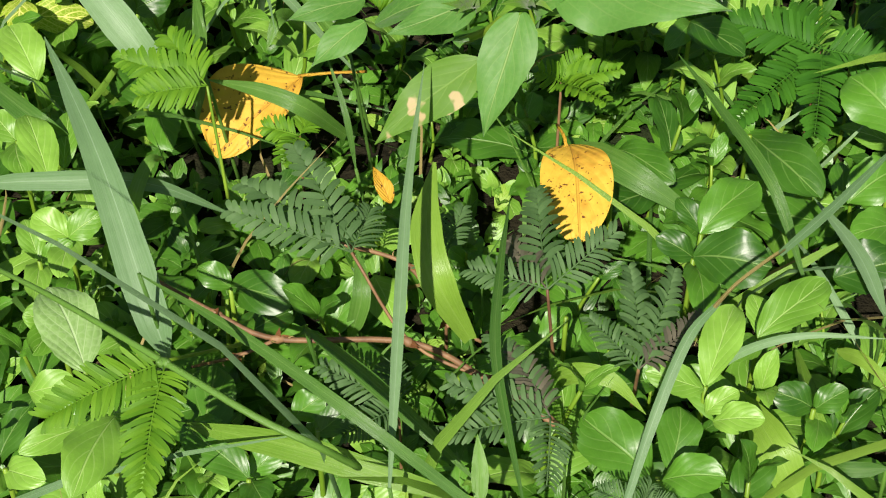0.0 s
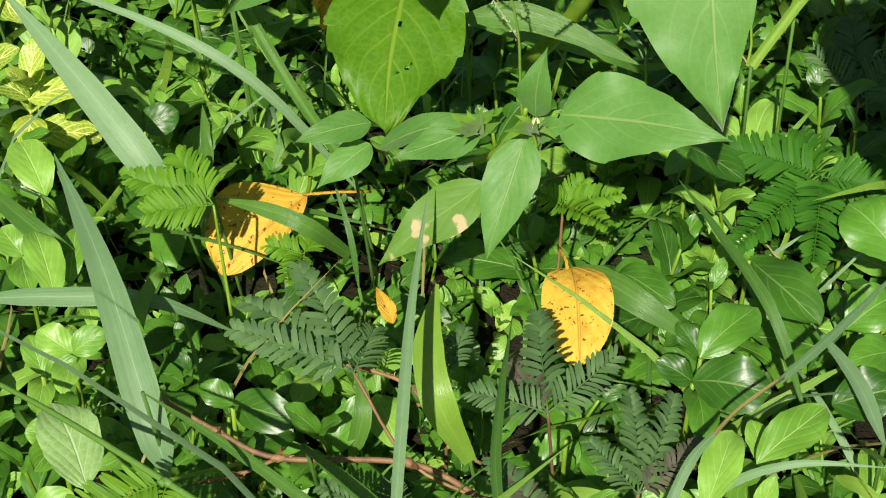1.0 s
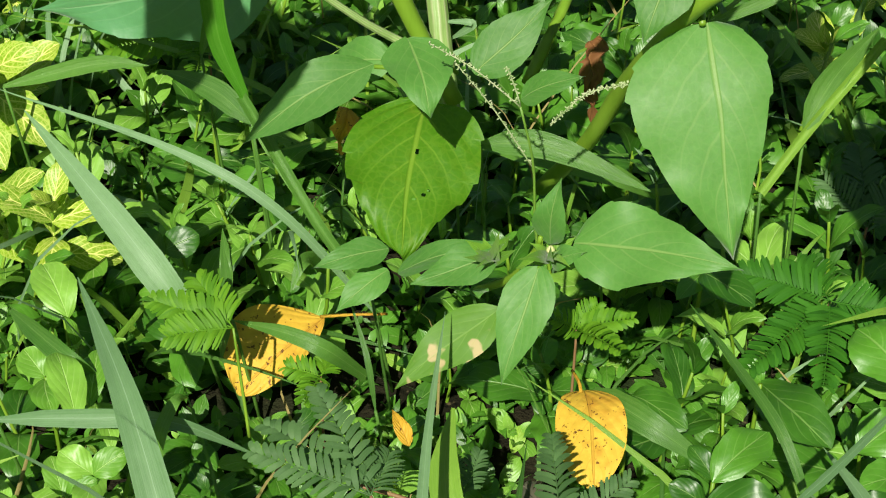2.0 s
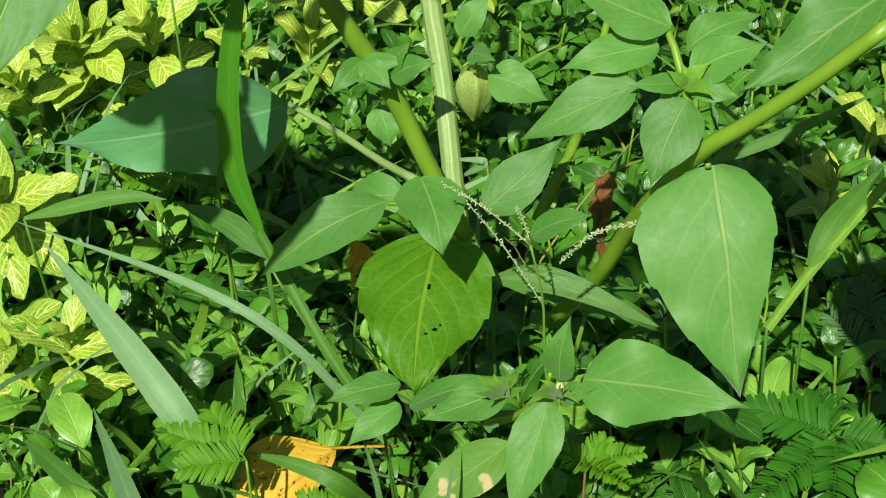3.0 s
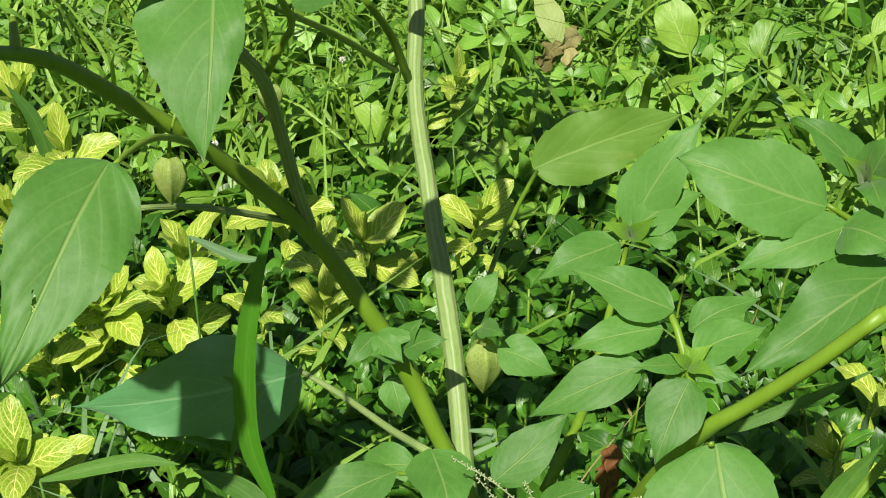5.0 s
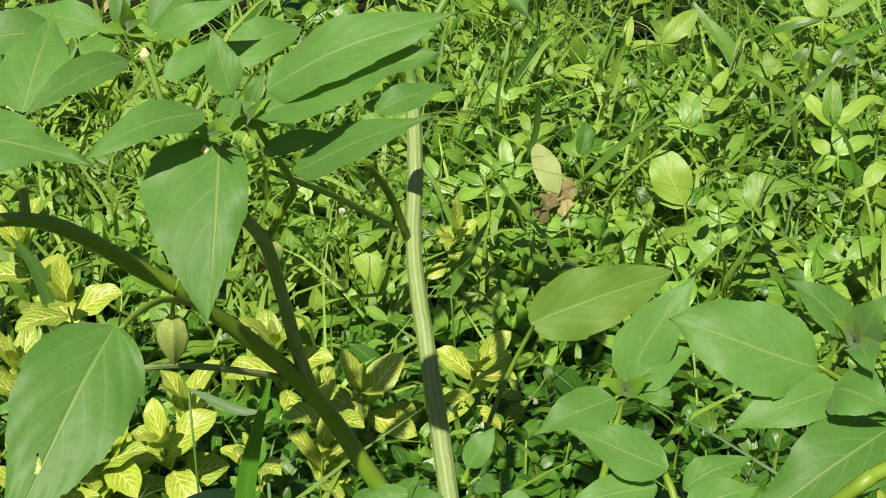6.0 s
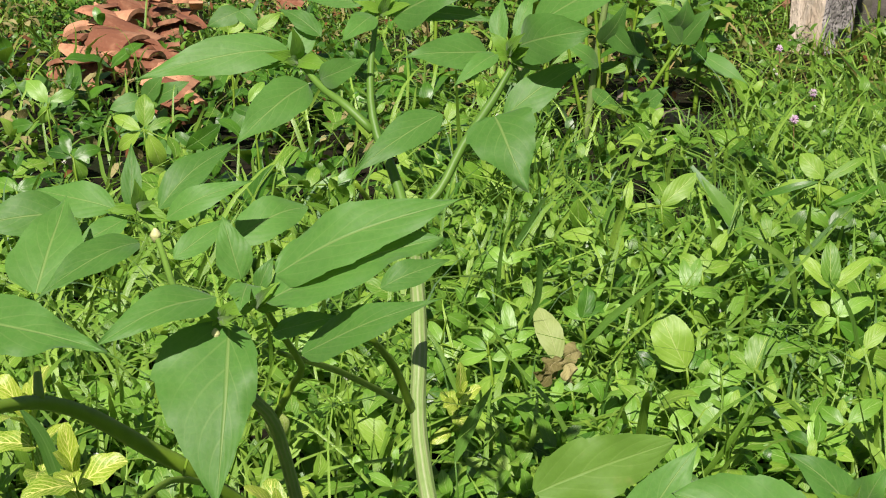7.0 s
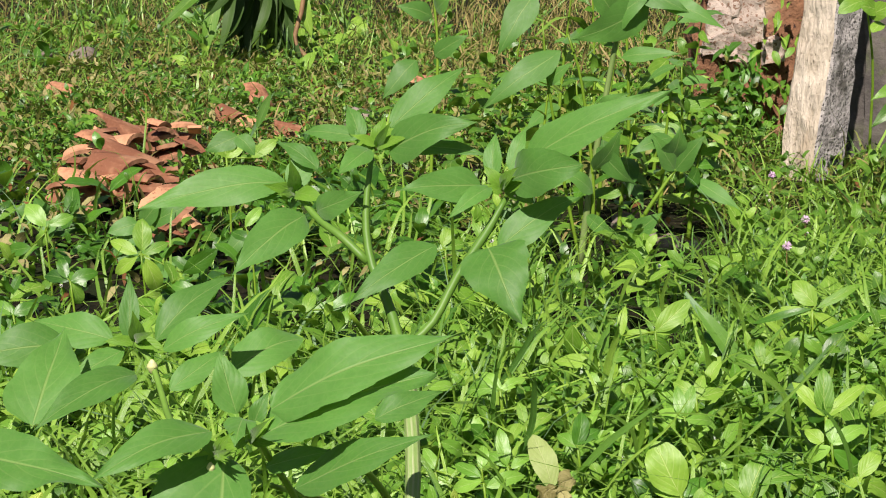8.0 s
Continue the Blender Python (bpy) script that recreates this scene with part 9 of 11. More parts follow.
# ---- glossy ground cover, the nearest plants one by one ----
cover_leaves = shared([small_leaf(0.044, 0.025, s, p=0.70, q=0.60, n=13, m=3, sag=0.12, fold=0.3, wave=0.08) for s in (13, 14)] + [small_leaf(0.046, 0.021, s, p=0.66, q=0.85, n=13, m=3, sag=0.12, fold=0.3, wave=0.08) for s in (15, 18)], "cover_leaf", COVER)
cover_pale = shared([small_leaf(0.042, 0.022, s, p=0.68, q=0.62, n=13, m=3, sag=0.12, fold=0.3, wave=0.08) for s in (16,)] + [small_leaf(0.046, 0.020, s, p=0.66, q=0.85, n=13, m=3, sag=0.12, fold=0.3, wave=0.08) for s in (17, 19)], "cover_leaf_fresh", COVER_FRESH)
COVER_LABEL = "low weed with glossy oval green leaves in pairs"
cover_protos = [weed_plant("cover_weed", COVER_LABEL, "ground cover weeds", COVER, STEM, 0.045 + 0.010 * i, 2 + (i % 3), 1.0, 60 + i, cover_leaves) for i in range(4)]
cover_protos += [weed_plant("cover_weed", "low weed with pale green oval leaves in pairs", "ground cover weeds", COVER_FRESH, STEM, 0.05 + 0.01 * i, 3, 1.0, 70 + i, cover_pale) for i in range(3)]
r = random.Random(9)
spots = []
while len(spots) < 270:
    y = r.uniform(0.34, 1.42)
    x = r.uniform(-0.5, 0.5)
    if abs(x) < 0.30 * y + 0.07 and all(math.hypot(x - a, y - b) > 0.026 for a, b in spots) and open_spot(x, y):
        spots.append((x, y))
used = set()
for x, y in spots:
    # only dark weeds behind the plant's right side, their colour replacing its shade
    i = r.randrange(4 if y > 0.85 and x > 0 else len(cover_protos))
    s = r.uniform(0.75, 1.25)
    m = pose(x, y, soil_height(x, y), r.uniform(-14, 14), r.uniform(-14, 14), r.uniform(0, 360)) @ Matrix.Diagonal((s, s, s * r.uniform(0.8, 1.3), 1))
    if i in used:
        copy_thing(cover_protos[i], pose(0, 0, 0)).matrix_basis = m
    else:
        used.add(i)
        cover_protos[i].matrix_basis = m


# ---- small flowers, vines, hanging straps ----
def puff(radius, seed):
    """A round head of fine filaments."""
    rng = random.Random(seed)
    pieces = []
    for i in range(70):
        d = unit((rng.gauss(0, 1), rng.gauss(0, 1), rng.gauss(0, 1)))
        pieces.append(tube([d * radius * 0.15, d * radius * 0.6, d * radius * rng.uniform(0.85, 1.1)], (radius * 0.05, radius * 0.05, radius * 0.07), n=2, ring=4))
    return mesh_of("flower_head", *joined(pieces))


pink_head, white_head = puff(0.011, 1), puff(0.0042, 2)
for x, y, z in [(0.735, 3.74, 0.12), (0.633, 3.40, 0.12), (0.80, 4.6, 0.10), (0.62, 6.0, 0.12)]:
    f = thing("mimosa_flower", (x, y, soil_height(x, y)), "round pink mimosa flower head on a thin stalk", "flower", "pink flowers")
    stem(f, [(x + 0.01, y, soil_height(x, y)), (x + 0.004, y, z * 0.5), (x, y, z)], (0.0014, 0.0009), TWIG, n=6, ring=6)
    part("flower_head", pink_head, PINK, f).location = (0, 0, z - soil_height(x, y))
r = random.Random(77)
for x, y in [(-0.335, 0.99), (-0.30, 1.62), (-0.17, 1.45)] + field(r, 16, 1.5, 4.6):
    z = r.uniform(0.05, 0.11)
    f = thing("white_flower", (x, y, soil_height(x, y)), "tiny white flower head among the weeds", "flower", "white flowers")
    stem(f, [(x + 0.01, y, soil_height(x, y)), (x + 0.004, y, z * 0.5), (x, y, z)], (0.0009, 0.0007), STEM, n=5, ring=5)
    part("flower_head", white_head, WHITE, f).location = (0, 0, z - soil_height(x, y))

# creeper on the ruined wall and the far bank
r = random.Random(15)
for label, count, material, x0, x1, z0, z1, s0, s1 in (("dark green creeper leaves climbing over the ruined wall", 115, COVER, 0.90, 1.06, -0.05, 0.36, 1.2, 2.4), ("green creeper leaves climbing over the ruined wall", 120, WEED, 0.84, 1.9, -0.1, 0.25, 0.9, 2.0), ("bright creeper leaves hanging on the ruined wall", 46, COVER_PALE, 1.06, 1.3, -0.05, 0.6, 1.0, 2.2), ("green creeper leaves on the shaded wall behind the post", 60, WEED, 1.4, 1.95, 0.3, 1.2, 1.2, 2.4)):
    places = []
    for i in range(count):
        x, z = r.uniform(x0, x1), r.uniform(z0, z1)
        places.append((r.randrange(len(LEAVES)), placed(x, 6.52 - 0.06 * (x - 1.36) - r.uniform(0.0, 0.10), z, r.uniform(120, 240), r.uniform(-75, -10), r.uniform(-30, 30), r.uniform(s0, s1))))
    stuff("creeper", label, "creeper", LEAVES, places, material)

straps = thing("strap_plant", (-1.5, 9.6, -0.045), "clump of dark green drooping strap leaves on the far ground", "plant")
for i in range(64):
    # inner leaves all take the colour darkened to pass for shade
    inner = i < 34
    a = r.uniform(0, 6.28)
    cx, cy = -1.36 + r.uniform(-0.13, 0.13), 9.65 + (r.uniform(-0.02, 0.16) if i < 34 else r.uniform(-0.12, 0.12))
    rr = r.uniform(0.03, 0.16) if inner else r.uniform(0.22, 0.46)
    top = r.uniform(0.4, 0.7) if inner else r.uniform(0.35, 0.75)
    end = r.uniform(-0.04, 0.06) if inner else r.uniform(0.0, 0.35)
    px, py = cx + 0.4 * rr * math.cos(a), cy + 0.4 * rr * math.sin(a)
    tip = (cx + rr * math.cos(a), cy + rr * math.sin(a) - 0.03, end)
    leaf(straps, (px, py, top), tip, (math.cos(a) + 0.3, math.sin(a) - 0.3, 0.4), r.uniform(0.05, 0.09), STRAP_SHADED if inner else r.choice((STRAP_SHADED, COVER_PALE, WEED, COVER_FRESH)), name="strap_leaf", p=0.5, q=0.9, sag=-0.12, fold=0.5, twist=r.uniform(-0.6, 0.6), n=12, m=2)
leaf(straps, (-1.58, 9.5, 0.42), (-1.70, 9.42, -0.02), (0.1, -0.9, 0.3), 0.085, COVER_PALE, name="strap_leaf", p=0.5, q=0.9, fold=0.4, n=14, m=2)
leaf(straps, (-1.50, 9.5, 0.50), (-1.93, 9.38, 0.19), (-0.2, -0.8, 0.5), 0.11, WEED, name="strap_leaf", p=0.5, q=1.0, fold=0.4, n=14, m=2)
leaf(straps, (-1.14, 9.5, 0.46), (-1.06, 9.42, 0.14), (0.1, -0.9, 0.3), 0.085, COVER_PALE, name="strap_leaf", p=0.5, q=0.9, fold=0.4, n=14, m=2)
stem(straps, [(-1.08, 9.45, 0.8), (-1.10, 9.4, 0.35), (-1.14, 9.35, 0.12), (-0.98, 9.3, -0.02)], (0.016, 0.012), TWIG, name="twig", n=10)


# ---- tall leafy weeds in front of the ruined wall ----
def tall_weed(x, y, height, seed, lean=0.0):
    r = random.Random(seed)
    z = soil_height(x, y)
    ob = thing("tall_weed", (x, y, z), "tall leafy green weed in front of the ruined wall", "plant", "tall weeds")
    line = [(x, y, z), (x + lean * 0.3, y, z + height * 0.5), (x + lean, y - 0.03, z + height)]
    stem(ob, line, (0.007, 0.005, 0.002), STEM, n=10)
    path = smooth_line(line, 20)
    turn = r.uniform(0, 180)
    for i in range(6, 21, 2):
        for side in (0, math.pi):
            a = turn + side + r.uniform(-0.7, 0.7)
            length = r.uniform(0.05, 0.16) * (1.15 - 0.5 * i / 20)
            b = path[i]
            tip = b + np.array((math.cos(a) * length, math.sin(a) * length, length * r.uniform(-0.8, 0.35)))
            leaf(ob, b, tip, (r.uniform(-0.9, 0.9), r.uniform(-0.9, 0.3), 0.7), length * r.uniform(0.32, 0.52), r.choice((PHYS, WEED, COVER, COVER_PALE)), seed=seed * 50 + i, n=8, m=2)
        turn += 1.57
    return ob


TALL = [(0.30, 4.5, 0.62, 0.05), (0.42, 4.9, 0.75, -0.05), (0.52, 5.2, 0.62, 0.06), (0.20, 5.1, 0.7, 0.04), (0.66, 5.5, 0.55, 0.03), (0.36, 5.7, 0.8, -0.04), (0.05, 5.6, 0.55, 0.05),
        (0.34, 4.25, 0.34, 0.03), (0.54, 4.35, 0.33, 0.03), (0.48, 4.55, 0.45, 0.02), (0.25, 4.4, 0.42, -0.03), (0.58, 4.9, 0.42, -0.02), (0.14, 4.7, 0.42, 0.02)]
for i, (x, y, h, lean) in enumerate(TALL):
    tall_weed(x, y, h, 300 + i, lean)


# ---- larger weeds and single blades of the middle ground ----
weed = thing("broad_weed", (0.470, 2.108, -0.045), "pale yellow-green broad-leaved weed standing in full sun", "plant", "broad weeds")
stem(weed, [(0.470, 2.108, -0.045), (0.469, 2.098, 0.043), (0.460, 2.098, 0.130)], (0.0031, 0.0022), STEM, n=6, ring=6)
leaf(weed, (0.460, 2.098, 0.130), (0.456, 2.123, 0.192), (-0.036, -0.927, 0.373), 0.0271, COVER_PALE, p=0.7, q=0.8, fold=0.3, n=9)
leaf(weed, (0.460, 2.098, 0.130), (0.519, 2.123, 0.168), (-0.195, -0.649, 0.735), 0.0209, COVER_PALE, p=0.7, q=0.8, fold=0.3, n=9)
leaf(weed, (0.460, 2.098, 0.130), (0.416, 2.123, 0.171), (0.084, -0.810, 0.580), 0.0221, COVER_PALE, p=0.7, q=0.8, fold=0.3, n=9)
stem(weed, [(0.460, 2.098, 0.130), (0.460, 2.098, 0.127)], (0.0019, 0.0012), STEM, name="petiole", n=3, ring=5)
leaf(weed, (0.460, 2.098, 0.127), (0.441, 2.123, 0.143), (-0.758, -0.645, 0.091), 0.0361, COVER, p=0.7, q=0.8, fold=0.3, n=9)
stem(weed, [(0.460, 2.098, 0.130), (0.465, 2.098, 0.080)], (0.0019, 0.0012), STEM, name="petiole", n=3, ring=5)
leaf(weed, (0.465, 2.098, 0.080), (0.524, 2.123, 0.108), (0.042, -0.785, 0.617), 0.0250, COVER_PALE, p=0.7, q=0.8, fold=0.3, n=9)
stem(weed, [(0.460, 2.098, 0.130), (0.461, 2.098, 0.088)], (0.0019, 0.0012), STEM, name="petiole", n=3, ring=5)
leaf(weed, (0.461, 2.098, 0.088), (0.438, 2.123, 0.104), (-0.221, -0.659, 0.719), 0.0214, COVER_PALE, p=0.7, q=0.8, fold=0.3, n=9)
weed = thing("broad_weed", (0.548, 2.632, -0.045), "yellow-green weed with narrow leaves in full sun", "plant", "broad weeds")
stem(weed, [(0.548, 2.632, -0.045), (0.547, 2.622, 0.058), (0.538, 2.622, 0.160)], (0.0028, 0.0020), STEM, n=6, ring=6)
stem(weed, [(0.538, 2.622, 0.160), (0.545, 2.622, 0.168)], (0.0017, 0.0011), STEM, name="petiole", n=3, ring=5)
leaf(weed, (0.545, 2.622, 0.168), (0.507, 2.647, 0.202), (-0.184, -0.880, 0.438), 0.0361, COVER_PALE, p=0.7, q=0.8, fold=0.3, n=9)
stem(weed, [(0.538, 2.622, 0.160), (0.545, 2.622, 0.163)], (0.0017, 0.0011), STEM, name="petiole", n=3, ring=5)
leaf(weed, (0.545, 2.622, 0.163), (0.624, 2.647, 0.199), (-0.053, -0.764, 0.643), 0.0174, COVER_PALE, p=0.7, q=0.8, fold=0.3, n=9)
leaf(weed, (0.538, 2.622, 0.160), (0.443, 2.647, 0.128), (-0.371, -0.788, 0.491), 0.0131, COVER, p=0.7, q=0.8, fold=0.3, n=9)
stem(weed, [(0.538, 2.622, 0.160), (0.538, 2.622, 0.156)], (0.0017, 0.0011), STEM, name="petiole", n=3, ring=5)
leaf(weed, (0.538, 2.622, 0.156), (0.472, 2.647, 0.141), (-0.406, -0.715, 0.569), 0.0196, COVER_PALE, p=0.7, q=0.8, fold=0.3, n=9)
stem(weed, [(0.538, 2.622, 0.160), (0.538, 2.622, 0.152)], (0.0017, 0.0011), STEM, name="petiole", n=3, ring=5)
leaf(weed, (0.538, 2.622, 0.152), (0.598, 2.647, 0.116), (0.490, -0.843, 0.222), 0.0190, COVER_PALE, p=0.7, q=0.8, fold=0.3, n=9)
stem(weed, [(0.538, 2.622, 0.160), (0.553, 2.622, 0.120)], (0.0017, 0.0011), STEM, name="petiole", n=3, ring=5)
leaf(weed, (0.553, 2.622, 0.120), (0.646, 2.647, 0.149), (0.195, -0.961, 0.198), 0.0167, COVER, p=0.7, q=0.8, fold=0.3, n=9)
stem(weed, [(0.538, 2.622, 0.160), (0.536, 2.622, 0.109)], (0.0017, 0.0011), STEM, name="petiole", n=3, ring=5)
leaf(weed, (0.536, 2.622, 0.109), (0.479, 2.647, 0.084), (-0.514, -0.735, 0.441), 0.0176, COVER_PALE, p=0.7, q=0.8, fold=0.3, n=9)
stem(weed, [(0.538, 2.622, 0.160), (0.539, 2.622, 0.134)], (0.0017, 0.0011), STEM, name="petiole", n=3, ring=5)
leaf(weed, (0.539, 2.622, 0.134), (0.589, 2.647, 0.075), (0.446, -0.895, -0.006), 0.0219, COVER_PALE, p=0.7, q=0.8, fold=0.3, n=9)
weed = thing("broad_weed", (0.286, 2.609, -0.045), "pale yellow-green broad-leaved weed standing in full sun", "plant", "broad weeds")
stem(weed, [(0.286, 2.609, -0.045), (0.285, 2.599, 0.037), (0.276, 2.599, 0.120)], (0.0033, 0.0023), STEM, n=6, ring=6)
leaf(weed, (0.276, 2.599, 0.120), (0.333, 2.624, 0.172), (-0.010, -0.897, 0.443), 0.0355, COVER_PALE, p=0.7, q=0.8, fold=0.3, n=9)
stem(weed, [(0.276, 2.599, 0.120), (0.220, 2.599, 0.112)], (0.0020, 0.0013), STEM, name="petiole", n=3, ring=5)
leaf(weed, (0.220, 2.599, 0.112), (0.227, 2.624, 0.157), (-0.222, -0.842, 0.493), 0.0166, COVER_PALE, p=0.7, q=0.8, fold=0.3, n=9)
stem(weed, [(0.276, 2.599, 0.120), (0.276, 2.599, 0.118)], (0.0020, 0.0013), STEM, name="petiole", n=3, ring=5)
leaf(weed, (0.276, 2.599, 0.118), (0.321, 2.624, 0.123), (0.288, -0.650, 0.703), 0.0226, COVER_PALE, p=0.7, q=0.8, fold=0.3, n=9)
stem(weed, [(0.276, 2.599, 0.120), (0.267, 2.599, 0.116)], (0.0020, 0.0013), STEM, name="petiole", n=3, ring=5)
leaf(weed, (0.267, 2.599, 0.116), (0.304, 2.624, 0.073), (0.569, -0.822, 0.017), 0.0218, COVER_PALE, p=0.7, q=0.8, fold=0.3, n=9)
stem(weed, [(0.276, 2.599, 0.120), (0.267, 2.599, 0.118)], (0.0020, 0.0013), STEM, name="petiole", n=3, ring=5)
leaf(weed, (0.267, 2.599, 0.118), (0.213, 2.624, 0.098), (-0.505, -0.636, 0.584), 0.0173, COVER_PALE, p=0.7, q=0.8, fold=0.3, n=9)
weed = thing("broad_weed", (0.182, 2.446, -0.045), "pale yellow-green broad-leaved weed standing in full sun", "plant", "broad weeds")
stem(weed, [(0.182, 2.446, -0.045), (0.181, 2.436, 0.033), (0.172, 2.436, 0.110)], (0.0031, 0.0022), STEM, n=6, ring=6)
leaf(weed, (0.172, 2.436, 0.110), (0.104, 2.461, 0.100), (-0.353, -0.709, 0.610), 0.0242, COVER_PALE, p=0.7, q=0.8, fold=0.3, n=9)
stem(weed, [(0.172, 2.436, 0.110), (0.130, 2.436, 0.168)], (0.0019, 0.0012), STEM, name="petiole", n=3, ring=5)
leaf(weed, (0.130, 2.436, 0.168), (0.131, 2.461, 0.113), (-0.063, -0.908, -0.413), 0.0283, COVER_PALE, p=0.7, q=0.8, fold=0.3, n=9)
stem(weed, [(0.172, 2.436, 0.110), (0.173, 2.436, 0.105)], (0.0019, 0.0012), STEM, name="petiole", n=3, ring=5)
leaf(weed, (0.173, 2.436, 0.105), (0.149, 2.461, 0.065), (-0.682, -0.730, -0.047), 0.0206, COVER_PALE, p=0.7, q=0.8, fold=0.3, n=9)
stem(weed, [(0.172, 2.436, 0.110), (0.236, 2.436, 0.066)], (0.0019, 0.0012), STEM, name="petiole", n=3, ring=5)
leaf(weed, (0.236, 2.436, 0.066), (0.147, 2.461, 0.064), (-0.210, -0.692, 0.691), 0.0190, COVER_PALE, p=0.7, q=0.8, fold=0.3, n=9)
stem(weed, [(0.172, 2.436, 0.110), (0.218, 2.436, 0.067)], (0.0019, 0.0012), STEM, name="petiole", n=3, ring=5)
leaf(weed, (0.218, 2.436, 0.067), (0.271, 2.461, 0.050), (0.480, -0.849, 0.222), 0.0324, COVER_PALE, p=0.7, q=0.8, fold=0.3, n=9)
stem(weed, [(0.172, 2.436, 0.110), (0.177, 2.436, 0.110)], (0.0019, 0.0012), STEM, name="petiole", n=3, ring=5)
leaf(weed, (0.177, 2.436, 0.110), (0.236, 2.461, 0.116), (0.219, -0.689, 0.691), 0.0199, COVER_PALE, p=0.7, q=0.8, fold=0.3, n=9)
weed = thing("broad_weed", (0.257, 1.940, -0.045), "weed with a large rounded pale green leaf", "plant", "broad weeds")
stem(weed, [(0.257, 1.940, -0.045), (0.256, 1.930, 0.013), (0.247, 1.930, 0.070)], (0.0025, 0.0018), STEM, n=6, ring=6)
leaf(weed, (0.247, 1.930, 0.070), (0.213, 1.955, 0.133), (-0.033, -0.935, 0.353), 0.0523, COVER_PALE, p=0.66, q=0.6, fold=0.3, n=9)
stem(weed, [(0.247, 1.930, 0.070), (0.250, 1.930, 0.069)], (0.0015, 0.0010), STEM, name="petiole", n=3, ring=5)
leaf(weed, (0.250, 1.930, 0.069), (0.282, 1.955, 0.084), (0.077, -0.580, 0.811), 0.0222, COVER, p=0.7, q=0.8, fold=0.3, n=9)
stem(weed, [(0.247, 1.930, 0.070), (0.247, 1.930, 0.068)], (0.0015, 0.0010), STEM, name="petiole", n=3, ring=5)
leaf(weed, (0.247, 1.930, 0.068), (0.209, 1.955, 0.074), (-0.332, -0.642, 0.691), 0.0222, COVER_PALE, p=0.7, q=0.8, fold=0.3, n=9)
weed = thing("broad_weed", (0.341, 1.926, -0.045), "weed with a large rounded pale green leaf", "plant", "broad weeds")
stem(weed, [(0.341, 1.926, -0.045), (0.340, 1.916, 0.013), (0.331, 1.916, 0.070)], (0.0025, 0.0018), STEM, n=6, ring=6)
leaf(weed, (0.331, 1.916, 0.070), (0.351, 1.941, 0.116), (-0.246, -0.802, 0.545), 0.0397, COVER_PALE, p=0.66, q=0.6, fold=0.3, n=9)
stem(weed, [(0.331, 1.916, 0.070), (0.340, 1.916, 0.091)], (0.0015, 0.0010), STEM, name="petiole", n=3, ring=5)
leaf(weed, (0.340, 1.916, 0.091), (0.405, 1.941, 0.101), (0.129, -0.632, 0.764), 0.0182, COVER_PALE, p=0.7, q=0.8, fold=0.3, n=9)
stem(weed, [(0.331, 1.916, 0.070), (0.331, 1.916, 0.069)], (0.0015, 0.0010), STEM, name="petiole", n=3, ring=5)
leaf(weed, (0.331, 1.916, 0.069), (0.301, 1.941, 0.089), (-0.047, -0.665, 0.745), 0.0228, COVER_PALE, p=0.7, q=0.8, fold=0.3, n=9)
weed = thing("broad_weed", (0.005, 1.882, -0.045), "broad-leaved green weed growing among fine grass", "plant", "broad weeds")
stem(weed, [(0.005, 1.882, -0.045), (0.004, 1.872, 0.028), (-0.005, 1.872, 0.100)], (0.0025, 0.0017), STEM, n=6, ring=6)
stem(weed, [(-0.005, 1.872, 0.100), (-0.002, 1.872, 0.095)], (0.0015, 0.0010), STEM, name="petiole", n=3, ring=5)
leaf(weed, (-0.002, 1.872, 0.095), (0.047, 1.897, 0.102), (0.280, -0.725, 0.629), 0.0189, COVER_FRESH, p=0.7, q=0.8, fold=0.3, n=9)
stem(weed, [(-0.005, 1.872, 0.100), (-0.006, 1.872, 0.104)], (0.0015, 0.0010), STEM, name="petiole", n=3, ring=5)
leaf(weed, (-0.006, 1.872, 0.104), (-0.044, 1.897, 0.080), (-0.650, -0.664, 0.369), 0.0184, COVER_FRESH, p=0.7, q=0.8, fold=0.3, n=9)
stem(weed, [(-0.005, 1.872, 0.100), (-0.008, 1.872, 0.118)], (0.0015, 0.0010), STEM, name="petiole", n=3, ring=5)
leaf(weed, (-0.008, 1.872, 0.118), (-0.006, 1.897, 0.141), (-0.139, -0.659, 0.739), 0.0154, COVER_FRESH, p=0.7, q=0.8, fold=0.3, n=9)
stem(weed, [(-0.005, 1.872, 0.100), (-0.009, 1.872, 0.107)], (0.0015, 0.0010), STEM, name="petiole", n=3, ring=5)
leaf(weed, (-0.009, 1.872, 0.107), (-0.041, 1.897, 0.115), (-0.238, -0.549, 0.802), 0.0168, COVER_FRESH, p=0.7, q=0.8, fold=0.3, n=9)
stem(weed, [(-0.005, 1.872, 0.100), (-0.006, 1.872, 0.104)], (0.0015, 0.0010), STEM, name="petiole", n=3, ring=5)
leaf(weed, (-0.006, 1.872, 0.104), (0.013, 1.897, 0.073), (0.738, -0.667, -0.105), 0.0162, COVER_FRESH, p=0.7, q=0.8, fold=0.3, n=9)
weed = thing("broad_weed", (0.036, 1.980, -0.045), "broad-leaved green weed growing among fine grass", "plant", "broad weeds")
stem(weed, [(0.036, 1.980, -0.045), (0.035, 1.970, 0.022), (0.026, 1.970, 0.090)], (0.0026, 0.0018), STEM, n=6, ring=6)
leaf(weed, (0.026, 1.970, 0.090), (0.013, 1.995, 0.133), (0.021, -0.862, 0.506), 0.0192, COVER_FRESH, p=0.7, q=0.8, fold=0.3, n=9)
stem(weed, [(0.026, 1.970, 0.090), (0.027, 1.970, 0.088)], (0.0015, 0.0010), STEM, name="petiole", n=3, ring=5)
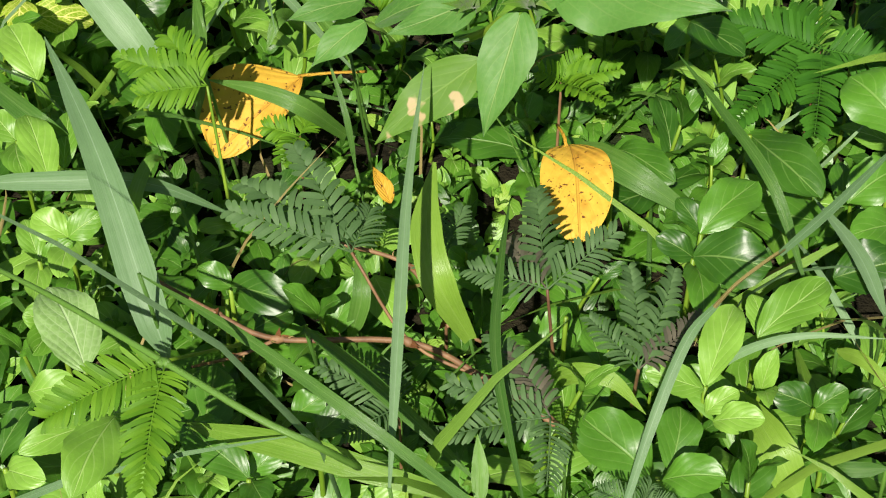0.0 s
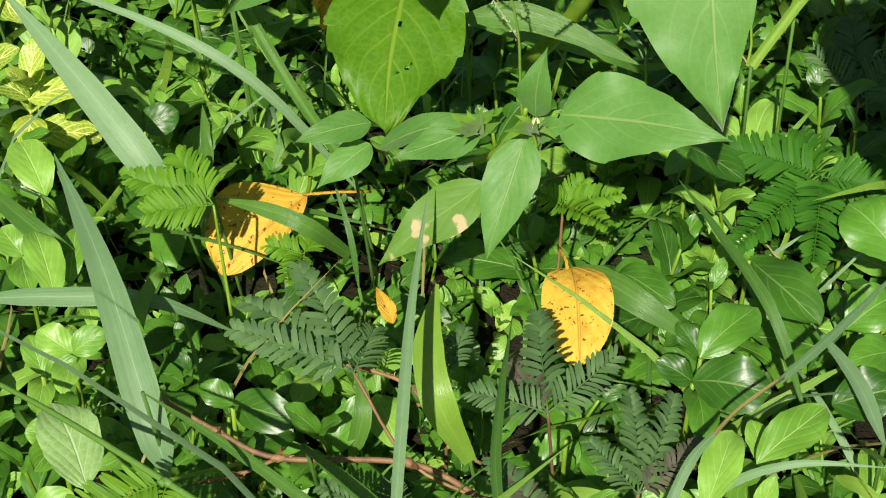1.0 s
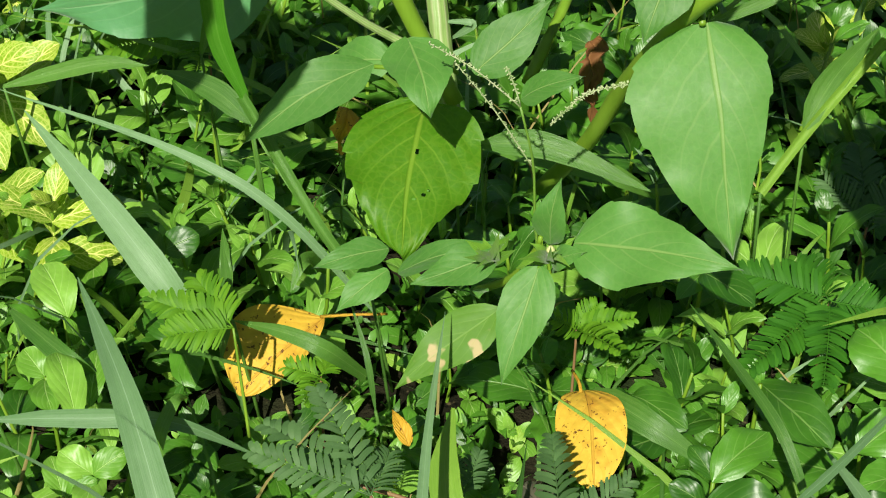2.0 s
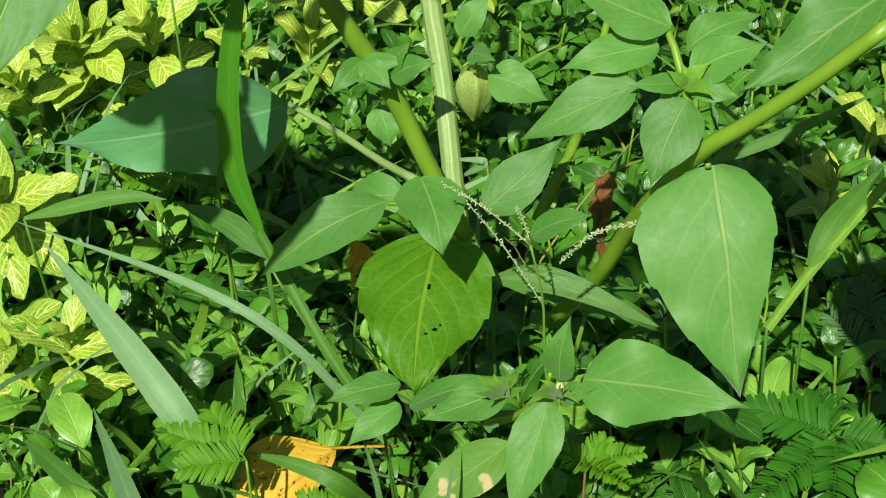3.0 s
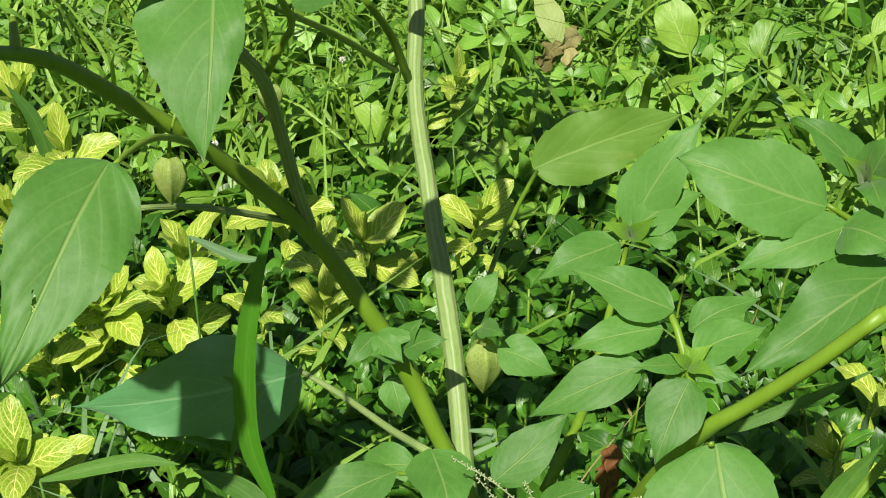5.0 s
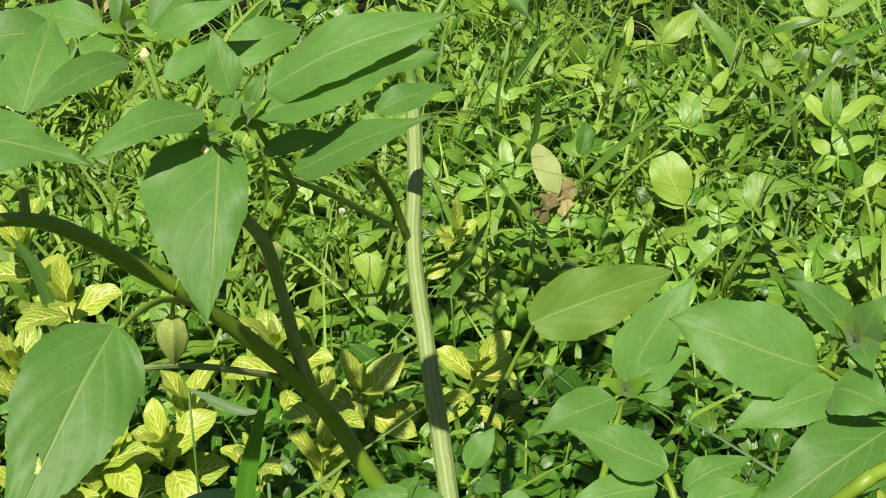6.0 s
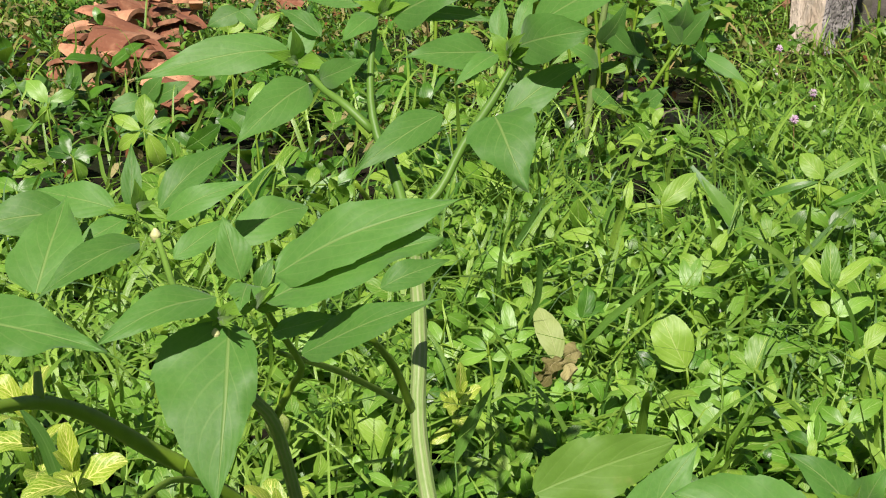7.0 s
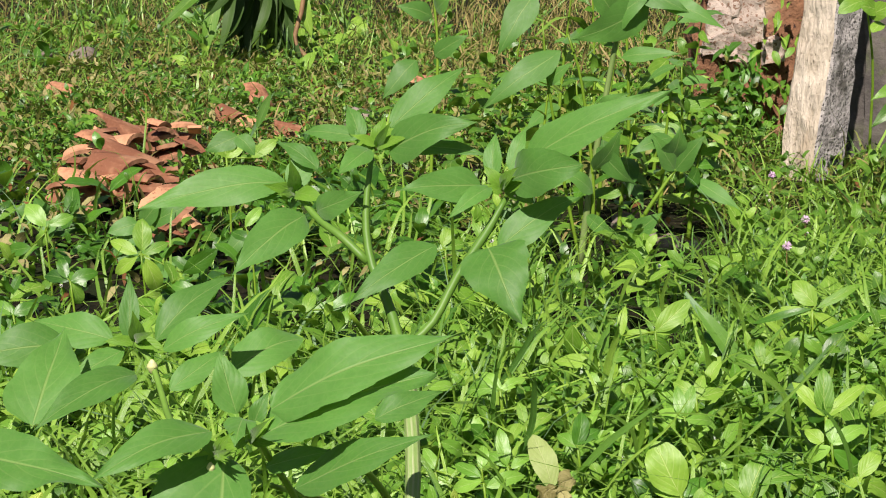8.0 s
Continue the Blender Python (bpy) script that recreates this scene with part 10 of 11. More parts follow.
leaf(weed, (0.027, 1.970, 0.088), (-0.003, 1.995, 0.100), (-0.195, -0.614, 0.765), 0.0147, COVER_FRESH, p=0.7, q=0.8, fold=0.3, n=9)
stem(weed, [(0.026, 1.970, 0.090), (0.031, 1.970, 0.086)], (0.0015, 0.0010), STEM, name="petiole", n=3, ring=5)
leaf(weed, (0.031, 1.970, 0.086), (0.057, 1.995, 0.098), (0.187, -0.569, 0.801), 0.0147, COVER_FRESH, p=0.7, q=0.8, fold=0.3, n=9)
weed = thing("broad_weed", (0.026, 2.269, -0.045), "broad-leaved green weed growing among fine grass", "plant", "broad weeds")
stem(weed, [(0.026, 2.269, -0.045), (0.025, 2.259, 0.033), (0.016, 2.259, 0.110)], (0.0029, 0.0020), STEM, n=6, ring=6)
leaf(weed, (0.016, 2.259, 0.110), (-0.033, 2.284, 0.101), (-0.472, -0.824, 0.313), 0.0254, COVER_FRESH, p=0.7, q=0.8, fold=0.3, n=9)
stem(weed, [(0.016, 2.259, 0.110), (0.020, 2.259, 0.110)], (0.0017, 0.0012), STEM, name="petiole", n=3, ring=5)
leaf(weed, (0.020, 2.259, 0.110), (-0.013, 2.284, 0.128), (-0.125, -0.686, 0.717), 0.0192, COVER_FRESH, p=0.7, q=0.8, fold=0.3, n=9)
leaf(weed, (0.016, 2.259, 0.110), (0.054, 2.284, 0.120), (0.219, -0.617, 0.755), 0.0172, COVER_FRESH, p=0.7, q=0.8, fold=0.3, n=9)
weed = thing("broad_weed", (0.284, 2.156, -0.045), "broad-leaved green weed growing among fine grass", "plant", "broad weeds")
stem(weed, [(0.284, 2.156, -0.045), (0.283, 2.146, 0.033), (0.274, 2.146, 0.110)], (0.0028, 0.0019), STEM, n=6, ring=6)
stem(weed, [(0.274, 2.146, 0.110), (0.277, 2.146, 0.110)], (0.0017, 0.0011), STEM, name="petiole", n=3, ring=5)
leaf(weed, (0.277, 2.146, 0.110), (0.288, 2.171, 0.149), (-0.139, -0.816, 0.562), 0.0183, COVER_FRESH, p=0.7, q=0.8, fold=0.3, n=9)
stem(weed, [(0.274, 2.146, 0.110), (0.270, 2.146, 0.110)], (0.0017, 0.0011), STEM, name="petiole", n=3, ring=5)
leaf(weed, (0.270, 2.146, 0.110), (0.263, 2.171, 0.147), (-0.082, -0.833, 0.548), 0.0172, COVER_FRESH, p=0.7, q=0.8, fold=0.3, n=9)
stem(weed, [(0.274, 2.146, 0.110), (0.274, 2.146, 0.108)], (0.0017, 0.0011), STEM, name="petiole", n=3, ring=5)
leaf(weed, (0.274, 2.146, 0.108), (0.318, 2.171, 0.095), (0.536, -0.640, 0.550), 0.0189, COVER_FRESH, p=0.7, q=0.8, fold=0.3, n=9)
stem(weed, [(0.274, 2.146, 0.110), (0.274, 2.146, 0.108)], (0.0017, 0.0011), STEM, name="petiole", n=3, ring=5)
leaf(weed, (0.274, 2.146, 0.108), (0.240, 2.171, 0.108), (-0.428, -0.585, 0.689), 0.0177, COVER_FRESH, p=0.7, q=0.8, fold=0.3, n=9)
weed = thing("broad_weed", (0.131, 2.067, -0.045), "broad-leaved green weed growing among fine grass", "plant", "broad weeds")
stem(weed, [(0.131, 2.067, -0.045), (0.130, 2.057, 0.022), (0.121, 2.057, 0.090)], (0.0027, 0.0019), STEM, n=6, ring=6)
leaf(weed, (0.121, 2.057, 0.090), (0.125, 2.082, 0.133), (0.220, -0.855, 0.471), 0.0240, COVER, p=0.7, q=0.8, fold=0.3, n=9)
stem(weed, [(0.121, 2.057, 0.090), (0.119, 2.057, 0.092)], (0.0016, 0.0011), STEM, name="petiole", n=3, ring=5)
leaf(weed, (0.119, 2.057, 0.092), (0.151, 2.082, 0.108), (0.087, -0.632, 0.770), 0.0176, COVER, p=0.7, q=0.8, fold=0.3, n=9)
leaf(weed, (0.121, 2.057, 0.090), (0.093, 2.082, 0.099), (-0.297, -0.592, 0.749), 0.0176, COVER_FRESH, p=0.7, q=0.8, fold=0.3, n=9)
weed = thing("broad_weed", (0.293, 1.880, -0.045), "broad-leaved green weed growing among fine grass", "plant", "broad weeds")
stem(weed, [(0.293, 1.880, -0.045), (0.292, 1.870, 0.013), (0.283, 1.870, 0.070)], (0.0025, 0.0017), STEM, n=6, ring=6)
leaf(weed, (0.283, 1.870, 0.070), (0.240, 1.895, 0.049), (-0.601, -0.581, 0.548), 0.0191, COVER_FRESH, p=0.7, q=0.8, fold=0.3, n=9)
stem(weed, [(0.283, 1.870, 0.070), (0.284, 1.870, 0.068)], (0.0015, 0.0010), STEM, name="petiole", n=3, ring=5)
leaf(weed, (0.284, 1.870, 0.068), (0.373, 1.895, 0.010), (0.462, -0.807, 0.368), 0.0228, COVER, p=0.7, q=0.8, fold=0.3, n=9)
stem(weed, [(0.283, 1.870, 0.070), (0.280, 1.870, 0.071)], (0.0015, 0.0010), STEM, name="petiole", n=3, ring=5)
leaf(weed, (0.280, 1.870, 0.071), (0.271, 1.895, 0.092), (-0.118, -0.656, 0.746), 0.0155, COVER_FRESH, p=0.7, q=0.8, fold=0.3, n=9)
stem(weed, [(0.283, 1.870, 0.070), (0.284, 1.870, 0.068)], (0.0015, 0.0010), STEM, name="petiole", n=3, ring=5)
leaf(weed, (0.284, 1.870, 0.068), (0.318, 1.895, 0.078), (0.169, -0.571, 0.804), 0.0184, COVER_FRESH, p=0.7, q=0.8, fold=0.3, n=9)
weed = thing("broad_weed", (0.383, 1.732, -0.045), "broad-leaved green weed growing among fine grass", "plant", "broad weeds")
stem(weed, [(0.383, 1.732, -0.045), (0.382, 1.722, 0.003), (0.373, 1.722, 0.050)], (0.0023, 0.0016), STEM, n=6, ring=6)
stem(weed, [(0.373, 1.722, 0.050), (0.373, 1.722, 0.044)], (0.0014, 0.0009), STEM, name="petiole", n=3, ring=5)
leaf(weed, (0.373, 1.722, 0.044), (0.373, 1.747, 0.082), (-0.110, -0.828, 0.550), 0.0180, COVER_FRESH, p=0.7, q=0.8, fold=0.3, n=9)
stem(weed, [(0.373, 1.722, 0.050), (0.372, 1.722, 0.051)], (0.0014, 0.0009), STEM, name="petiole", n=3, ring=5)
leaf(weed, (0.372, 1.722, 0.051), (0.416, 1.747, 0.060), (0.175, -0.579, 0.796), 0.0171, COVER_FRESH, p=0.7, q=0.8, fold=0.3, n=9)
stem(weed, [(0.373, 1.722, 0.050), (0.403, 1.722, 0.077)], (0.0014, 0.0009), STEM, name="petiole", n=3, ring=5)
leaf(weed, (0.403, 1.722, 0.077), (0.380, 1.747, 0.091), (-0.217, -0.625, 0.749), 0.0201, COVER_FRESH, p=0.7, q=0.8, fold=0.3, n=9)
stem(weed, [(0.373, 1.722, 0.050), (0.409, 1.722, 0.080)], (0.0014, 0.0009), STEM, name="petiole", n=3, ring=5)
leaf(weed, (0.409, 1.722, 0.080), (0.452, 1.747, 0.099), (0.090, -0.700, 0.708), 0.0220, COVER_FRESH, p=0.7, q=0.8, fold=0.3, n=9)
stem(weed, [(0.373, 1.722, 0.050), (0.372, 1.722, 0.051)], (0.0014, 0.0009), STEM, name="petiole", n=3, ring=5)
leaf(weed, (0.372, 1.722, 0.051), (0.344, 1.747, 0.055), (-0.410, -0.558, 0.721), 0.0171, COVER, p=0.7, q=0.8, fold=0.3, n=9)
weed = thing("broad_weed", (0.034, 1.918, -0.045), "broad-leaved green weed growing among fine grass", "plant", "broad weeds")
stem(weed, [(0.034, 1.918, -0.045), (0.033, 1.908, 0.013), (0.024, 1.908, 0.070)], (0.0025, 0.0018), STEM, n=6, ring=6)
stem(weed, [(0.024, 1.908, 0.070), (0.021, 1.908, 0.075)], (0.0015, 0.0010), STEM, name="petiole", n=3, ring=5)
leaf(weed, (0.021, 1.908, 0.075), (0.076, 1.933, 0.040), (0.490, -0.856, 0.164), 0.0261, COVER_FRESH, p=0.7, q=0.8, fold=0.3, n=9)
leaf(weed, (0.024, 1.908, 0.070), (-0.000, 1.933, 0.034), (-0.713, -0.702, -0.003), 0.0199, COVER_FRESH, p=0.7, q=0.8, fold=0.3, n=9)
leaf(weed, (0.024, 1.908, 0.070), (-0.015, 1.933, 0.060), (-0.536, -0.622, 0.570), 0.0188, COVER, p=0.7, q=0.8, fold=0.3, n=9)
stem(weed, [(0.024, 1.908, 0.070), (0.036, 1.908, 0.036)], (0.0015, 0.0010), STEM, name="petiole", n=3, ring=5)
leaf(weed, (0.036, 1.908, 0.036), (0.095, 1.933, 0.021), (0.443, -0.689, 0.574), 0.0200, COVER_FRESH, p=0.7, q=0.8, fold=0.3, n=9)
weed = thing("broad_weed", (0.174, 1.797, -0.045), "broad-leaved green weed growing among fine grass", "plant", "broad weeds")
stem(weed, [(0.174, 1.797, -0.045), (0.173, 1.787, 0.003), (0.164, 1.787, 0.050)], (0.0024, 0.0017), STEM, n=6, ring=6)
stem(weed, [(0.164, 1.787, 0.050), (0.164, 1.787, 0.045)], (0.0014, 0.0009), STEM, name="petiole", n=3, ring=5)
leaf(weed, (0.164, 1.787, 0.045), (0.203, 1.812, 0.062), (0.169, -0.718, 0.676), 0.0219, COVER_FRESH, p=0.7, q=0.8, fold=0.3, n=9)
stem(weed, [(0.164, 1.787, 0.050), (0.163, 1.787, 0.049)], (0.0014, 0.0009), STEM, name="petiole", n=3, ring=5)
leaf(weed, (0.163, 1.787, 0.049), (0.131, 1.812, 0.023), (-0.719, -0.647, 0.253), 0.0224, COVER_FRESH, p=0.7, q=0.8, fold=0.3, n=9)
stem(weed, [(0.164, 1.787, 0.050), (0.164, 1.787, 0.049)], (0.0014, 0.0009), STEM, name="petiole", n=3, ring=5)
leaf(weed, (0.164, 1.787, 0.049), (0.170, 1.812, 0.075), (-0.277, -0.668, 0.690), 0.0152, COVER_FRESH, p=0.7, q=0.8, fold=0.3, n=9)
stem(weed, [(0.164, 1.787, 0.050), (0.210, 1.787, 0.043)], (0.0014, 0.0009), STEM, name="petiole", n=3, ring=5)
leaf(weed, (0.210, 1.787, 0.043), (0.243, 1.812, 0.054), (0.249, -0.651, 0.717), 0.0229, COVER_FRESH, p=0.7, q=0.8, fold=0.3, n=9)
stem(weed, [(0.164, 1.787, 0.050), (0.164, 1.787, 0.047)], (0.0014, 0.0009), STEM, name="petiole", n=3, ring=5)
leaf(weed, (0.164, 1.787, 0.047), (0.193, 1.812, 0.016), (0.710, -0.695, 0.109), 0.0209, COVER, p=0.7, q=0.8, fold=0.3, n=9)
weed = thing("broad_weed", (0.108, 1.868, -0.045), "broad-leaved green weed growing among fine grass", "plant", "broad weeds")
stem(weed, [(0.108, 1.868, -0.045), (0.107, 1.858, 0.007), (0.098, 1.858, 0.060)], (0.0025, 0.0017), STEM, n=6, ring=6)
stem(weed, [(0.098, 1.858, 0.060), (0.063, 1.858, 0.041)], (0.0015, 0.0010), STEM, name="petiole", n=3, ring=5)
leaf(weed, (0.063, 1.858, 0.041), (0.121, 1.883, 0.033), (0.380, -0.675, 0.632), 0.0249, COVER, p=0.7, q=0.8, fold=0.3, n=9)
leaf(weed, (0.098, 1.858, 0.060), (0.145, 1.883, 0.063), (0.262, -0.589, 0.764), 0.0190, COVER_FRESH, p=0.7, q=0.8, fold=0.3, n=9)
leaf(weed, (0.098, 1.858, 0.060), (0.081, 1.883, 0.077), (-0.191, -0.629, 0.753), 0.0154, COVER_FRESH, p=0.7, q=0.8, fold=0.3, n=9)
weed = thing("broad_weed", (0.474, 2.080, -0.045), "broad-leaved green weed growing among fine grass", "plant", "broad weeds")
stem(weed, [(0.474, 2.080, -0.045), (0.473, 2.070, 0.028), (0.464, 2.070, 0.100)], (0.0027, 0.0019), STEM, n=6, ring=6)
leaf(weed, (0.464, 2.070, 0.100), (0.514, 2.095, 0.117), (0.113, -0.710, 0.695), 0.0206, COVER_FRESH, p=0.7, q=0.8, fold=0.3, n=9)
stem(weed, [(0.464, 2.070, 0.100), (0.464, 2.070, 0.096)], (0.0016, 0.0011), STEM, name="petiole", n=3, ring=5)
leaf(weed, (0.464, 2.070, 0.096), (0.433, 2.095, 0.067), (-0.739, -0.617, 0.271), 0.0212, COVER_FRESH, p=0.7, q=0.8, fold=0.3, n=9)
stem(weed, [(0.464, 2.070, 0.100), (0.465, 2.070, 0.092)], (0.0016, 0.0011), STEM, name="petiole", n=3, ring=5)
leaf(weed, (0.465, 2.070, 0.092), (0.511, 2.095, 0.053), (0.553, -0.823, 0.127), 0.0236, COVER, p=0.7, q=0.8, fold=0.3, n=9)
leaf(weed, (0.464, 2.070, 0.100), (0.463, 2.095, 0.128), (-0.148, -0.744, 0.652), 0.0155, COVER_FRESH, p=0.7, q=0.8, fold=0.3, n=9)
weed = thing("broad_weed", (-0.059, 2.012, -0.045), "broad-leaved green weed growing among fine grass", "plant", "broad weeds")
stem(weed, [(-0.059, 2.012, -0.045), (-0.060, 2.002, 0.013), (-0.069, 2.002, 0.070)], (0.0026, 0.0018), STEM, n=6, ring=6)
stem(weed, [(-0.069, 2.002, 0.070), (-0.076, 2.002, 0.052)], (0.0016, 0.0010), STEM, name="petiole", n=3, ring=5)
leaf(weed, (-0.076, 2.002, 0.052), (-0.025, 2.027, 0.063), (0.276, -0.783, 0.557), 0.0221, COVER_FRESH, p=0.7, q=0.8, fold=0.3, n=9)
stem(weed, [(-0.069, 2.002, 0.070), (0.001, 2.002, 0.051)], (0.0016, 0.0010), STEM, name="petiole", n=3, ring=5)
leaf(weed, (0.001, 2.002, 0.051), (0.050, 2.027, 0.057), (0.298, -0.726, 0.620), 0.0202, COVER_FRESH, p=0.7, q=0.8, fold=0.3, n=9)
leaf(weed, (-0.069, 2.002, 0.070), (-0.085, 2.027, 0.093), (-0.027, -0.686, 0.727), 0.0165, COVER_FRESH, p=0.7, q=0.8, fold=0.3, n=9)
stem(weed, [(-0.069, 2.002, 0.070), (-0.062, 2.002, 0.109)], (0.0016, 0.0010), STEM, name="petiole", n=3, ring=5)
leaf(weed, (-0.062, 2.002, 0.109), (-0.032, 2.027, 0.086), (0.729, -0.638, 0.249), 0.0196, COVER_FRESH, p=0.7, q=0.8, fold=0.3, n=9)
weed = thing("broad_weed", (0.435, 2.418, -0.045), "pale yellow-green broad-leaved weed standing in full sun", "plant", "broad weeds")
stem(weed, [(0.435, 2.418, -0.045), (0.434, 2.408, 0.037), (0.425, 2.408, 0.120)], (0.0031, 0.0021), STEM, n=6, ring=6)
leaf(weed, (0.425, 2.408, 0.120), (0.472, 2.433, 0.133), (0.216, -0.734, 0.644), 0.0197, COVER_PALE, p=0.7, q=0.8, fold=0.3, n=9)
leaf(weed, (0.425, 2.408, 0.120), (0.385, 2.433, 0.122), (-0.409, -0.695, 0.592), 0.0175, COVER_PALE, p=0.7, q=0.8, fold=0.3, n=9)
stem(weed, [(0.425, 2.408, 0.120), (0.426, 2.408, 0.115)], (0.0018, 0.0012), STEM, name="petiole", n=3, ring=5)
leaf(weed, (0.426, 2.408, 0.115), (0.450, 2.433, 0.077), (0.391, -0.863, -0.319), 0.0219, COVER_PALE, p=0.7, q=0.8, fold=0.3, n=9)
leaf(weed, (0.425, 2.408, 0.120), (0.418, 2.433, 0.154), (-0.148, -0.813, 0.564), 0.0165, COVER_PALE, p=0.7, q=0.8, fold=0.3, n=9)
weed = thing("broad_weed", (0.316, 2.288, -0.045), "pale yellow-green broad-leaved weed standing in full sun", "plant", "broad weeds")
stem(weed, [(0.316, 2.288, -0.045), (0.315, 2.278, 0.028), (0.306, 2.278, 0.100)], (0.0029, 0.0020), STEM, n=6, ring=6)
leaf(weed, (0.306, 2.278, 0.100), (0.275, 2.303, 0.118), (-0.282, -0.773, 0.569), 0.0209, COVER_PALE, p=0.7, q=0.8, fold=0.3, n=9)
leaf(weed, (0.306, 2.278, 0.100), (0.351, 2.303, 0.104), (0.310, -0.671, 0.674), 0.0206, COVER_PALE, p=0.7, q=0.8, fold=0.3, n=9)
stem(weed, [(0.306, 2.278, 0.100), (0.306, 2.278, 0.096)], (0.0018, 0.0012), STEM, name="petiole", n=3, ring=5)
leaf(weed, (0.306, 2.278, 0.096), (0.299, 2.303, 0.053), (-0.477, -0.793, -0.380), 0.0234, COVER_PALE, p=0.7, q=0.8, fold=0.3, n=9)
leaf(weed, (0.306, 2.278, 0.100), (0.320, 2.303, 0.128), (-0.048, -0.734, 0.677), 0.0170, COVER_PALE, p=0.7, q=0.8, fold=0.3, n=9)
weed = thing("broad_weed", (0.063, 2.160, -0.045), "pale yellow-green broad-leaved weed standing in full sun", "plant", "broad weeds")
stem(weed, [(0.063, 2.160, -0.045), (0.062, 2.150, 0.022), (0.053, 2.150, 0.090)], (0.0028, 0.0019), STEM, n=6, ring=6)
leaf(weed, (0.053, 2.150, 0.090), (0.090, 2.175, 0.100), (0.292, -0.688, 0.665), 0.0179, COVER_PALE, p=0.7, q=0.8, fold=0.3, n=9)
stem(weed, [(0.053, 2.150, 0.090), (0.054, 2.150, 0.088)], (0.0017, 0.0011), STEM, name="petiole", n=3, ring=5)
leaf(weed, (0.054, 2.150, 0.088), (0.022, 2.175, 0.069), (-0.705, -0.632, 0.322), 0.0184, COVER_PALE, p=0.7, q=0.8, fold=0.3, n=9)
leaf(weed, (0.053, 2.150, 0.090), (0.041, 2.175, 0.116), (-0.099, -0.735, 0.671), 0.0150, COVER_PALE, p=0.7, q=0.8, fold=0.3, n=9)
weed = thing("broad_weed", (0.496, 1.999, -0.045), "pale yellow-green broad-leaved weed standing in full sun", "plant", "broad weeds")
stem(weed, [(0.496, 1.999, -0.045), (0.495, 1.989, 0.018), (0.486, 1.989, 0.080)], (0.0026, 0.0018), STEM, n=6, ring=6)
leaf(weed, (0.486, 1.989, 0.080), (0.515, 2.014, 0.111), (-0.057, -0.754, 0.654), 0.0236, COVER_PALE, p=0.7, q=0.8, fold=0.3, n=9)
stem(weed, [(0.486, 1.989, 0.080), (0.486, 1.989, 0.076)], (0.0016, 0.0010), STEM, name="petiole", n=3, ring=5)
leaf(weed, (0.486, 1.989, 0.076), (0.464, 2.014, 0.055), (-0.814, -0.512, 0.275), 0.0205, COVER_PALE, p=0.7, q=0.8, fold=0.3, n=9)
stem(weed, [(0.486, 1.989, 0.080), (0.486, 1.989, 0.076)], (0.0016, 0.0010), STEM, name="petiole", n=3, ring=5)
leaf(weed, (0.486, 1.989, 0.076), (0.531, 2.014, 0.049), (0.590, -0.761, 0.268), 0.0228, COVER_PALE, p=0.7, q=0.8, fold=0.3, n=9)
weed = thing("broad_weed", (-0.658, 4.000, -0.045), "pale yellow-green broad-leaved weed standing in full sun", "plant", "broad weeds")
stem(weed, [(-0.658, 4.000, -0.045), (-0.659, 3.990, 0.078), (-0.668, 3.990, 0.200)], (0.0035, 0.0025), STEM, n=6, ring=6)
leaf(weed, (-0.668, 3.990, 0.200), (-0.681, 4.015, 0.270), (0.210, -0.908, 0.362), 0.0592, COVER_PALE, p=0.7, q=0.8, fold=0.3, n=9)
leaf(weed, (-0.668, 3.990, 0.200), (-0.622, 4.015, 0.237), (0.065, -0.864, 0.499), 0.0325, COVER_PALE, p=0.7, q=0.8, fold=0.3, n=9)
stem(weed, [(-0.668, 3.990, 0.200), (-0.604, 3.990, 0.201)], (0.0021, 0.0014), STEM, name="petiole", n=3, ring=5)
leaf(weed, (-0.604, 3.990, 0.201), (-0.543, 4.015, 0.248), (0.063, -0.914, 0.401), 0.0358, COVER_PALE, p=0.7, q=0.8, fold=0.3, n=9)
weed = thing("broad_weed", (-0.653, 2.965, -0.045), "pale yellow-green broad-leaved weed standing in full sun", "plant", "broad weeds")
stem(weed, [(-0.653, 2.965, -0.045), (-0.654, 2.955, 0.058), (-0.663, 2.955, 0.160)], (0.0027, 0.0019), STEM, n=6, ring=6)
stem(weed, [(-0.663, 2.955, 0.160), (-0.663, 2.955, 0.165)], (0.0016, 0.0011), STEM, name="petiole", n=3, ring=5)
leaf(weed, (-0.663, 2.955, 0.165), (-0.663, 2.980, 0.223), (0.212, -0.895, 0.392), 0.0369, COVER_PALE, p=0.7, q=0.8, fold=0.3, n=9)
stem(weed, [(-0.663, 2.955, 0.160), (-0.656, 2.955, 0.149)], (0.0016, 0.0011), STEM, name="petiole", n=3, ring=5)
leaf(weed, (-0.656, 2.955, 0.149), (-0.633, 2.980, 0.079), (0.512, -0.848, -0.132), 0.0361, COVER_PALE, p=0.7, q=0.8, fold=0.3, n=9)
stem(weed, [(-0.663, 2.955, 0.160), (-0.669, 2.955, 0.160)], (0.0016, 0.0011), STEM, name="petiole", n=3, ring=5)
leaf(weed, (-0.669, 2.955, 0.160), (-0.728, 2.980, 0.176), (-0.143, -0.746, 0.650), 0.0263, COVER_PALE, p=0.7, q=0.8, fold=0.3, n=9)
stem(weed, [(-0.663, 2.955, 0.160), (-0.669, 2.955, 0.154)], (0.0016, 0.0011), STEM, name="petiole", n=3, ring=5)
leaf(weed, (-0.669, 2.955, 0.154), (-0.719, 2.980, 0.115), (-0.497, -0.864, 0.083), 0.0263, COVER_PALE, p=0.7, q=0.8, fold=0.3, n=9)
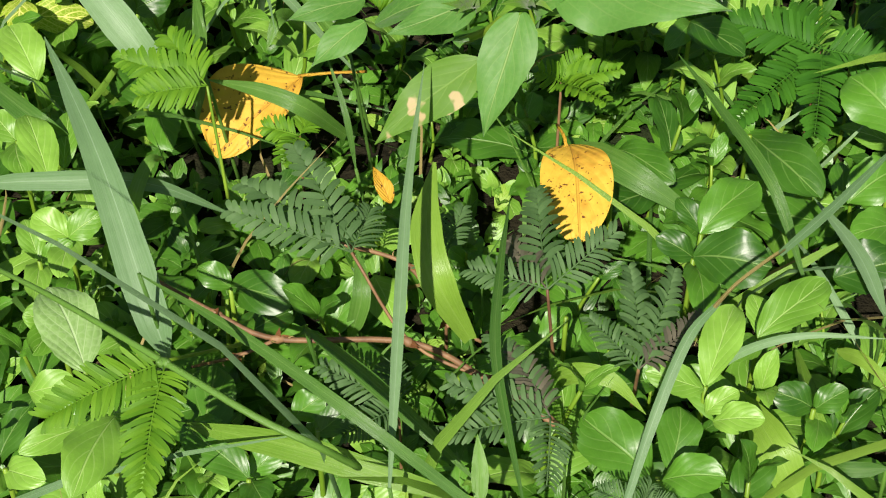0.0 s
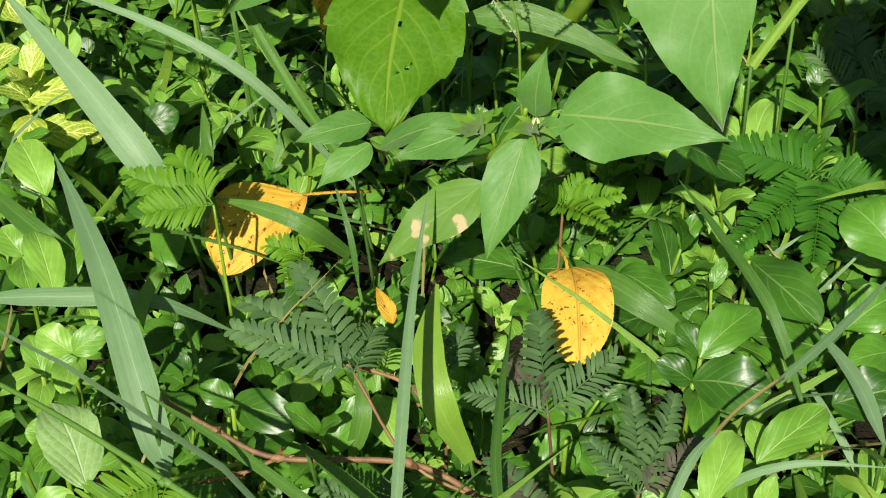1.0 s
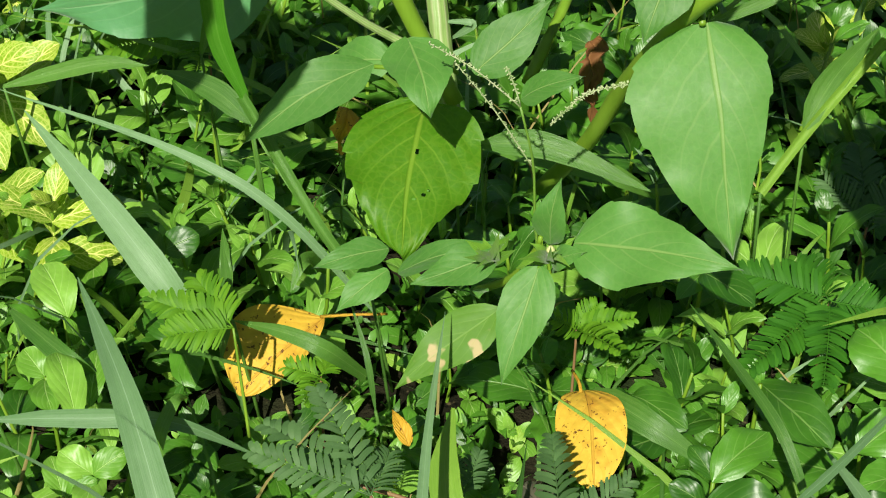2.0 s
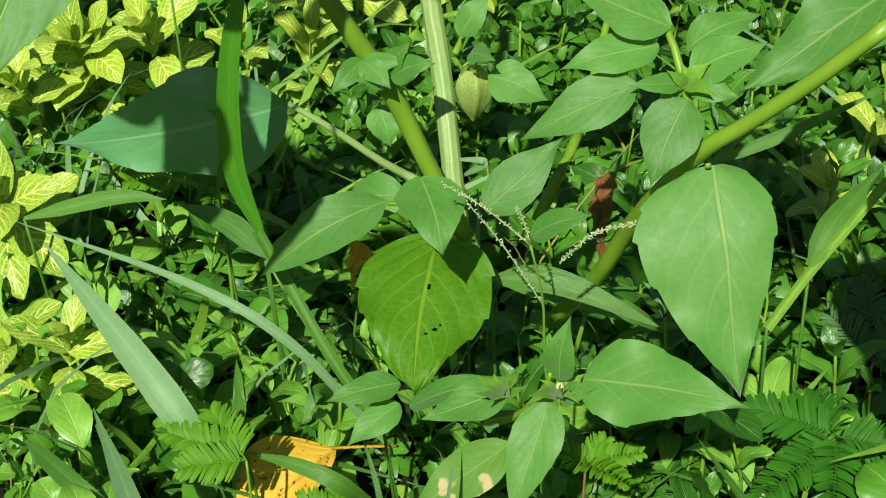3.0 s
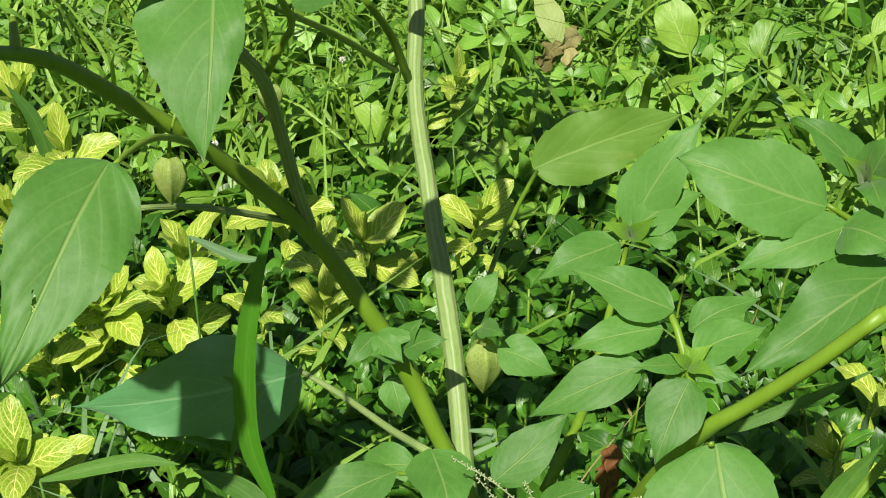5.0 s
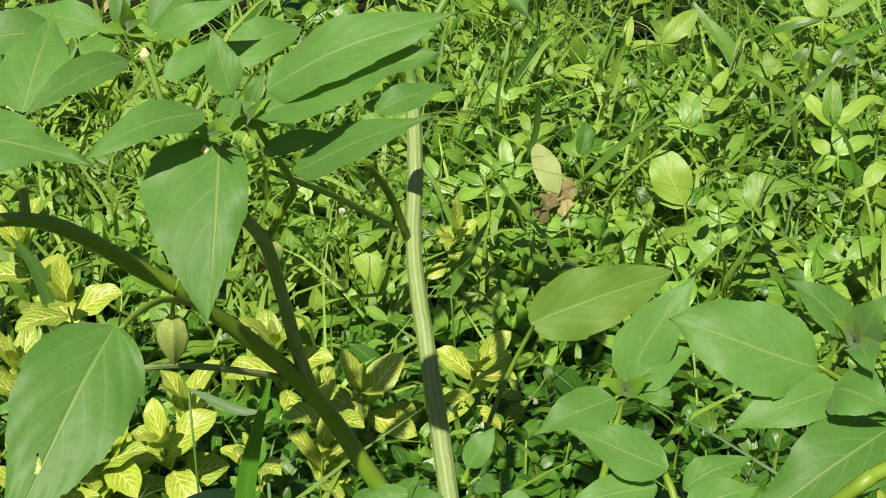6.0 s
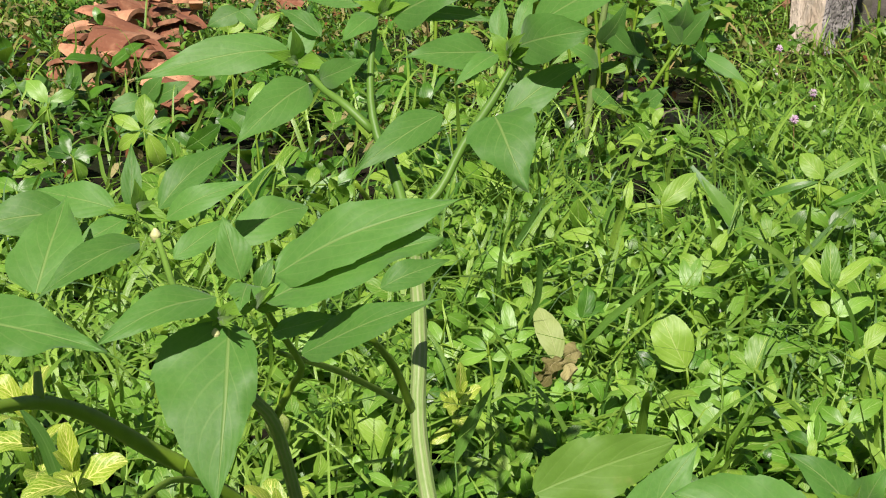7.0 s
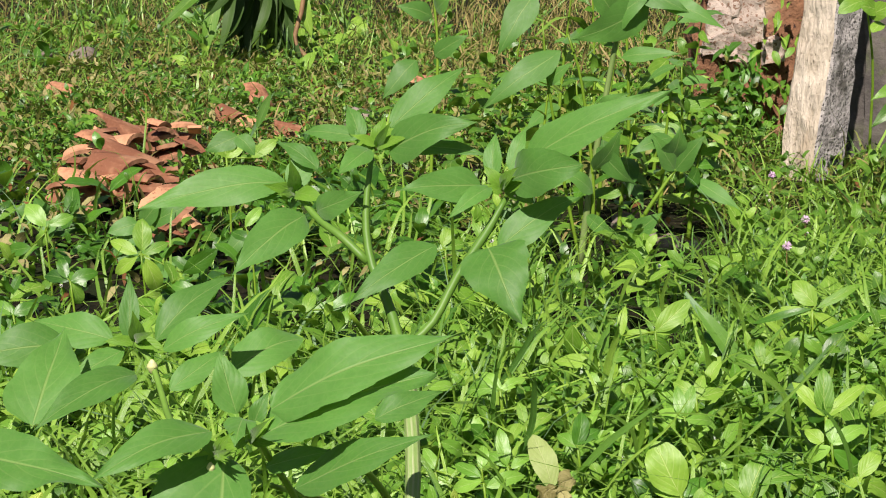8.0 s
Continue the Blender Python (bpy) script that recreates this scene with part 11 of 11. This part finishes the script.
stem(weed, [(-0.663, 2.955, 0.160), (-0.584, 2.955, 0.123)], (0.0016, 0.0011), STEM, name="petiole", n=3, ring=5)
leaf(weed, (-0.584, 2.955, 0.123), (-0.523, 2.980, 0.169), (0.412, -0.909, -0.055), 0.0361, COVER, p=0.7, q=0.8, fold=0.3, n=9)
stem(weed, [(-0.663, 2.955, 0.160), (-0.658, 2.955, 0.158)], (0.0016, 0.0011), STEM, name="petiole", n=3, ring=5)
leaf(weed, (-0.658, 2.955, 0.158), (-0.614, 2.980, 0.178), (0.201, -0.803, 0.561), 0.0213, COVER_PALE, p=0.7, q=0.8, fold=0.3, n=9)
weed = thing("broad_weed", (-0.914, 3.252, -0.045), "broad-leaved green weed growing among fine grass", "plant", "broad weeds")
stem(weed, [(-0.914, 3.252, -0.045), (-0.915, 3.242, 0.048), (-0.924, 3.242, 0.140)], (0.0029, 0.0020), STEM, n=6, ring=6)
stem(weed, [(-0.924, 3.242, 0.140), (-0.923, 3.242, 0.155)], (0.0018, 0.0012), STEM, name="petiole", n=3, ring=5)
leaf(weed, (-0.923, 3.242, 0.155), (-0.972, 3.267, 0.194), (-0.007, -0.843, 0.538), 0.0372, COVER_FRESH, p=0.7, q=0.8, fold=0.3, n=9)
stem(weed, [(-0.924, 3.242, 0.140), (-0.920, 3.242, 0.146)], (0.0018, 0.0012), STEM, name="petiole", n=3, ring=5)
leaf(weed, (-0.920, 3.242, 0.146), (-0.944, 3.267, 0.105), (-0.222, -0.884, -0.411), 0.0257, COVER_FRESH, p=0.7, q=0.8, fold=0.3, n=9)
stem(weed, [(-0.924, 3.242, 0.140), (-0.917, 3.242, 0.158)], (0.0018, 0.0012), STEM, name="petiole", n=3, ring=5)
leaf(weed, (-0.917, 3.242, 0.158), (-0.870, 3.267, 0.172), (0.268, -0.806, 0.528), 0.0269, COVER_FRESH, p=0.7, q=0.8, fold=0.3, n=9)
stem(weed, [(-0.924, 3.242, 0.140), (-0.955, 3.242, 0.110)], (0.0018, 0.0012), STEM, name="petiole", n=3, ring=5)
leaf(weed, (-0.955, 3.242, 0.110), (-1.010, 3.267, 0.092), (-0.475, -0.816, 0.329), 0.0306, COVER, p=0.7, q=0.8, fold=0.3, n=9)
weed = thing("broad_weed", (-0.464, 3.099, -0.045), "broad-leaved green weed growing among fine grass", "plant", "broad weeds")
stem(weed, [(-0.464, 3.099, -0.045), (-0.465, 3.089, 0.058), (-0.474, 3.089, 0.160)], (0.0028, 0.0019), STEM, n=6, ring=6)
stem(weed, [(-0.474, 3.089, 0.160), (-0.484, 3.089, 0.191)], (0.0017, 0.0011), STEM, name="petiole", n=3, ring=5)
leaf(weed, (-0.484, 3.089, 0.191), (-0.456, 3.114, 0.228), (0.227, -0.877, 0.424), 0.0225, COVER_FRESH, p=0.7, q=0.8, fold=0.3, n=9)
leaf(weed, (-0.474, 3.089, 0.160), (-0.516, 3.114, 0.177), (-0.145, -0.716, 0.683), 0.0222, COVER, p=0.7, q=0.8, fold=0.3, n=9)
stem(weed, [(-0.474, 3.089, 0.160), (-0.468, 3.089, 0.160)], (0.0017, 0.0011), STEM, name="petiole", n=3, ring=5)
leaf(weed, (-0.468, 3.089, 0.160), (-0.421, 3.114, 0.145), (0.530, -0.740, 0.413), 0.0256, COVER_FRESH, p=0.7, q=0.8, fold=0.3, n=9)
weed = thing("broad_weed", (-0.274, 2.753, -0.045), "broad-leaved green weed growing among fine grass", "plant", "broad weeds")
stem(weed, [(-0.274, 2.753, -0.045), (-0.275, 2.743, 0.033), (-0.284, 2.743, 0.110)], (0.0025, 0.0017), STEM, n=6, ring=6)
stem(weed, [(-0.284, 2.743, 0.110), (-0.314, 2.743, 0.109)], (0.0015, 0.0010), STEM, name="petiole", n=3, ring=5)
leaf(weed, (-0.314, 2.743, 0.109), (-0.248, 2.768, 0.111), (0.300, -0.823, 0.483), 0.0268, COVER_FRESH, p=0.7, q=0.8, fold=0.3, n=9)
stem(weed, [(-0.284, 2.743, 0.110), (-0.404, 2.743, 0.105)], (0.0015, 0.0010), STEM, name="petiole", n=3, ring=5)
leaf(weed, (-0.404, 2.743, 0.105), (-0.367, 2.768, 0.113), (0.392, -0.741, 0.546), 0.0254, COVER_FRESH, p=0.7, q=0.8, fold=0.3, n=9)
stem(weed, [(-0.284, 2.743, 0.110), (-0.284, 2.743, 0.108)], (0.0015, 0.0010), STEM, name="petiole", n=3, ring=5)
leaf(weed, (-0.284, 2.743, 0.108), (-0.277, 2.768, 0.061), (0.403, -0.834, -0.378), 0.0249, COVER_FRESH, p=0.7, q=0.8, fold=0.3, n=9)
leaf(weed, (-0.284, 2.743, 0.110), (-0.236, 2.768, 0.134), (0.108, -0.789, 0.605), 0.0214, COVER, p=0.7, q=0.8, fold=0.3, n=9)
weed = thing("broad_weed", (-0.083, 3.183, -0.045), "pale yellow-green broad-leaved weed standing in full sun", "plant", "broad weeds")
stem(weed, [(-0.083, 3.183, -0.045), (-0.084, 3.173, 0.048), (-0.093, 3.173, 0.140)], (0.0028, 0.0020), STEM, n=6, ring=6)
stem(weed, [(-0.093, 3.173, 0.140), (-0.099, 3.173, 0.146)], (0.0017, 0.0011), STEM, name="petiole", n=3, ring=5)
leaf(weed, (-0.099, 3.173, 0.146), (-0.086, 3.198, 0.179), (0.074, -0.814, 0.576), 0.0263, COVER_PALE, p=0.7, q=0.8, fold=0.3, n=9)
stem(weed, [(-0.093, 3.173, 0.140), (-0.133, 3.173, 0.128)], (0.0017, 0.0011), STEM, name="petiole", n=3, ring=5)
leaf(weed, (-0.133, 3.173, 0.128), (-0.179, 3.198, 0.081), (-0.547, -0.831, 0.100), 0.0263, COVER_PALE, p=0.7, q=0.8, fold=0.3, n=9)
leaf(weed, (-0.093, 3.173, 0.140), (-0.054, 3.198, 0.148), (0.342, -0.719, 0.604), 0.0227, COVER_PALE, p=0.7, q=0.8, fold=0.3, n=9)
weed = thing("broad_weed", (-0.769, 2.887, -0.045), "broad-leaved green weed growing among fine grass", "plant", "broad weeds")
stem(weed, [(-0.769, 2.887, -0.045), (-0.770, 2.877, 0.037), (-0.779, 2.877, 0.120)], (0.0026, 0.0018), STEM, n=6, ring=6)
leaf(weed, (-0.779, 2.877, 0.120), (-0.732, 2.902, 0.132), (0.277, -0.783, 0.558), 0.0273, COVER, p=0.7, q=0.8, fold=0.3, n=9)
leaf(weed, (-0.779, 2.877, 0.120), (-0.833, 2.902, 0.124), (-0.288, -0.728, 0.622), 0.0273, COVER, p=0.7, q=0.8, fold=0.3, n=9)
stem(weed, [(-0.779, 2.877, 0.120), (-0.779, 2.877, 0.118)], (0.0016, 0.0010), STEM, name="petiole", n=3, ring=5)
leaf(weed, (-0.779, 2.877, 0.118), (-0.766, 2.902, 0.072), (0.601, -0.761, -0.242), 0.0277, COVER_FRESH, p=0.7, q=0.8, fold=0.3, n=9)
stem(weed, [(-0.779, 2.877, 0.120), (-0.784, 2.877, 0.125)], (0.0016, 0.0010), STEM, name="petiole", n=3, ring=5)
leaf(weed, (-0.784, 2.877, 0.125), (-0.805, 2.902, 0.157), (0.106, -0.747, 0.656), 0.0227, COVER, p=0.7, q=0.8, fold=0.3, n=9)
weed = thing("broad_weed", (-0.820, 2.695, -0.045), "broad-leaved green weed growing among fine grass", "plant", "broad weeds")
stem(weed, [(-0.820, 2.695, -0.045), (-0.821, 2.685, 0.028), (-0.830, 2.685, 0.100)], (0.0025, 0.0017), STEM, n=6, ring=6)
leaf(weed, (-0.830, 2.685, 0.100), (-0.792, 2.710, 0.115), (0.268, -0.767, 0.583), 0.0257, COVER, p=0.7, q=0.8, fold=0.3, n=9)
leaf(weed, (-0.830, 2.685, 0.100), (-0.877, 2.710, 0.113), (-0.142, -0.661, 0.737), 0.0257, COVER_FRESH, p=0.7, q=0.8, fold=0.3, n=9)
stem(weed, [(-0.830, 2.685, 0.100), (-0.831, 2.685, 0.095)], (0.0015, 0.0010), STEM, name="petiole", n=3, ring=5)
leaf(weed, (-0.831, 2.685, 0.095), (-0.820, 2.710, 0.053), (0.649, -0.715, -0.261), 0.0260, COVER, p=0.7, q=0.8, fold=0.3, n=9)
grass_blade([(0.338, 2.730, 0.160), (0.394, 2.700, 0.091), (0.448, 2.670, 0.005), (0.491, 2.640, -0.044)], 0.0266, GRASS_GREY, "broad grey-green grass blade arching over the weeds", taper=(0.25, 0.7, 1.0, 0.85, 0.1))
grass_blade([(0.003, 2.401, 0.060), (0.042, 2.371, 0.124), (0.066, 2.341, 0.177), (0.084, 2.311, 0.206)], 0.0097, GRASS, "single long grass blade rising from the weeds")
grass_blade([(0.032, 2.048, 0.060), (0.056, 2.018, 0.126), (0.058, 1.988, 0.189), (0.060, 1.958, 0.220)], 0.0092, GRASS, "single long grass blade rising from the weeds")
grass_blade([(0.172, 2.374, 0.050), (0.179, 2.344, 0.126), (0.188, 2.314, 0.178), (0.188, 2.284, 0.211)], 0.0113, GRASS_LIGHT, "single long grass blade rising from the weeds")
grass_blade([(0.252, 1.999, 0.040), (0.311, 1.969, 0.118), (0.380, 1.939, 0.204), (0.483, 1.909, 0.352)], 0.0052, GRASS_LIGHT, "single long grass blade rising from the weeds")
grass_blade([(0.146, 1.990, 0.040), (0.180, 1.960, 0.102), (0.225, 1.930, 0.158), (0.254, 1.900, 0.219)], 0.0037, GRASS_LIGHT, "single long grass blade rising from the weeds")
grass_blade([(0.104, 2.020, 0.040), (0.145, 1.990, 0.106), (0.185, 1.960, 0.155), (0.230, 1.930, 0.202)], 0.0106, GRASS, "single long grass blade rising from the weeds")
grass_blade([(0.332, 2.876, 0.040), (0.312, 2.846, 0.110), (0.315, 2.816, 0.159), (0.321, 2.786, 0.196)], 0.0073, GRASS_LIGHT, "single long grass blade rising from the weeds")
grass_blade([(0.146, 3.035, 0.040), (0.126, 3.005, 0.113), (0.150, 2.975, 0.164), (0.180, 2.945, 0.192)], 0.0066, GRASS_LIGHT, "single long grass blade rising from the weeds")
grass_blade([(0.246, 3.046, 0.040), (0.262, 3.016, 0.114), (0.290, 2.986, 0.154), (0.324, 2.956, 0.170)], 0.0077, GRASS_LIGHT, "single long grass blade rising from the weeds")
grass_blade([(0.429, 3.066, 0.040), (0.416, 3.036, 0.114), (0.393, 3.006, 0.175), (0.362, 2.976, 0.202)], 0.0077, GRASS_LIGHT, "single long grass blade rising from the weeds")
grass_blade([(0.453, 2.689, 0.050), (0.425, 2.659, 0.137), (0.399, 2.629, 0.182), (0.368, 2.599, 0.207)], 0.0088, GRASS_LIGHT, "single long grass blade rising from the weeds")
grass_blade([(0.442, 2.241, 0.050), (0.421, 2.211, 0.127), (0.369, 2.181, 0.171), (0.332, 2.151, 0.190)], 0.0115, GRASS_LIGHT, "single long grass blade rising from the weeds")
grass_blade([(0.014, 2.176, 0.050), (0.006, 2.146, 0.109), (0.010, 2.116, 0.175), (0.024, 2.086, 0.231)], 0.0065, GRASS, "single long grass blade rising from the weeds")
grass_blade([(0.087, 2.510, 0.050), (0.107, 2.480, 0.115), (0.144, 2.450, 0.170), (0.169, 2.420, 0.187)], 0.0064, GRASS_LIGHT, "single long grass blade rising from the weeds")
grass_blade([(0.208, 2.093, 0.050), (0.195, 2.063, 0.108), (0.169, 2.033, 0.140), (0.144, 2.003, 0.152)], 0.0078, GRASS_LIGHT, "single long grass blade rising from the weeds")
grass_blade([(0.482, 2.002, 0.050), (0.463, 1.972, 0.121), (0.432, 1.942, 0.175), (0.404, 1.912, 0.198)], 0.0074, GRASS, "single long grass blade rising from the weeds")
grass_blade([(0.667, 2.711, 0.050), (0.640, 2.681, 0.137), (0.600, 2.651, 0.202), (0.573, 2.621, 0.237)], 0.0079, GRASS, "single long grass blade rising from the weeds")
grass_blade([(0.523, 2.696, 0.050), (0.509, 2.666, 0.117), (0.486, 2.636, 0.163), (0.470, 2.606, 0.189)], 0.0078, GRASS_GREY, "single long grass blade rising from the weeds")
grass_blade([(0.960, 3.924, 0.050), (0.922, 3.894, 0.097), (0.857, 3.864, 0.156), (0.808, 3.834, 0.201)], 0.0111, GRASS, "single long grass blade rising from the weeds")
grass_blade([(-0.844, 5.548, 0.040), (-0.800, 5.518, 0.123), (-0.766, 5.488, 0.185), (-0.737, 5.458, 0.227)], 0.0176, GRASS_GREY, "single long grass blade rising from the weeds")
grass_blade([(0.843, 3.763, 0.050), (0.819, 3.733, 0.123), (0.793, 3.703, 0.180), (0.749, 3.673, 0.210)], 0.0080, GRASS, "single long grass blade rising from the weeds")
grass_blade([(-1.137, 4.508, -0.000), (-1.126, 4.478, 0.046), (-1.113, 4.448, 0.080), (-1.101, 4.418, 0.096)], 0.0089, GRASS_LIGHT, "grass blade growing through the broken tiles")
grass_blade([(-0.799, 4.116, 0.000), (-0.791, 4.086, 0.056), (-0.783, 4.056, 0.096), (-0.774, 4.026, 0.116)], 0.0089, STRAW, "grass blade growing through the broken tiles")
grass_blade([(-1.090, 4.395, 0.000), (-1.084, 4.365, 0.054), (-1.081, 4.335, 0.093), (-1.078, 4.305, 0.112)], 0.0119, GRASS, "grass blade growing through the broken tiles")
grass_blade([(-0.960, 4.102, 0.000), (-0.950, 4.072, 0.034), (-0.939, 4.042, 0.060), (-0.927, 4.012, 0.073)], 0.0082, GRASS, "grass blade growing through the broken tiles")
grass_blade([(-1.118, 4.201, -0.000), (-1.117, 4.171, 0.054), (-1.124, 4.141, 0.093), (-1.132, 4.111, 0.112)], 0.0112, GRASS, "grass blade growing through the broken tiles")
grass_blade([(-1.071, 5.035, -0.000), (-1.071, 5.005, 0.073), (-1.079, 4.975, 0.125), (-1.087, 4.945, 0.148)], 0.0099, STRAW, "grass blade growing through the broken tiles")
grass_blade([(-1.216, 4.449, 0.000), (-1.212, 4.419, 0.068), (-1.214, 4.389, 0.115), (-1.216, 4.359, 0.138)], 0.0102, GRASS_LIGHT, "grass blade growing through the broken tiles")
grass_blade([(-0.963, 4.178, 0.000), (-0.963, 4.148, 0.034), (-0.968, 4.118, 0.059), (-0.974, 4.088, 0.072)], 0.0116, GRASS, "grass blade growing through the broken tiles")
grass_blade([(-1.222, 4.385, 0.000), (-1.205, 4.355, 0.067), (-1.183, 4.325, 0.114), (-1.162, 4.295, 0.137)], 0.0082, GRASS_LIGHT, "grass blade growing through the broken tiles")
grass_blade([(-0.899, 4.139, 0.000), (-0.900, 4.109, 0.061), (-0.909, 4.079, 0.104), (-0.918, 4.049, 0.125)], 0.0083, STRAW, "grass blade growing through the broken tiles")
grass_blade([(-0.792, 4.136, 0.000), (-0.779, 4.106, 0.039), (-0.758, 4.076, 0.068), (-0.738, 4.046, 0.084)], 0.0115, GRASS, "grass blade growing through the broken tiles")
grass_blade([(-1.395, 5.047, 0.000), (-1.386, 5.017, 0.049), (-1.376, 4.987, 0.084), (-1.367, 4.957, 0.102)], 0.0113, GRASS, "grass blade growing through the broken tiles")
grass_blade([(-1.068, 4.637, -0.000), (-1.066, 4.607, 0.041), (-1.071, 4.577, 0.070), (-1.076, 4.547, 0.085)], 0.0117, GRASS, "grass blade growing through the broken tiles")
grass_blade([(-1.075, 5.009, 0.000), (-1.075, 4.979, 0.055), (-1.084, 4.949, 0.094), (-1.092, 4.919, 0.113)], 0.0094, STRAW, "grass blade growing through the broken tiles")
grass_blade([(-1.149, 4.624, 0.000), (-1.139, 4.594, 0.045), (-1.128, 4.564, 0.078), (-1.117, 4.534, 0.095)], 0.0088, STRAW, "grass blade growing through the broken tiles")
grass_blade([(-0.962, 4.341, 0.000), (-0.964, 4.311, 0.033), (-0.974, 4.281, 0.056), (-0.984, 4.251, 0.069)], 0.0090, STRAW, "grass blade growing through the broken tiles")
grass_blade([(-1.118, 4.673, 0.000), (-1.105, 4.643, 0.049), (-1.087, 4.613, 0.085), (-1.070, 4.583, 0.103)], 0.0110, STRAW, "grass blade growing through the broken tiles")
grass_blade([(-0.940, 3.954, 0.000), (-0.924, 3.924, 0.047), (-0.901, 3.894, 0.082), (-0.877, 3.864, 0.099)], 0.0114, STRAW, "grass blade growing through the broken tiles")
grass_blade([(-0.998, 4.359, 0.000), (-0.996, 4.329, 0.055), (-1.000, 4.299, 0.094), (-1.004, 4.269, 0.113)], 0.0123, STRAW, "grass blade growing through the broken tiles")
grass_blade([(-0.982, 4.342, -0.000), (-0.966, 4.312, 0.060), (-0.943, 4.282, 0.103), (-0.920, 4.252, 0.124)], 0.0085, GRASS, "grass blade growing through the broken tiles")
grass_blade([(-1.164, 4.672, 0.000), (-1.162, 4.642, 0.047), (-1.165, 4.612, 0.081), (-1.169, 4.582, 0.098)], 0.0107, GRASS_LIGHT, "grass blade growing through the broken tiles")
grass_blade([(-1.035, 4.061, 0.000), (-1.034, 4.031, 0.037), (-1.040, 4.001, 0.064), (-1.046, 3.971, 0.079)], 0.0083, GRASS_LIGHT, "grass blade growing through the broken tiles")
grass_blade([(-1.060, 4.828, 0.000), (-1.043, 4.798, 0.054), (-1.017, 4.768, 0.093), (-0.991, 4.738, 0.112)], 0.0102, STRAW, "grass blade growing through the broken tiles")
grass_blade([(-1.128, 4.042, -0.000), (-1.117, 4.012, 0.031), (-1.103, 3.982, 0.055), (-1.089, 3.952, 0.068)], 0.0097, GRASS, "grass blade growing through the broken tiles")
grass_blade([(-0.898, 4.619, 0.000), (-0.894, 4.589, 0.060), (-0.892, 4.559, 0.103), (-0.890, 4.529, 0.124)], 0.0113, STRAW, "grass blade growing through the broken tiles")
grass_blade([(-1.060, 4.434, 0.000), (-1.060, 4.404, 0.047), (-1.070, 4.374, 0.080), (-1.080, 4.344, 0.096)], 0.0088, GRASS_LIGHT, "grass blade growing through the broken tiles")
